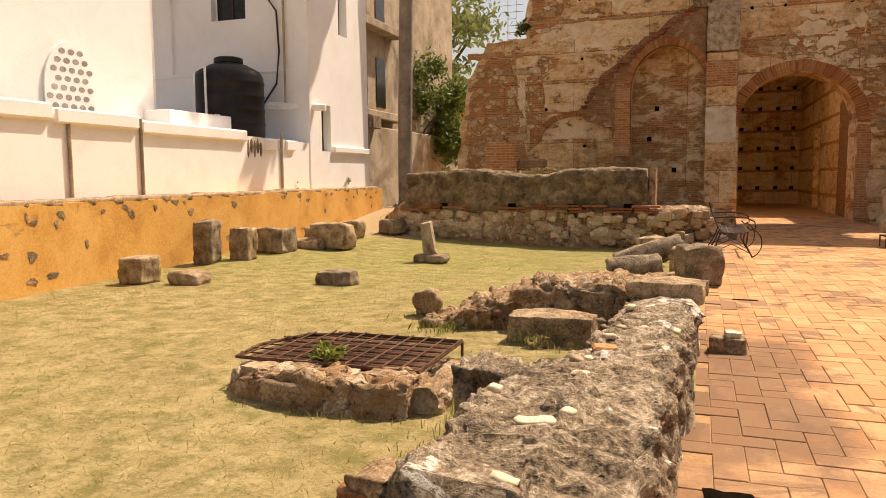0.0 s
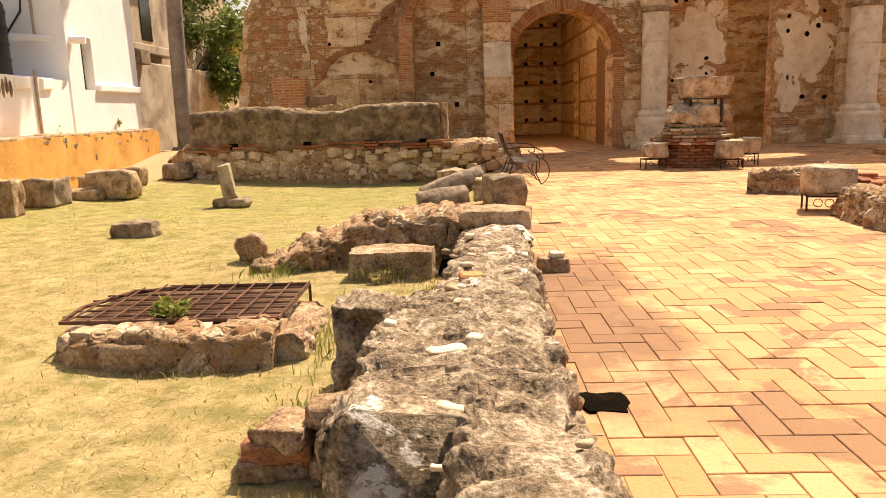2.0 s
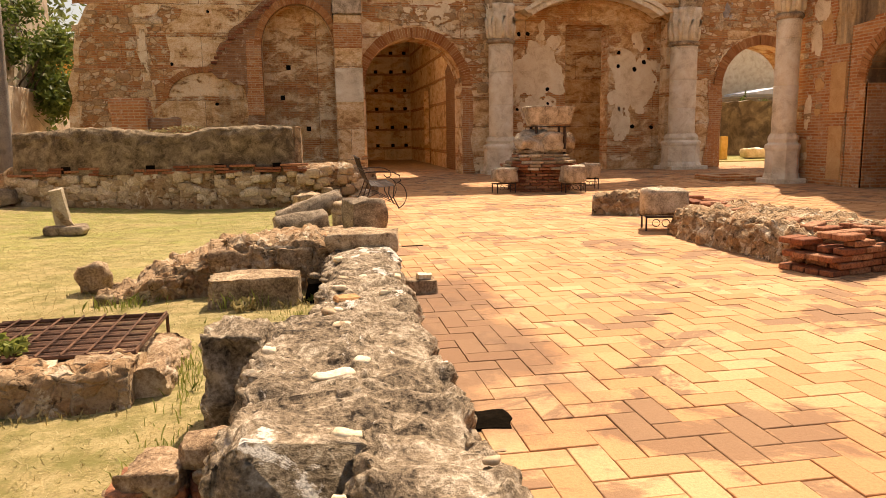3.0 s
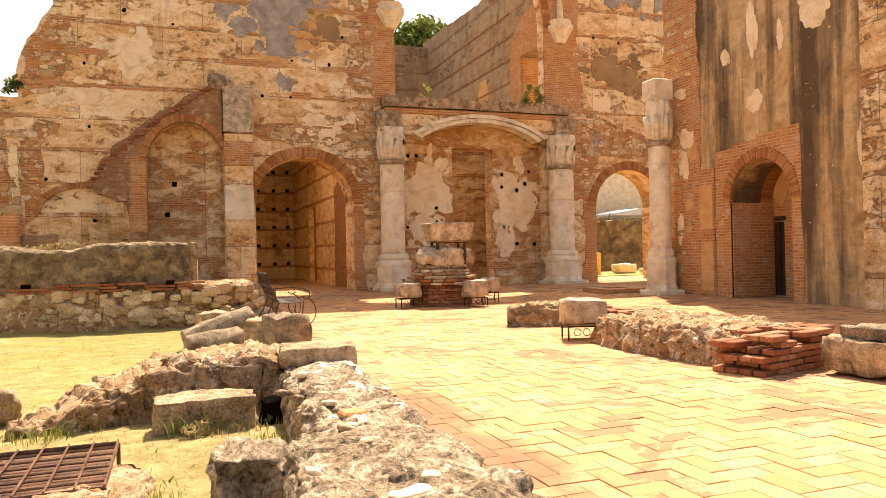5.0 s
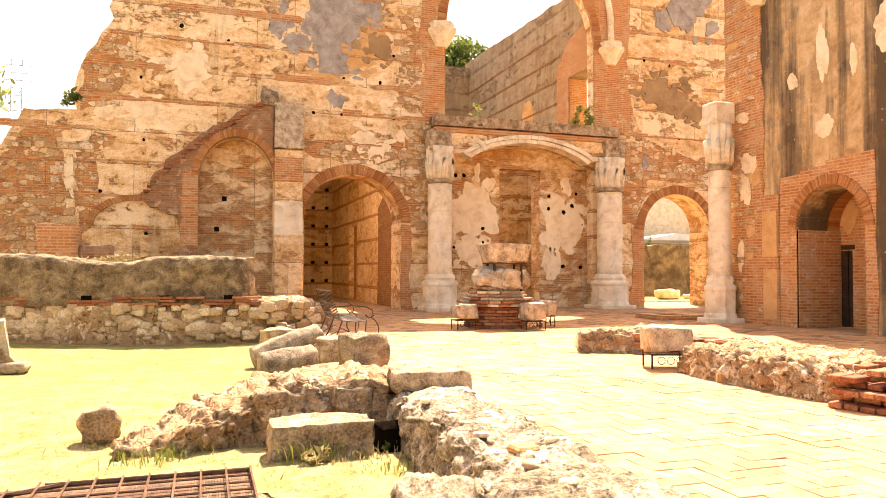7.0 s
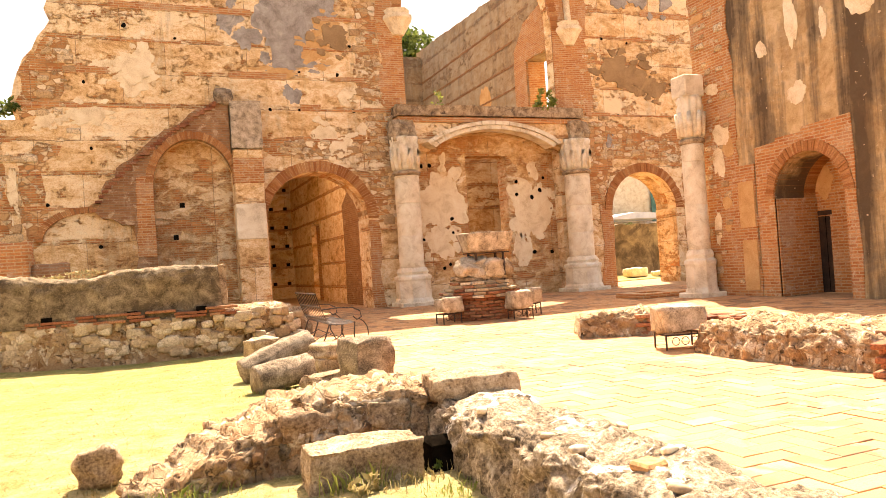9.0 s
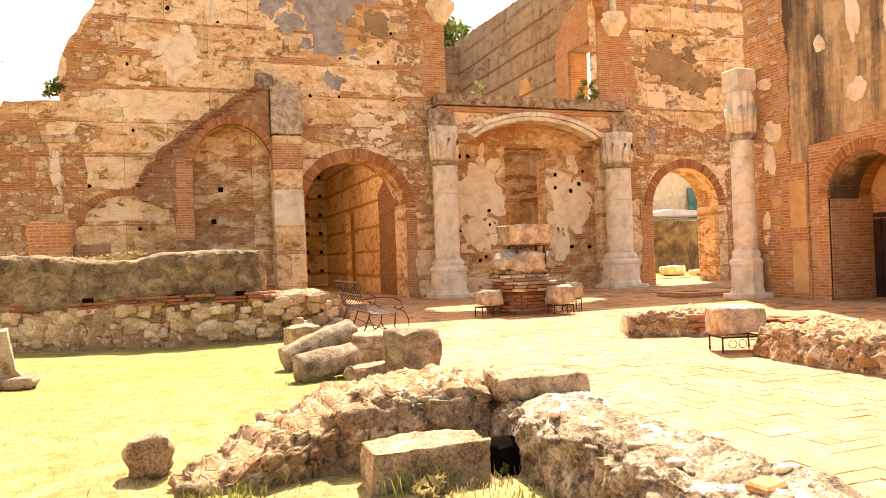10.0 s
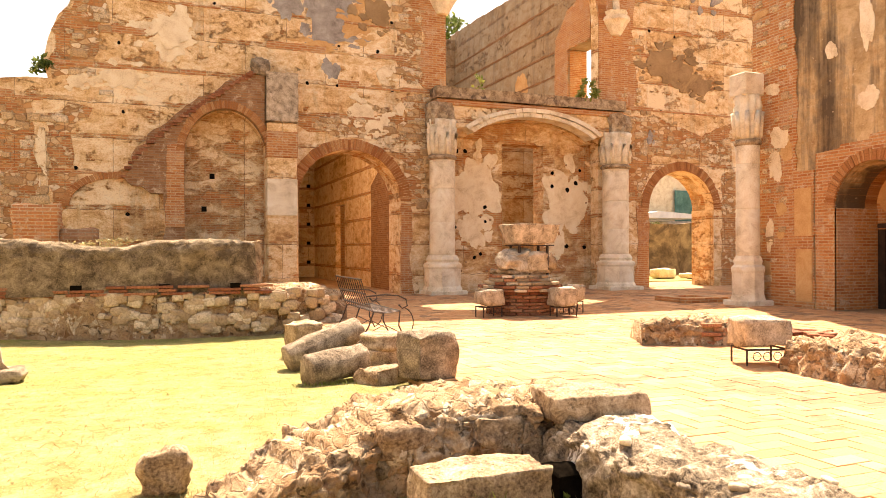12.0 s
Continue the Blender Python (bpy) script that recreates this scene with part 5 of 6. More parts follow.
for x, y in ((gx1, gy0), (gx1, gy1)):
    part("leg", tube(bmesh.new(), [(x, y, 0.02), (x, y, gz)], 0.012, 6), RUST, grate)

# ---- the long ruined wall before the church ----
mid = thing("ruined_wall", (-3.6, 17.1, -0.15), "thick ruined wall with dark weathered plaster over rubble stone", "ruined wall", here=True)
part("lower_courses", ridge([(-7.0, 17.5, 0.45, -0.3, 0.45), (-6.4, 17.42, 0.62, -0.3, 0.78), (-3.5, 17.1, 0.64, -0.3, 0.72), (-0.6, 16.95, 0.64, -0.3, 0.72), (0.3, 17.15, 0.6, -0.3, 0.70), (1.05, 17.4, 0.45, -0.3, 0.55)], 31, 0.06, 1.8, 0.035, 0.04, 60, 8.0, 0.06), CORE, mid, smooth=True)
part("upper_block", ridge([(-6.3, 17.19, 0.42, 0.6, 1.50), (-4.4, 16.99, 0.45, 0.6, 1.58), (-3.7, 16.94, 0.43, 0.6, 1.45), (-2.9, 16.89, 0.43, 0.6, 1.42), (-2.4, 16.84, 0.44, 0.6, 1.56), (-0.65, 16.84, 0.42, 0.6, 1.56)], 32, 0.05, 1.6, 0.03, 0.035, 60, 8.0, 0.03), OLDPLASTER, mid, smooth=True)
part("end_pilaster", stone_bm(0.16, 0.6, 0.82, 41, 9, 0.08, 0.03), MIDSTONE, mid).matrix_world = pose(-0.55, 17.05, 0.72)
face = lambda x: 16.72 - 0.09 * (x + 3.5) - 0.25
rs = random.Random(17)
x = -6.5
i = 0
for row in range(3):
    for k in range(22):
        if rs.random() < 0.45:
            continue
        x = -6.35 + k * 0.28 + rs.uniform(-0.06, 0.06)
        ob = part("brick", new_box(-0.15, 0.15, -0.06, 0.1, 0, 0.05, 0.008), BRICKS, mid)
        ob.matrix_world = pose(x, face(x) + 0.03, 0.59 + row * 0.06, 0, 0, -4)
for k in range(230):
    x, z = rs.uniform(-6.4, 0.9), rs.uniform(-0.12, 0.5)
    s = rs.uniform(0.1, 0.26)
    ob = part("rubble_stone", stone_bm(s * 1.25, 0.12, s * 0.8, k, 3, 0.5, 0.02, 5.0, 0.0), RUBBLE, mid, smooth=True)
    ob.matrix_world = pose(x, face(x) + 0.03 + (0.35 * max(0, x + 0.3)), z, 0, rs.uniform(-12, 12), -4)
# black boxes paint the shade inside these holes
for x in (-5.3, -3.6, -2.2, -1.0):
    part("putlog_hole", new_box(x - 0.09, x + 0.09, face(x) - 0.02, face(x) + 0.3, 0.64, 0.78), PAINTED_SHADE, mid)
stub = thing("brick_stub", (-4.6, 19.6, 0), "short broken brick pier behind the ruined wall", "brick pier")
part("core", stone_bm(0.85, 0.8, 2.3, 51, 9, 0.12, 0.08, 2.0), BRICK_X, stub, smooth=True)
part("side", stone_bm(0.7, 0.6, 1.8, 52, 8, 0.15, 0.08, 2.0), SCAR, stub, smooth=True).location = (0.75, 0.1, 0)

# ---- column fragments by the paving ----
def drum(at, r, l, rot, tilt=0, seed=1):
    bm = lathe(bmesh.new(), [(r * 0.9, -l / 2), (r, -l / 2 + 0.03), (r * 1.02, -l / 6), (r * 1.0, l / 6), (r * 0.98, l / 2 - 0.03), (r * 0.88, l / 2)], n=26)
    bmesh.ops.subdivide_edges(bm, edges=bm.edges[:], cuts=1, use_grid_fill=True)
    for v in bm.verts:
        v.co = Vector((v.co.z, v.co.y, v.co.x))
    ob = finish("column_drum", roughen(bm, 0.03, 3.0, seed, 0.012), DARKSTONE, smooth=True)
    ob.matrix_world = pose(*at, 0, tilt, rot)
    return tagged(ob, "fallen grey lichened column drum lying on the grass", "column drum", "fallen column pieces")
drum((-0.42, 10.8, 0.09), 0.175, 0.74, 16, -7, 3)
drum((-0.3, 12.0, 0.17), 0.18, 1.05, 12, -18, 4)
stone("stone_block", (-0.35, 13.2, -0.1), (0.5, 0.4, 0.42), 64, MIDSTONE, "broken grey-brown stone near the fallen drums", rot=20, soft=0.3)
stone("stone_block", (0.42, 10.15, -0.06), (0.48, 0.42, 0.5), 61, DARKSTONE, "upright worn grey stone block by the paving", rot=14, soft=0.2)
stone("stone_block", (0.35, 11.5, -0.05), (0.62, 0.6, 0.2), 62, MIDSTONE, "low flat stone behind the fallen drums", rot=5, soft=0.12)
stone("stone_block", (0.02, 10.5, -0.12), (0.5, 0.4, 0.22), 63, EARTHY, "broken brown stone under the drums", rot=25, soft=0.3)

# ---- stones on the lawn ----
def lawn_stone(x, y, size, seed, label, **kw):
    size = tuple(0.86 * k for k in size)
    return stone("stone", (x, y, lawn_z(x, y) - 0.04), size, seed, kw.pop("mat", MIDSTONE), label, group="loose stones on the lawn", **kw)
lawn_stone(-6.95, 8.45, (0.5, 0.45, 0.46), 71, "squarish rough stone standing by the ochre wall", soft=0.25)
lawn_stone(-6.2, 8.6, (0.55, 0.4, 0.2), 72, "low flat stone on the dry grass", soft=0.35)
lawn_stone(-7.35, 10.5, (0.42, 0.4, 0.85), 73, "tall cut stone leaning towards the ochre wall", soft=0.08, mat=DARKSTONE)
lawn_stone(-7.1, 11.15, (0.44, 0.4, 0.72), 74, "upright grey cut stone by the ochre wall", soft=0.12)
lawn_stone(-7.15, 12.2, (0.75, 0.6, 0.55), 75, "block-shaped dark stone by the ochre wall", soft=0.12, mat=DARKSTONE)
lawn_stone(-6.9, 13.0, (0.9, 0.5, 0.2), 76, "flat slab of stone by the ochre wall", soft=0.15)
lawn_stone(-6.45, 13.2, (1.0, 0.6, 0.62), 77, "large rounded stone block on the lawn", soft=0.25)
lawn_stone(-7.0, 13.6, (0.6, 0.6, 0.5), 78, "rounded weathered stone on the lawn", soft=0.45)
lawn_stone(-7.0, 15.2, (0.5, 0.5, 0.5), 79, "rounded weathered stone on the lawn", soft=0.45)
lawn_stone(-6.6, 16.6, (0.8, 0.6, 0.42), 80, "half-buried dark stone on the bare earth", soft=0.5, mat=DARKSTONE)
lawn_stone(-4.2, 9.1, (0.62, 0.28, 0.22), 81, "long dark stone lying on the dry grass", soft=0.2, mat=DARKSTONE)
stump = thing("marker_stone", (-4.0, 12.25, -0.12), "short grey marker stone leaning on a stone foot", "marker stone")
part("foot", stone_bm(0.6, 0.4, 0.14, 91, 6, 0.3, 0.03, 4), DARKSTONE, stump, smooth=True)
part("post", stone_bm(0.2, 0.2, 0.62, 92, 7, 0.04, 0.015), CONCRETE, stump).matrix_world = pose(-4.0, 12.25, -0.02, 0, -9, 10)
part("brace", stone_bm(0.1, 0.1, 0.4, 93, 5, 0.1, 0.01), MIDSTONE, stump).matrix_world = pose(-3.85, 12.2, -0.03, 0, -38, 10)

# ---- on the paving ----
stone("paving_block", (0.65, 6.45, -0.02), (0.27, 0.2, 0.13), 101, MIDSTONE, "small stone block lying on the paving edge", soft=0.08, amp=0.012)
stone("stone", (0.69, 6.46, 0.10), (0.15, 0.12, 0.07), 102, LIMESTONE, "pale stone chip on a small block", soft=0.4, amp=0.02)
# Hole and slot are flat black patches; their depth is painted shade.
drain = finish("drain_hole", slab(ragged([(-0.13, -0.12), (-0.12, 0.1), (0.06, 0.12), (0.1, 0.0), (0.07, -0.1), (-0.13, -0.12)], 0.012, 0.05, 5)[:-1], [], -0.012, 0.006), PAINTED_SHADE)
drain.matrix_world = pose(0.58, 3.6, 0.0, 90)
tagged(drain, "dark broken hole in the paving beside the low wall", "drain hole")
slot = finish("drain_slot", new_box(-0.13, 0.13, -0.03, 0.03, 0, 0.004), PAINTED_SHADE)
slot.location = (0.92, 9.0, 0.0)
tagged(slot, "narrow dark drain slot in the paving", "drain slot")

# altar-like stack of stones
stack = thing("stone_stack", (4.9, 16.6, 0), "stepped brick pedestal piled with carved stones", "pedestal", here=True)
for k in range(12):
    z = k * 0.07
    r_ = 0.70 if k < 7 else (0.86, 0.84, 0.78, 0.70, 0.62)[k - 7]
    n_ = int(2 * math.pi * r_ / 0.27)
    for j in range(n_):
        a = (j + 0.5 * (k % 2)) * 2 * math.pi / n_
        q = r_ - 0.06 + rs.uniform(-0.02, 0.02) * (3 if k > 6 else 1)
        part("brick", new_box(-0.09, 0.07, -0.125, 0.125, 0, 0.058, 0.01), (BRICKS if k < 7 or rs.random() < 0.4 else RUBBLE), stack).matrix_world = pose(4.95 + q * math.cos(a), 16.7 + q * math.sin(a), z, rs.uniform(-2, 2), rs.uniform(-2, 2), math.degrees(a) + rs.uniform(-5, 5))
part("brick_core", lathe(bmesh.new(), [(0.64, 0), (0.64, 0.5), (0.78, 0.52), (0.55, 0.84)], 4.95, 16.7, 16), BRICK_X, stack)
part("flat_stone", stone_bm(1.1, 0.9, 0.12, 111, 7, 0.2, 0.06), MIDSTONE, stack, smooth=True).matrix_world = pose(4.95, 16.68, 0.80)
part("carved_stone", stone_bm(0.66, 0.6, 0.46, 112, 10, 0.6, 0.12, 3.0), GREYSTONE, stack, smooth=True).matrix_world = pose(4.68, 16.5, 0.84)
part("carved_stone", stone_bm(0.56, 0.5, 0.44, 113, 10, 0.6, 0.08, 3.0), GREYSTONE, stack, smooth=True).matrix_world = pose(5.13, 16.38, 0.86)
part("carved_stone", stone_bm(0.5, 0.5, 0.4, 114, 8, 0.5, 0.12, 3.0), EARTHY, stack, smooth=True).matrix_world = pose(5.5, 16.75, 0.80)
bas = stone_bm(1.16, 0.8, 0.42, 115, 12, 0.06, 0.04)
for v in bas.verts:
    k = 0.78 + 0.22 * min(1, v.co.z / 0.48)
    v.co.x *= k
    v.co.y *= k
basin = tagged(finish("stone_capital", bas, GREYSTONE, smooth=True), "flared carved stone capital resting on iron props", "capital")
basin.matrix_world = pose(5.12, 16.6, 1.46, 0, 0, -8)
part("iron_plate", new_box(4.68, 5.56, 16.3, 16.9, 1.44, 1.46, 0.004), IRON, stack)
for x, y in ((4.78, 16.4), (5.45, 16.4), (4.78, 16.8), (5.45, 16.8)):
    part("prop", tube(bmesh.new(), [(x, y, 0.8), (x, y, 1.45)], 0.03, 6), IRON, stack)


def stand_stone(at, size, seed, label, rot=0, legh=0.22):
    size = tuple(0.72 * k for k in size) if at[1] > 12 else size
    st = thing("iron_stand", (at[0], at[1], 0), "low black iron stand with curled legs", "stand", "iron stands", here=True)
    w, d = size[0] * 0.42, size[1] * 0.38
    m = pose(at[0], at[1], 0, 0, 0, rot)
    for sx in (-1, 1):
        for sy in (-1, 1):
            part("leg", tube(bmesh.new(), [m @ Vector((sx * w, sy * d, 0)), m @ Vector((sx * w, sy * d, legh))], 0.013, 6), IRON, st)
    part("frame", tube(bmesh.new(), [m @ Vector((a * w, b_ * d, legh - 0.012)) for a, b_ in ((-1, -1), (1, -1), (1, 1), (-1, 1))], 0.013, 6, True), IRON, st)
    for k in (-0.5, 0.0, 0.5):
        part("scroll", tube(bmesh.new(), [m @ Vector((w * k + 0.05 * math.cos(a) , -d, legh * 0.55 + 0.05 * math.sin(a))) for a in [j * 0.6 for j in range(11)]], 0.006, 5), IRON, st)
    return stone("carved_stone", (at[0], at[1], legh), size, seed, GREYSTONE, label, "carved stone", rot, soft=0.18, amp=0.06, group="carved stones on stands")


stand_stone((3.95, 16.15), (0.72, 0.55, 0.4), 121, "rough carved stone resting on a low iron stand", 8)
stand_stone((5.42, 15.7), (0.75, 0.5, 0.5), 122, "scroll-carved stone resting on a low iron stand", 0, 0.2)
stand_stone((6.05, 16.35), (0.55, 0.5, 0.45), 123, "small carved stone resting on a low iron stand", -6, 0.26)
stand_stone((4.42, 9.5), (0.6, 0.48, 0.33), 124, "pitted stone block resting on a low iron stand", -16, 0.2)

# low ruined walls on the paving
ruin_a = thing("brick_ruin", (5.2, 11.7, 0), "low broken rubble and brick footing on the paving", "ruined wall", "footings on the paving", here=True)
part("core", ridge([(4.35, 11.8, 0.4, -0.1, 0.32), (5.0, 11.5, 0.46, -0.1, 0.38), (5.6, 11.2, 0.46, -0.1, 0.34)], 131, 0.08, 2.4, 0.06, 0.03, 56, 6.0), CORE, ruin_a, smooth=True)
ruin_b = thing("brick_ruin", (5.2, 8.2, 0), "long low rubble footing with broken brick end", "ruined wall", "footings on the paving", here=True)
part("core", ridge([(4.75, 9.1, 0.5, -0.1, 0.36), (4.85, 8.2, 0.58, -0.1, 0.40), (4.95, 7.2, 0.62, -0.1, 0.40), (5.0, 6.5, 0.58, -0.1, 0.32)], 132, 0.09, 2.4, 0.06, 0.03, 60, 6.0), CORE, ruin_b, smooth=True)
ruin_c = thing("brick_ruin", (5.4, 5.5, 0), "broken brick and stone footing on the paving", "ruined wall", "footings on the paving", here=True)
part("core", ridge([(6.1, 5.9, 0.4, -0.1, 0.3), (6.6, 4.4, 0.45, -0.1, 0.36)], 133, 0.08, 2.4, 0.04, 0.05, 36, 5.0), MIDSTONE, ruin_c, smooth=True)
rs = random.Random(23)
def brick_pile(parent, x0, y0, nx, ny, nz, rot):
    m = pose(x0, y0, 0, 0, 0, rot)
    for k in range(nz):
        for j in range(ny):
            for i in range(nx):
                if 0 < i < nx - 1 and 0 < j < ny - 1 and k < nz - 1:
                    continue
                if k >= nz - 2 and rs.random() < 0.3 * (k - nz + 3):
                    continue
                o = 0.14 if k % 2 else 0.0
                ob = part("brick", new_box(-0.135, 0.135, -0.065, 0.065, 0, 0.055, 0.008), BRICKS, parent)
                ob.matrix_world = m @ pose((i + 0.5) * 0.285 + o + rs.uniform(-0.02, 0.02), (j + 0.5) * 0.145 + rs.uniform(-0.015, 0.015), 0.002 + k * 0.064, 0, 0, rs.uniform(-5, 5))
brick_pile(ruin_b, 4.28, 6.05, 5, 4, 6, 14)
brick_pile(ruin_c, 5.55, 4.9, 2, 5, 5, 12)
brick_pile(ruin_a, 4.9, 11.0, 3, 3, 5, -22)
brick_pile(ruin_b, 4.3, 8.75, 2, 3, 4, -6)
for k in range(30):
    y = rs.uniform(6.8, 9.9)
    ob = part("brick", new_box(-0.135, 0.135, -0.065, 0.065, 0, 0.05, 0.008), BRICKS, ruin_b)
    ob.matrix_world = pose(4.95 + rs.uniform(-0.35, 0.5), y - 0.3, 0.34, rs.uniform(-6, 6), rs.uniform(-6, 6), rs.uniform(0, 90))
stone("moulded_stone", (5.35, 5.75, 0), (0.7, 0.7, 0.34), 141, MIDSTONE, "broken moulded column base standing on the paving", "column base", 10, soft=0.25)
stone("flat_stone", (5.35, 5.75, 0.33), (0.55, 0.5, 0.14), 142, DARKSTONE, "flat worn stone lying on a column base", "stone", 20, soft=0.2)
frame_b = thing("brick_kerb", (10.6, 18.0, 0), "low square brick kerb round a floor pit", "kerb", here=True)
for x0, x1, y0, y1 in ((9.95, 11.3, 17.4, 17.65), (9.95, 11.3, 18.4, 18.65), (9.95, 10.2, 17.655, 18.395), (11.05, 11.3, 17.655, 18.395)):
    part("kerb_side", new_box(x0, x1, y0, y1, -0.01, 0.13, 0.02), BRICK_X, frame_b)


# ---- the iron bench ----
def bench(at, rot):
    b = thing("bench", (*at, 0, 0, 0, rot), "black wrought-iron garden bench with curled arms and slatted seat", "bench")
    L = 0.85
    prof = [(0.0, 0.42), (0.2, 0.40), (0.42, 0.42), (0.47, 0.5), (0.56, 0.72), (0.62, 0.92)]
    for k in range(13):
        x = -L + 2 * L * k / 12
        part("slat", tube(bmesh.new(), [(x, y, z) for y, z in prof], 0.008, 5), IRON, b)
    for y, z in (prof[0], (0.3, 0.405), prof[3], prof[5], (0.55, 0.7)):
        part("rail", tube(bmesh.new(), [(-L, y, z), (L, y, z)], 0.015, 6), IRON, b)
    for x in (-L, 0.0, L):
        part("leg", tube(bmesh.new(), [(x, -0.08, 0.0), (x, 0.02, 0.2), (x, 0.0, 0.42)], 0.013, 6), IRON, b)
        part("leg", tube(bmesh.new(), [(x, 0.62, 0.0), (x, 0.5, 0.2), (x, 0.42, 0.42)], 0.013, 6), IRON, b)
        part("brace", tube(bmesh.new(), [(x, -0.06, 0.06), (x, 0.25, 0.22), (x, 0.58, 0.06)], 0.008, 5), IRON, b)
    for x in (-L, L):
        part("arm", tube(bmesh.new(), [(x, 0.54, 0.66), (x, 0.25, 0.68), (x, 0.02, 0.66), (x, -0.1, 0.6), (x, -0.12, 0.5), (x, -0.04, 0.46), (x, 0.02, 0.52)], 0.013, 6), IRON, b)
        part("arm_curl", tube(bmesh.new(), [(x, -0.02 + 0.2 * math.sin(a), 0.24 - 0.24 * math.cos(a)) for a in [-0.2 - j * 0.25 for j in range(12)]], 0.01, 6), IRON, b)
    return b


bench((1.2, 14.35), 90)
base_disc = tagged(finish("round_stone", roughen(lathe(bmesh.new(), [(0.3, 0.14), (0.33, 0.17), (0.33, 0.22), (0.28, 0.25), (0.3, 0.3), (0.27, 0.33)], 0.35, 11.5, 26), 0.02, 4.0, 3), MIDSTONE, smooth=True), "round moulded column base on a flat stone", "stone")

# ---- ochre wall, white wall and the houses ----
def yellow_x(y):
    return -7.5 - 0.08 * (y - 7.0)
bm = bmesh.new()
rows = []
for i in range(61):
    y = -4.0 + 24.3 * i / 60
    x = yellow_x(y)
    t = 1.08 + 0.03 * fract((0, y, 0), 0.8, 3) + 0.02 * fract((0, y, 0), 3.0, 4)
    rows.append([bm.verts.new(p) for p in ((x, y, -0.4), (x, y, t), (x - 0.3, y, t + 0.03), (x - 0.9, y, t), (x - 0.9, y, -0.4))])
for A, B in zip(rows, rows[1:]):
    for k in range(4):
        bm.faces.new((A[k], A[k + 1], B[k + 1], B[k]))
bm.faces.new(rows[0])
bm.faces.new(rows[-1][::-1])
wall_west = tagged(finish("wall_west", bm, OCHRE), "ochre-painted garden wall, flaking and stained along its top", "wall", kind="structure")
rs = random.Random(41)
for i in range(42):
    y = rs.uniform(5.0, 19.8)
    up = rs.random() < 0.7
    z = rs.uniform(0.8, 1.04) if up else rs.uniform(0.0, 0.7)
    part("flaked_patch", blob_patch(y, z, rs.uniform(0.02, 0.09), rs.uniform(0.02, 0.06), -0.003, 0.01, i, "y", 60, 0.6), DARKSTONE if i % 3 else EARTHY, wall_west).matrix_world = pose(yellow_x(y), 0, 0)
for i in range(26):
    y = 5.2 + i * 0.58
    ob = part("coping_stone", stone_bm(0.42, 0.62, 0.09, i + 300, 4, 0.2, 0.03, 3.0), MIDSTONE, wall_west, smooth=True)
    ob.matrix_world = pose(yellow_x(y) - 0.22, y, 1.03)

WX = -8.9
white_wall = tagged(finish("wall_white", slab([(-4, 0.6), (-4, 2.62), (16.6, 2.28), (16.6, 0.6)], [], WX - 0.35, WX, "y"), WHITE), "white-painted parapet wall above the ochre wall", "wall", kind="structure")
for y0, y1, z0, z1 in ((-4, 8.9, 2.30, 2.56), (8.95, 10.7, 2.26, 2.5), (10.75, 13.9, 2.2, 2.43)):
    part("coping", new_box(WX - 0.38, WX + 0.08, y0, y1, z0, z1, 0.03), WHITE, white_wall)
for y in (9.2, 10.75, 15.3):
    part("pipe", tube(bmesh.new(), [(WX + 0.03, y, 1.0), (WX + 0.03, y, 2.45)], 0.03, 8), CONCRETE, white_wall)
for i in range(5):
    part("soot_stain", blob_patch(14.0 + i * 0.12, 2.05 + 0.06 * (i % 2), 0.05, 0.18, WX + 0.001, WX + 0.004, i, "y", 12), DARKSTONE, white_wall)
for y0, y1 in ((14.6, 15.1), (15.5, 15.9)):
    part("coping_remnant", new_box(WX - 0.1, WX + 0.06, y0, y1, 2.05, 2.3, 0.03), WHITE, white_wall)

house = thing("white_house", (-12, 18.5, 0), "white-painted two-storey house with dark windows", "house", here=True)
part("wall", slab([(16.7, -0.2), (16.7, 10.5), (20.1, 10.5), (20.1, -0.2)], [rect(18.35, 18.85, 5.25, 7.4), rect(17.3, 17.8, 2.1, 3.3)], -9.3, WX, "y"), WHITE, house)
part("wall", slab(rect(-15.6, -9.302, -0.2, 10.5), [rect(-11.75, -10.7, 5.5, 7.0)], 16.7, 17.1), WHITE, house)
part("wall", new_box(-15.6, -9.3, 19.8, 20.1, -0.2, 10.5), WHITE, house)
part("ledge", new_box(WX - 0.05, WX + 0.09, 17.85, 20.1, 2.08, 2.24, 0.02), WHITE, house)
part("string_course", new_box(-15.6, -9.32, 16.64, 16.7, 4.1, 4.16, 0.01), WHITE, house)
for at, w in (((WX - 0.25, 18.6, 6.3), "y"), ((-11.22, 16.95, 6.3), "x"), ((WX - 0.25, 17.55, 2.7), "y")):
    hw, hh = (0.26, 1.1) if at[2] > 6 and w == "y" else ((0.5, 0.8) if w == "x" else (0.26, 0.6))
    wd = part("window", new_box(*((at[0] - 0.02, at[0] + 0.02, at[1] - hw, at[1] + hw) if w == "y" else (at[0] - hw, at[0] + hw, at[1] - 0.02, at[1] + 0.02)), at[2] - hh, at[2] + hh), GLASS, house)
    part("mullion", new_box(*((at[0] + 0.02, at[0] + 0.05, at[1] - 0.02, at[1] + 0.02) if w == "y" else (at[0] - 0.02, at[0] + 0.02, at[1] - 0.05, at[1] - 0.02)), at[2] - hh, at[2] + hh), IRON, wd)
part("awning_pipe", tube(bmesh.new(), [(-10.0, 16.5, 3.25), (WX + 0.3, 17.0, 3.18)], 0.09, 8), WHITE, house)
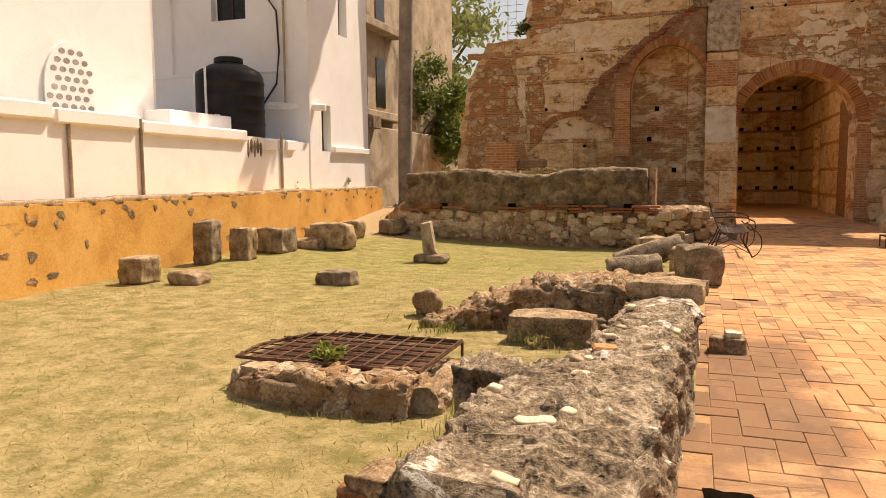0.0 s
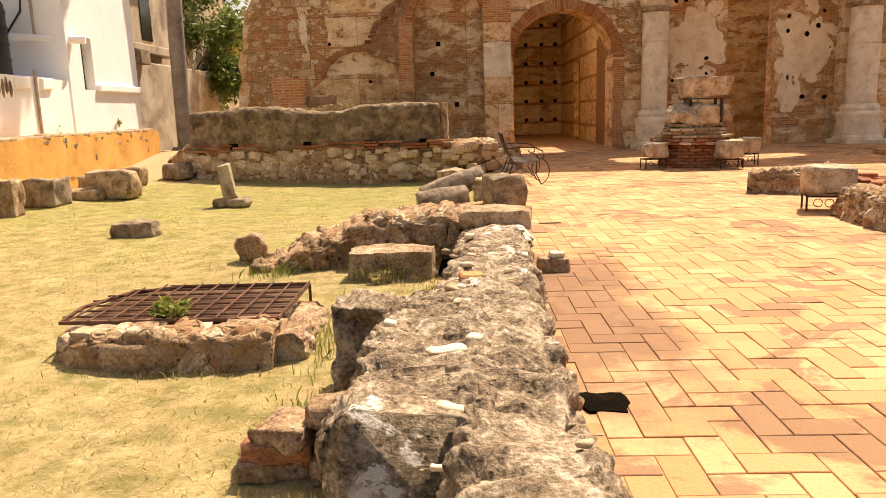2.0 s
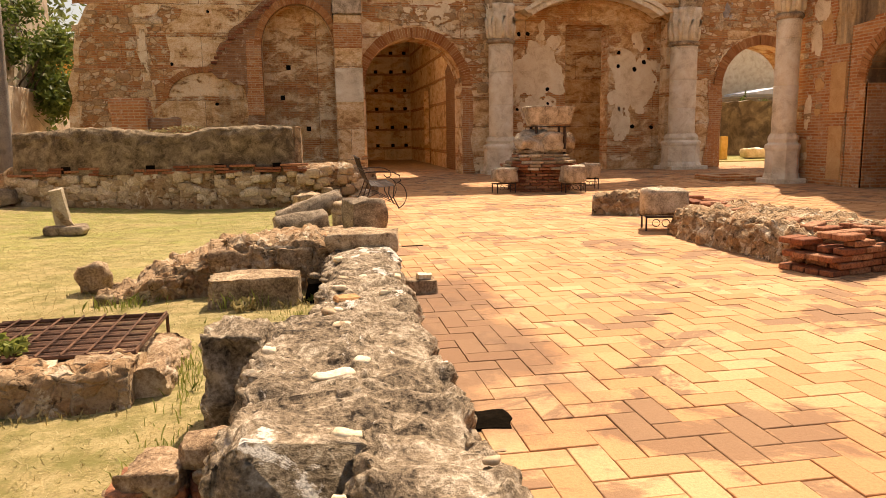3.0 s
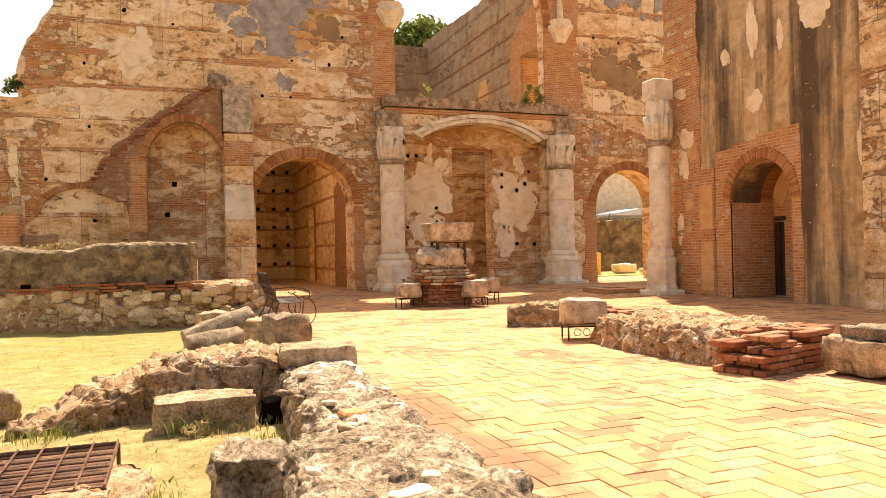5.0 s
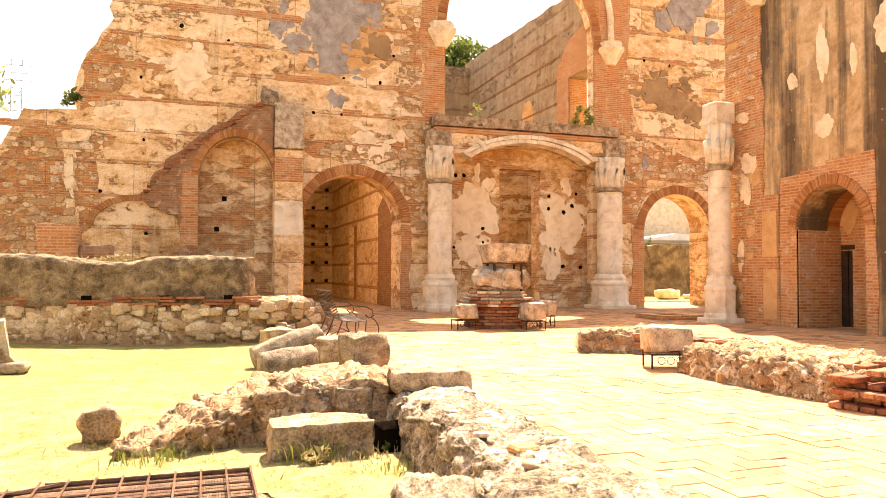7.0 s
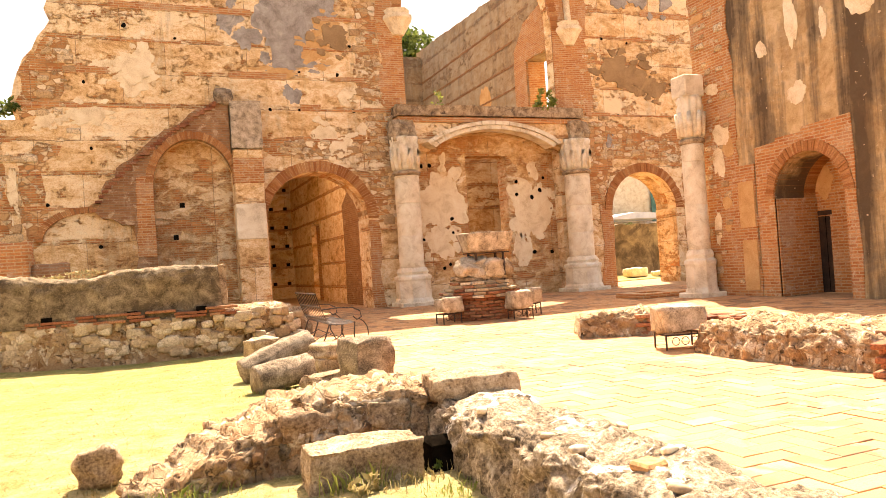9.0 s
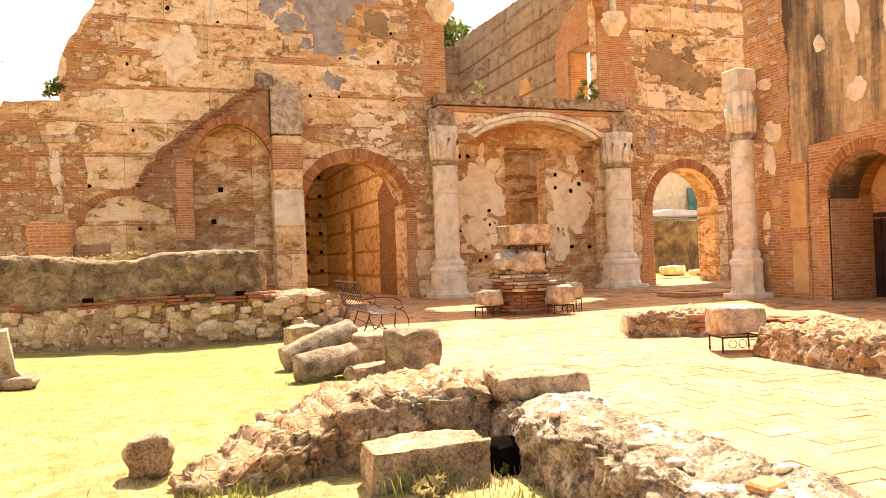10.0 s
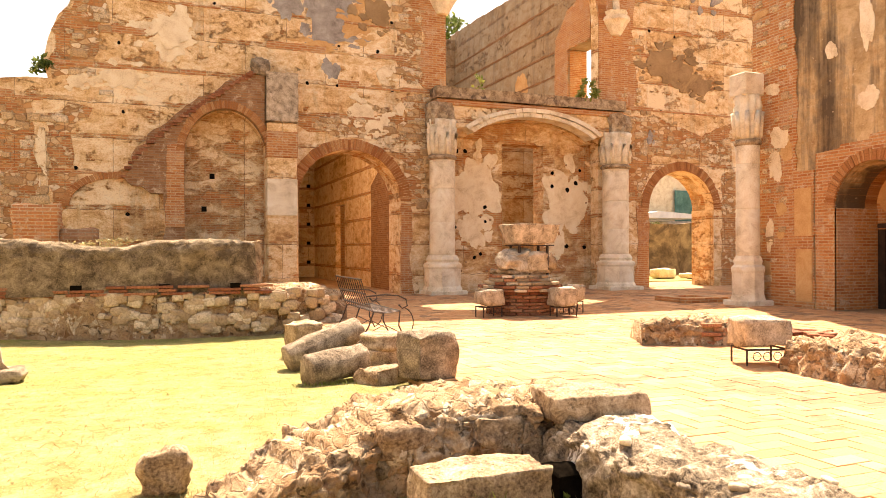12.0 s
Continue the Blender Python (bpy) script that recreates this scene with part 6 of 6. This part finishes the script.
part("cable", tube(bmesh.new(), [(-10.6, 16.66, 7.4), (-10.2, 16.64, 6.2), (-9.75, 16.64, 5.6), (-9.7, 16.64, 4.6), (-9.8, 16.64, 3.8), (-10.2, 16.64, 3.3), (-10.7, 16.6, 3.2)], 0.025, 6), IRON, house)
part("down_pipe", tube(bmesh.new(), [(-9.55, 16.64, 10), (-9.55, 16.64, 3.3)], 0.03, 8), CONCRETE, house)
part("thin_pipe", tube(bmesh.new(), [(-13.0, 16.64, 10), (-13.0, 16.64, 4.2)], 0.03, 8), WHITE, house)
roof_edge = part("roof_terrace", new_box(-15.5, -9.26, 11.0, 16.69, 2.0, 2.35), WHITE, house)
part("parapet", new_box(-10.6, -9.3, 12.0, 14.0, 2.35, 2.75, 0.02), WHITE, house)
lat = part("lattice_window", slab([(9.7, 2.4)] + arc(10.25, 2.9, 0.56, 0.85, 175, 5, 16) + [(10.8, 2.4)], [], -9.95, -9.85, "y"), WHITE, house, "pointed arch window with pierced lattice")
part("arch_wall", new_box(-10.4, -9.9, 2.0, 12.6, 2.0, 10.5, 0.3), WHITE, house)
for j in range(9):
    for i in range(7):
        y, z = 9.6 + i * 0.19 + (0.1 if j % 2 else 0), 2.5 + j * 0.155
        if abs(y - 10.25) < 0.52 * math.sqrt(max(0, 1 - max(0, (z - 2.9) / 0.85) ** 2)) - 0.05:
            # flat grey blob paints the shade of a pierced hole
            part("lattice_hole", blob_patch(y, z, 0.07, 0.05, -9.853, -9.846, 1, "y", 8, 0.0), GREYPATCH, lat)

rear_house = thing("apartment_building", (-11, 24, 0), "grey-white apartment building with balconies and dark windows", "building", here=True)
part("wall", new_box(-14, -9.6, 20.5, 30, -0.2, 11.5), CONCRETE, rear_house)
for z in (3.4, 6.2, 9.0):
    part("balcony", new_box(-9.6, -9.15, 20.6, 23.6, z - 0.15, z + 0.1, 0.02), CONCRETE, rear_house)
    for y in (21.2, 22.6):
        part("window", new_box(-9.62, -9.57, y - 0.35, y + 0.35, z + 0.3, z + 1.9), GLASS, rear_house)
fence_wall = tagged(finish("wall_garden", new_box(-9.5, -9.2, 20.2, 34.0, -0.4, 3.0, 0.03), CONCRETE), "stained buff boundary wall", "wall", kind="structure")
planter = finish("wall_planter", new_box(-9.25, -8.95, 20.3, 21.2, 2.9, 3.3, 0.02), DARKSTONE)
tagged(planter, "dark planter box on the boundary wall", "planter")
ochre_block = thing("ochre_building", (-9.5, 33, 0), "small ochre-painted building behind the tree", "building", here=True)
part("wall", new_box(-12.3, -9.3, 32.5, 36, -0.4, 5.2, 0.03), OCHRE, ochre_block)
part("roof", new_box(-12.45, -9.15, 32.35, 36.1, 5.2, 5.35, 0.02), CONCRETE, ochre_block)

# water tank
tank = thing("water_tank", (-10.3, 15.35, 2.35), "large black plastic water tank on the white roof", "water tank")
prof = [(0.80, 0.0), (0.81, 0.05)]
for k in range(4):
    z = 0.3 + k * 0.32
    prof += [(0.81, z), (0.825, z + 0.03), (0.825, z + 0.06), (0.81, z + 0.09)]
prof += [(0.80, 1.45), (0.74, 1.58), (0.45, 1.74), (0.32, 1.78)]
part("body", lathe(bmesh.new(), prof, 0, 0, 40), BLACK, tank, smooth=True)
part("lid", lathe(bmesh.new(), [(0.32, 1.78), (0.34, 1.8), (0.34, 1.9), (0.28, 1.93)], 0, 0, 24), BLACK, tank)
part("pipe", tube(bmesh.new(), [(0.0, -0.9, 0.0), (0.0, -0.9, 1.6), (-0.3, -0.9, 1.5), (-0.35, -0.9, 0.0)], 0.028, 8), WHITE, tank, "white plastic pipe")
vent = tagged(finish("vent_pipe", tube(bmesh.new(), [(-9.9, 14.3, 2.3), (-9.9, 14.3, 2.85)], 0.06, 8), WHITE), "short white vent pipe on the parapet", "pipe")

# ---- palm trunk and trees ----
palm = thing("palm", (-8.3, 21.5, 0.42), "smooth grey royal palm trunk beside the boundary wall", "palm")
bm = tube(bmesh.new(), [(0.1, 0, -0.2), (0.05, 0, 0.3), (0.0, 0, 1.0), (0.02, 0, 3.0), (0.1, 0, 6.0), (0.22, 0, 10.0), (0.3, 0, 13.0)], [0.38, 0.27, 0.22, 0.22, 0.21, 0.2, 0.18], 20)
part("trunk", bm, BARK, palm, smooth=True)
v, f = leaves(cloud((-7.95, 21.5, 14.6), (2.6, 2.6, 1.3), 1500, 3, 14), 0.35, 3)
raw("crown", v - np.array((-8.3, 21.5, 0.42)), f, LEAF, palm)
for k in range(14):
    a = k * 0.45
    part("root", tube(bmesh.new(), [(0.3 * math.cos(a), 0.3 * math.sin(a), 0.12), (0.5 * math.cos(a), 0.5 * math.sin(a), -0.1)], 0.05, 5), BARK, palm)


def tree(at, trunks, crown, radii, n, size, seed, mat, label, bark=DARKBARK, clumps=45):
    t = thing("tree", at, label, "tree")
    rnd = random.Random(seed)
    tops = []
    for dx, dy, h, r_ in trunks:
        pts = [Vector((0, 0, -0.3)), Vector((dx * 0.35, dy * 0.3, h * 0.4)), Vector((dx, dy, h))]
        part("trunk", tube(bmesh.new(), pts, [r_, r_ * 0.8, r_ * 0.55], 8), bark, t, smooth=True)
        tops.append((pts[-1], r_ * 0.5))
    for p, r_ in tops:
        for k in range(6):
            e = Vector(crown) + Vector((rnd.uniform(-1, 1) * radii[0], rnd.uniform(-1, 1) * radii[1], rnd.uniform(-0.7, 0.9) * radii[2])) * 0.75
            m_ = p.lerp(e, 0.5) + Vector((rnd.uniform(-0.2, 0.2), rnd.uniform(-0.2, 0.2), 0.15))
            part("limb", tube(bmesh.new(), [p, m_, e], [r_, r_ * 0.6, r_ * 0.2], 6), bark, t, smooth=True)
    v, f = leaves(cloud(crown, radii, n, seed, clumps), size, seed)
    raw("crown", v, f, mat, t)
    return t


tree((-9.85, 27.0, 0.2), [(-0.4, 0.0, 1.9, 0.1), (0.5, 0.1, 2.0, 0.09)], (0.0, 0.0, 3.7), (2.0, 1.8, 2.1), 15000, 0.12, 5, LEAF, "small leafy green tree with two thin trunks")
tree((-19.5, 52.0, 0), [(0.5, 0, 6.5, 0.4), (-1.0, 0.5, 6.0, 0.3)], (0.0, 0.0, 11.5), (6.5, 5.0, 4.0), 3600, 0.3, 6, LEAF_PALE, "tall sparse tree with pale spring leaves", clumps=60)
tree((-13.5, 40.0, 0), [(0.3, 0, 3.0, 0.2)], (0.0, 0.0, 5.2), (3.5, 2.5, 2.6), 5000, 0.2, 7, LEAF_PALE, "light green tree behind the garden wall")
tree((19.5, 62.0, 0), [(0.3, 0, 15.0, 0.4)], (0.0, 0.0, 19.3), (3.6, 3.0, 2.6), 5000, 0.28, 8, LEAF, "dark round-headed tree beyond the nave")
tree((-16.0, 30.5, 0), [(0.3, 0, 4.0, 0.2)], (0.0, 0.0, 7.5), (1.6, 1.6, 1.5), 2500, 0.15, 9, LEAF, "bushy tree beside the ruin", clumps=25)


def tuft(at, radii, n, size, seed, label, mat=WEED, name="bush", cat="plant"):
    v, f = leaves(cloud((0, 0, radii[2] * 0.8), radii, n, seed, 12), size, seed)
    ob = raw(name, v, f, mat)
    ob.matrix_world = pose(*at)
    return tagged(ob, label, cat)


tuft((11.0, 23.55, 6.3), (0.4, 0.3, 0.4), 260, 0.1, 3, "green weed growing on the cornice")
tuft((7.1, 23.7, 6.3), (0.2, 0.15, 0.35), 60, 0.09, 4, "small green weed on the cornice")
tuft((-4.9, 24.2, 6.0), (0.5, 0.3, 0.35), 300, 0.1, 5, "green shrub growing on the ruined wall", LEAF)
tuft((-3.2, 17.2, 1.38), (0.7, 0.2, 0.12), 360, 0.035, 6, "dry yellow weeds on the ruined wall", BLADES)
tuft((-1.9, 4.72, 0.17), (0.16, 0.13, 0.07), 160, 0.045, 7, "green weed growing through the grate")
tuft((-0.75, 5.98, 0.0), (0.12, 0.04, 0.07), 60, 0.035, 8, "grass tuft at the foot of a stone block", BLADES)
tuft((-0.25, 6.15, 0.0), (0.08, 0.05, 0.05), 60, 0.025, 9, "green weeds in the wall corner", LEAF)
tuft((-9.0, 18.6, 1.05), (0.3, 0.12, 0.25), 90, 0.06, 10, "thin weed on the ochre wall top")
tuft((-9.0, 16.0, 1.05), (0.25, 0.1, 0.15), 50, 0.05, 11, "thin weed on the ochre wall top")



def grass_tuft(x, y, rx, ry, n, tall, seed, mat, label):
    """Upright bent blades rooted on the lawn."""
    g = np.random.default_rng(seed)
    bx, by = g.normal(0, rx, n), g.normal(0, ry, n)
    hh, a = tall * g.uniform(0.4, 1.1, n), g.uniform(0, 6.28, n)
    ln = g.normal(0, 0.35, (n, 2)) * hh[:, None]
    root = np.stack([bx, by, np.zeros(n)], 1)
    sd = np.stack([np.cos(a), np.sin(a), np.zeros(n)], 1) * 0.0035
    knee = root + np.stack([ln[:, 0] * 0.3, ln[:, 1] * 0.3, hh * 0.65], 1)
    tp = root + np.stack([ln[:, 0], ln[:, 1], hh], 1)
    vv = np.stack([root - sd, root + sd, knee + sd * 0.7, tp, knee - sd * 0.7], 1).reshape(-1, 3)
    ob = raw("grass_tuft", vv, np.arange(5 * n).reshape(-1, 5), mat)
    ob.matrix_world = pose(x, y, lawn_z(x, y) - 0.01)
    return tagged(ob, label, "grass", kind="stuff")


for x, y, rx, ry, n, tall, mat, label in ((-0.78, 6.06, 0.12, 0.03, 60, 0.16, WEED, "long grass at the foot of a stone block"), (-0.45, 6.02, 0.16, 0.06, 110, 0.09, BLADES, "dry grass in front of a stone block"),
                                          (-0.3, 5.75, 0.14, 0.1, 120, 0.07, WEED, "green weeds in the corner of the low wall"), (-0.98, 4.75, 0.06, 0.3, 160, 0.10, WEED, "green grass beside the well head"),
                                          (-1.75, 4.2, 0.45, 0.03, 130, 0.07, BLADES, "dry grass along the well head"), (-0.9, 3.5, 0.1, 0.25, 140, 0.07, WEED, "green grass beside the low wall"),
                                          (-1.75, 6.5, 0.16, 0.06, 110, 0.12, WEED, "weeds on the end of the low wall"), (-2.2, 7.2, 0.12, 0.05, 70, 0.06, BLADES, "dry grass round a boulder"),
                                          (-0.55, 10.55, 0.25, 0.04, 110, 0.08, WEED, "green grass along a fallen drum"), (-0.75, 2.85, 0.14, 0.05, 90, 0.06, BLADES, "dry grass along a brick footing")):
    grass_tuft(x, y, rx, ry, n, tall, int(abs(x * 100) + y * 10), mat, label)

# ---- yard seen through the eastern arch ----
yard_wall = tagged(finish("wall_yard", slab([(12.5, -0.4), (12.5, 2.5)] + ragged([(12.5, 2.5), (34, 2.9)], 0.06, 0.4, 81) + [(34, -0.4)], [], 33.5, 34.1), YARDWALL), "stained old yard wall beyond the arch", "wall", kind="structure")
yard_grass = tagged(finish("yard_grass", new_box(13.2, 33.0, 27.5, 33.5, -0.3, 0.02), LAWN), "sunlit yard grass beyond the arch", "lawn", kind="structure")
post = tagged(finish("bollard", stone_bm(0.3, 0.3, 1.0, 151, 5, 0.05, 0.01), YELLOWSTONE), "short yellow stone post in the yard", "post")
post.location = (17.1, 29.2, 0.0)
stone("stone", (18.7, 29.4, 0.0), (1.1, 0.7, 0.45), 152, LIMESTONE, "pale rounded stone in the yard", soft=0.4)
stone("stone", (13.4, 18.6, 0.0), (0.7, 0.5, 0.5), 153, MIDSTONE, "stone block near the arch", soft=0.2)
stone("stone", (19.8, 28.6, 0.0), (1.4, 0.5, 0.22), 154, LIMESTONE, "low slab in the yard", soft=0.2)
neighbour = thing("neighbour_building", (30, 50, 0), "pale grey building with green netting beyond the yard", "building", here=True)
part("wall", new_box(20.0, 60.0, 52.0, 60.0, -0.4, 10.0), CREAM, neighbour)
part("shade_net", new_box(37.6, 41.2, 51.7, 51.8, 3.4, 6.2), NET, neighbour)
part("sheet_roof", slab([(29.5, 3.75), (31.5, 4.1), (35.5, 3.85), (35.5, 3.6), (29.5, 3.6)], [], 46.0, 49.9), TARP, neighbour)
part("lower_wall", new_box(22.0, 56.0, 50.0, 50.4, -0.4, 3.55), GREYPATCH, neighbour)
tuft((22.5, 36.0, -0.44), (1.2, 0.7, 2.2), 1200, 0.16, 12, "green bush behind the yard wall", LEAF)
tuft((16.2, 29.4, 0.0), (0.3, 0.3, 0.3), 120, 0.1, 13, "bright green weed in the yard")
mast = thing("antenna_mast", (-14.5, 60, 0), "thin metal lattice antenna mast far off", "antenna")
for x in (-0.35, 0.35):
    part("leg", tube(bmesh.new(), [(x, 0, 0), (x, 0, 16.5)], 0.02, 5), IRON, mast)
for k in range(12):
    part("crossbar", tube(bmesh.new(), [(-1.0 if k > 8 else -0.35, 0, 10 + k * 0.55), (1.0 if k > 8 else 0.35, 0, 10 + k * 0.55)], 0.018, 4), IRON, mast)

# ---- grass blades ----
rnd = np.random.default_rng(12)
N = 220000
gy = -1.0 + 21.0 * rnd.random(N) ** 1.6
gx = rnd.uniform(-8.0, 0.5, N)
keep = ~((gx > -0.55) & (gy < 6.5)) & ~((gx > -2.75) & (gx < -0.95) & (gy > 4.05) & (gy < 5.45)) & ~((gy > 16.3) & (gx > -6.9)) & (gx > -7.5 - 0.08 * (gy - 7))
gx, gy = gx[keep], gy[keep]
gz = np.array([lawn_z(a, c) for a, c in zip(gx, gy)]) - 0.005
h = rnd.uniform(0.006, 0.022, len(gx))
an = rnd.uniform(0, 6.28, len(gx))
w = rnd.uniform(0.0022, 0.0045, len(gx)) * (1 + gy / 14)
lean = rnd.normal(0, 0.03, (len(gx), 2))
base = np.stack([gx, gy, gz], 1)
side = np.stack([np.cos(an) * w, np.sin(an) * w, np.zeros(len(gx))], 1)
tip = base + np.stack([lean[:, 0], lean[:, 1], h], 1)
v = np.stack([base - side, base + side, tip], 1).reshape(-1, 3)
grass = raw("grass", v, np.arange(len(v)).reshape(-1, 3), BLADES)
tagged(grass, "short dry grass blades of the lawn", "grass", kind="stuff")

# ---- pavers ----
W = 0.155
near, far_v, far_f = [], [], []
shape = {}
for d, (a, b_) in enumerate(((2 * W, W), (W, 2 * W))):
    bm = new_box(0.0028, a - 0.0028, 0.0028, b_ - 0.0028, -0.02, 0.0)
    top = [e for e in bm.edges if all(abs(v.co.z) < 1e-6 for v in e.verts)]
    bmesh.ops.bevel(bm, geom=top, offset=0.003, segments=1, affect="EDGES")
    me = bpy.data.meshes.new("paver")
    bm.to_mesh(me)
    bm.free()
    me.materials.append(PAVER)
    shape[d] = me
pr = random.Random(77)
for r_ in range(-8, 172):
    for c in range(-8, 92):
        k = (c - r_) % 4
        if k == 0:
            d = 0
        elif k == 3:
            d = 1
        else:
            continue
        x, y = 0.5 + c * W, 0.6 + r_ * W
        if x < 0.25 + 0.012 * y or (y > 15.85 and x > 17.5) or (11.45 < x < 12.8 and 6 < y < 15.85) or (24.0 - 2 * W < y < 25.2 and not (1.4 < x < 4.6 or 13.8 < x < 16.7)):
            continue
        dz = pr.uniform(-0.003, 0.003)
        if x < 2.75 and 2.4 < y < 8.0:
            ob = new("paver", shape[d])
            ob.parent = pavement
            ob.matrix_world = pose(x, y, dz, pr.uniform(-0.4, 0.4), pr.uniform(-0.4, 0.4), pr.uniform(-0.4, 0.4))
        else:
            a, b_ = (2 * W, W) if d == 0 else (W, 2 * W)
            g = 0.0028
            n0 = len(far_v)
            far_v += [(x + g, y + g, dz), (x + a - g, y + g, dz), (x + a - g, y + b_ - g, dz), (x + g, y + b_ - g, dz),
                      (x + g, y + g, -0.02), (x + a - g, y + g, -0.02), (x + a - g, y + b_ - g, -0.02), (x + g, y + b_ - g, -0.02)]
            far_f += [(n0, n0 + 1, n0 + 2, n0 + 3)] + [(n0 + i, n0 + 4 + i, n0 + 4 + (i + 1) % 4, n0 + (i + 1) % 4) for i in range(4)]
rest = raw("paver_field", far_v, far_f, PAVER_FAR, pavement)
tagged(rest, kind="stuff")
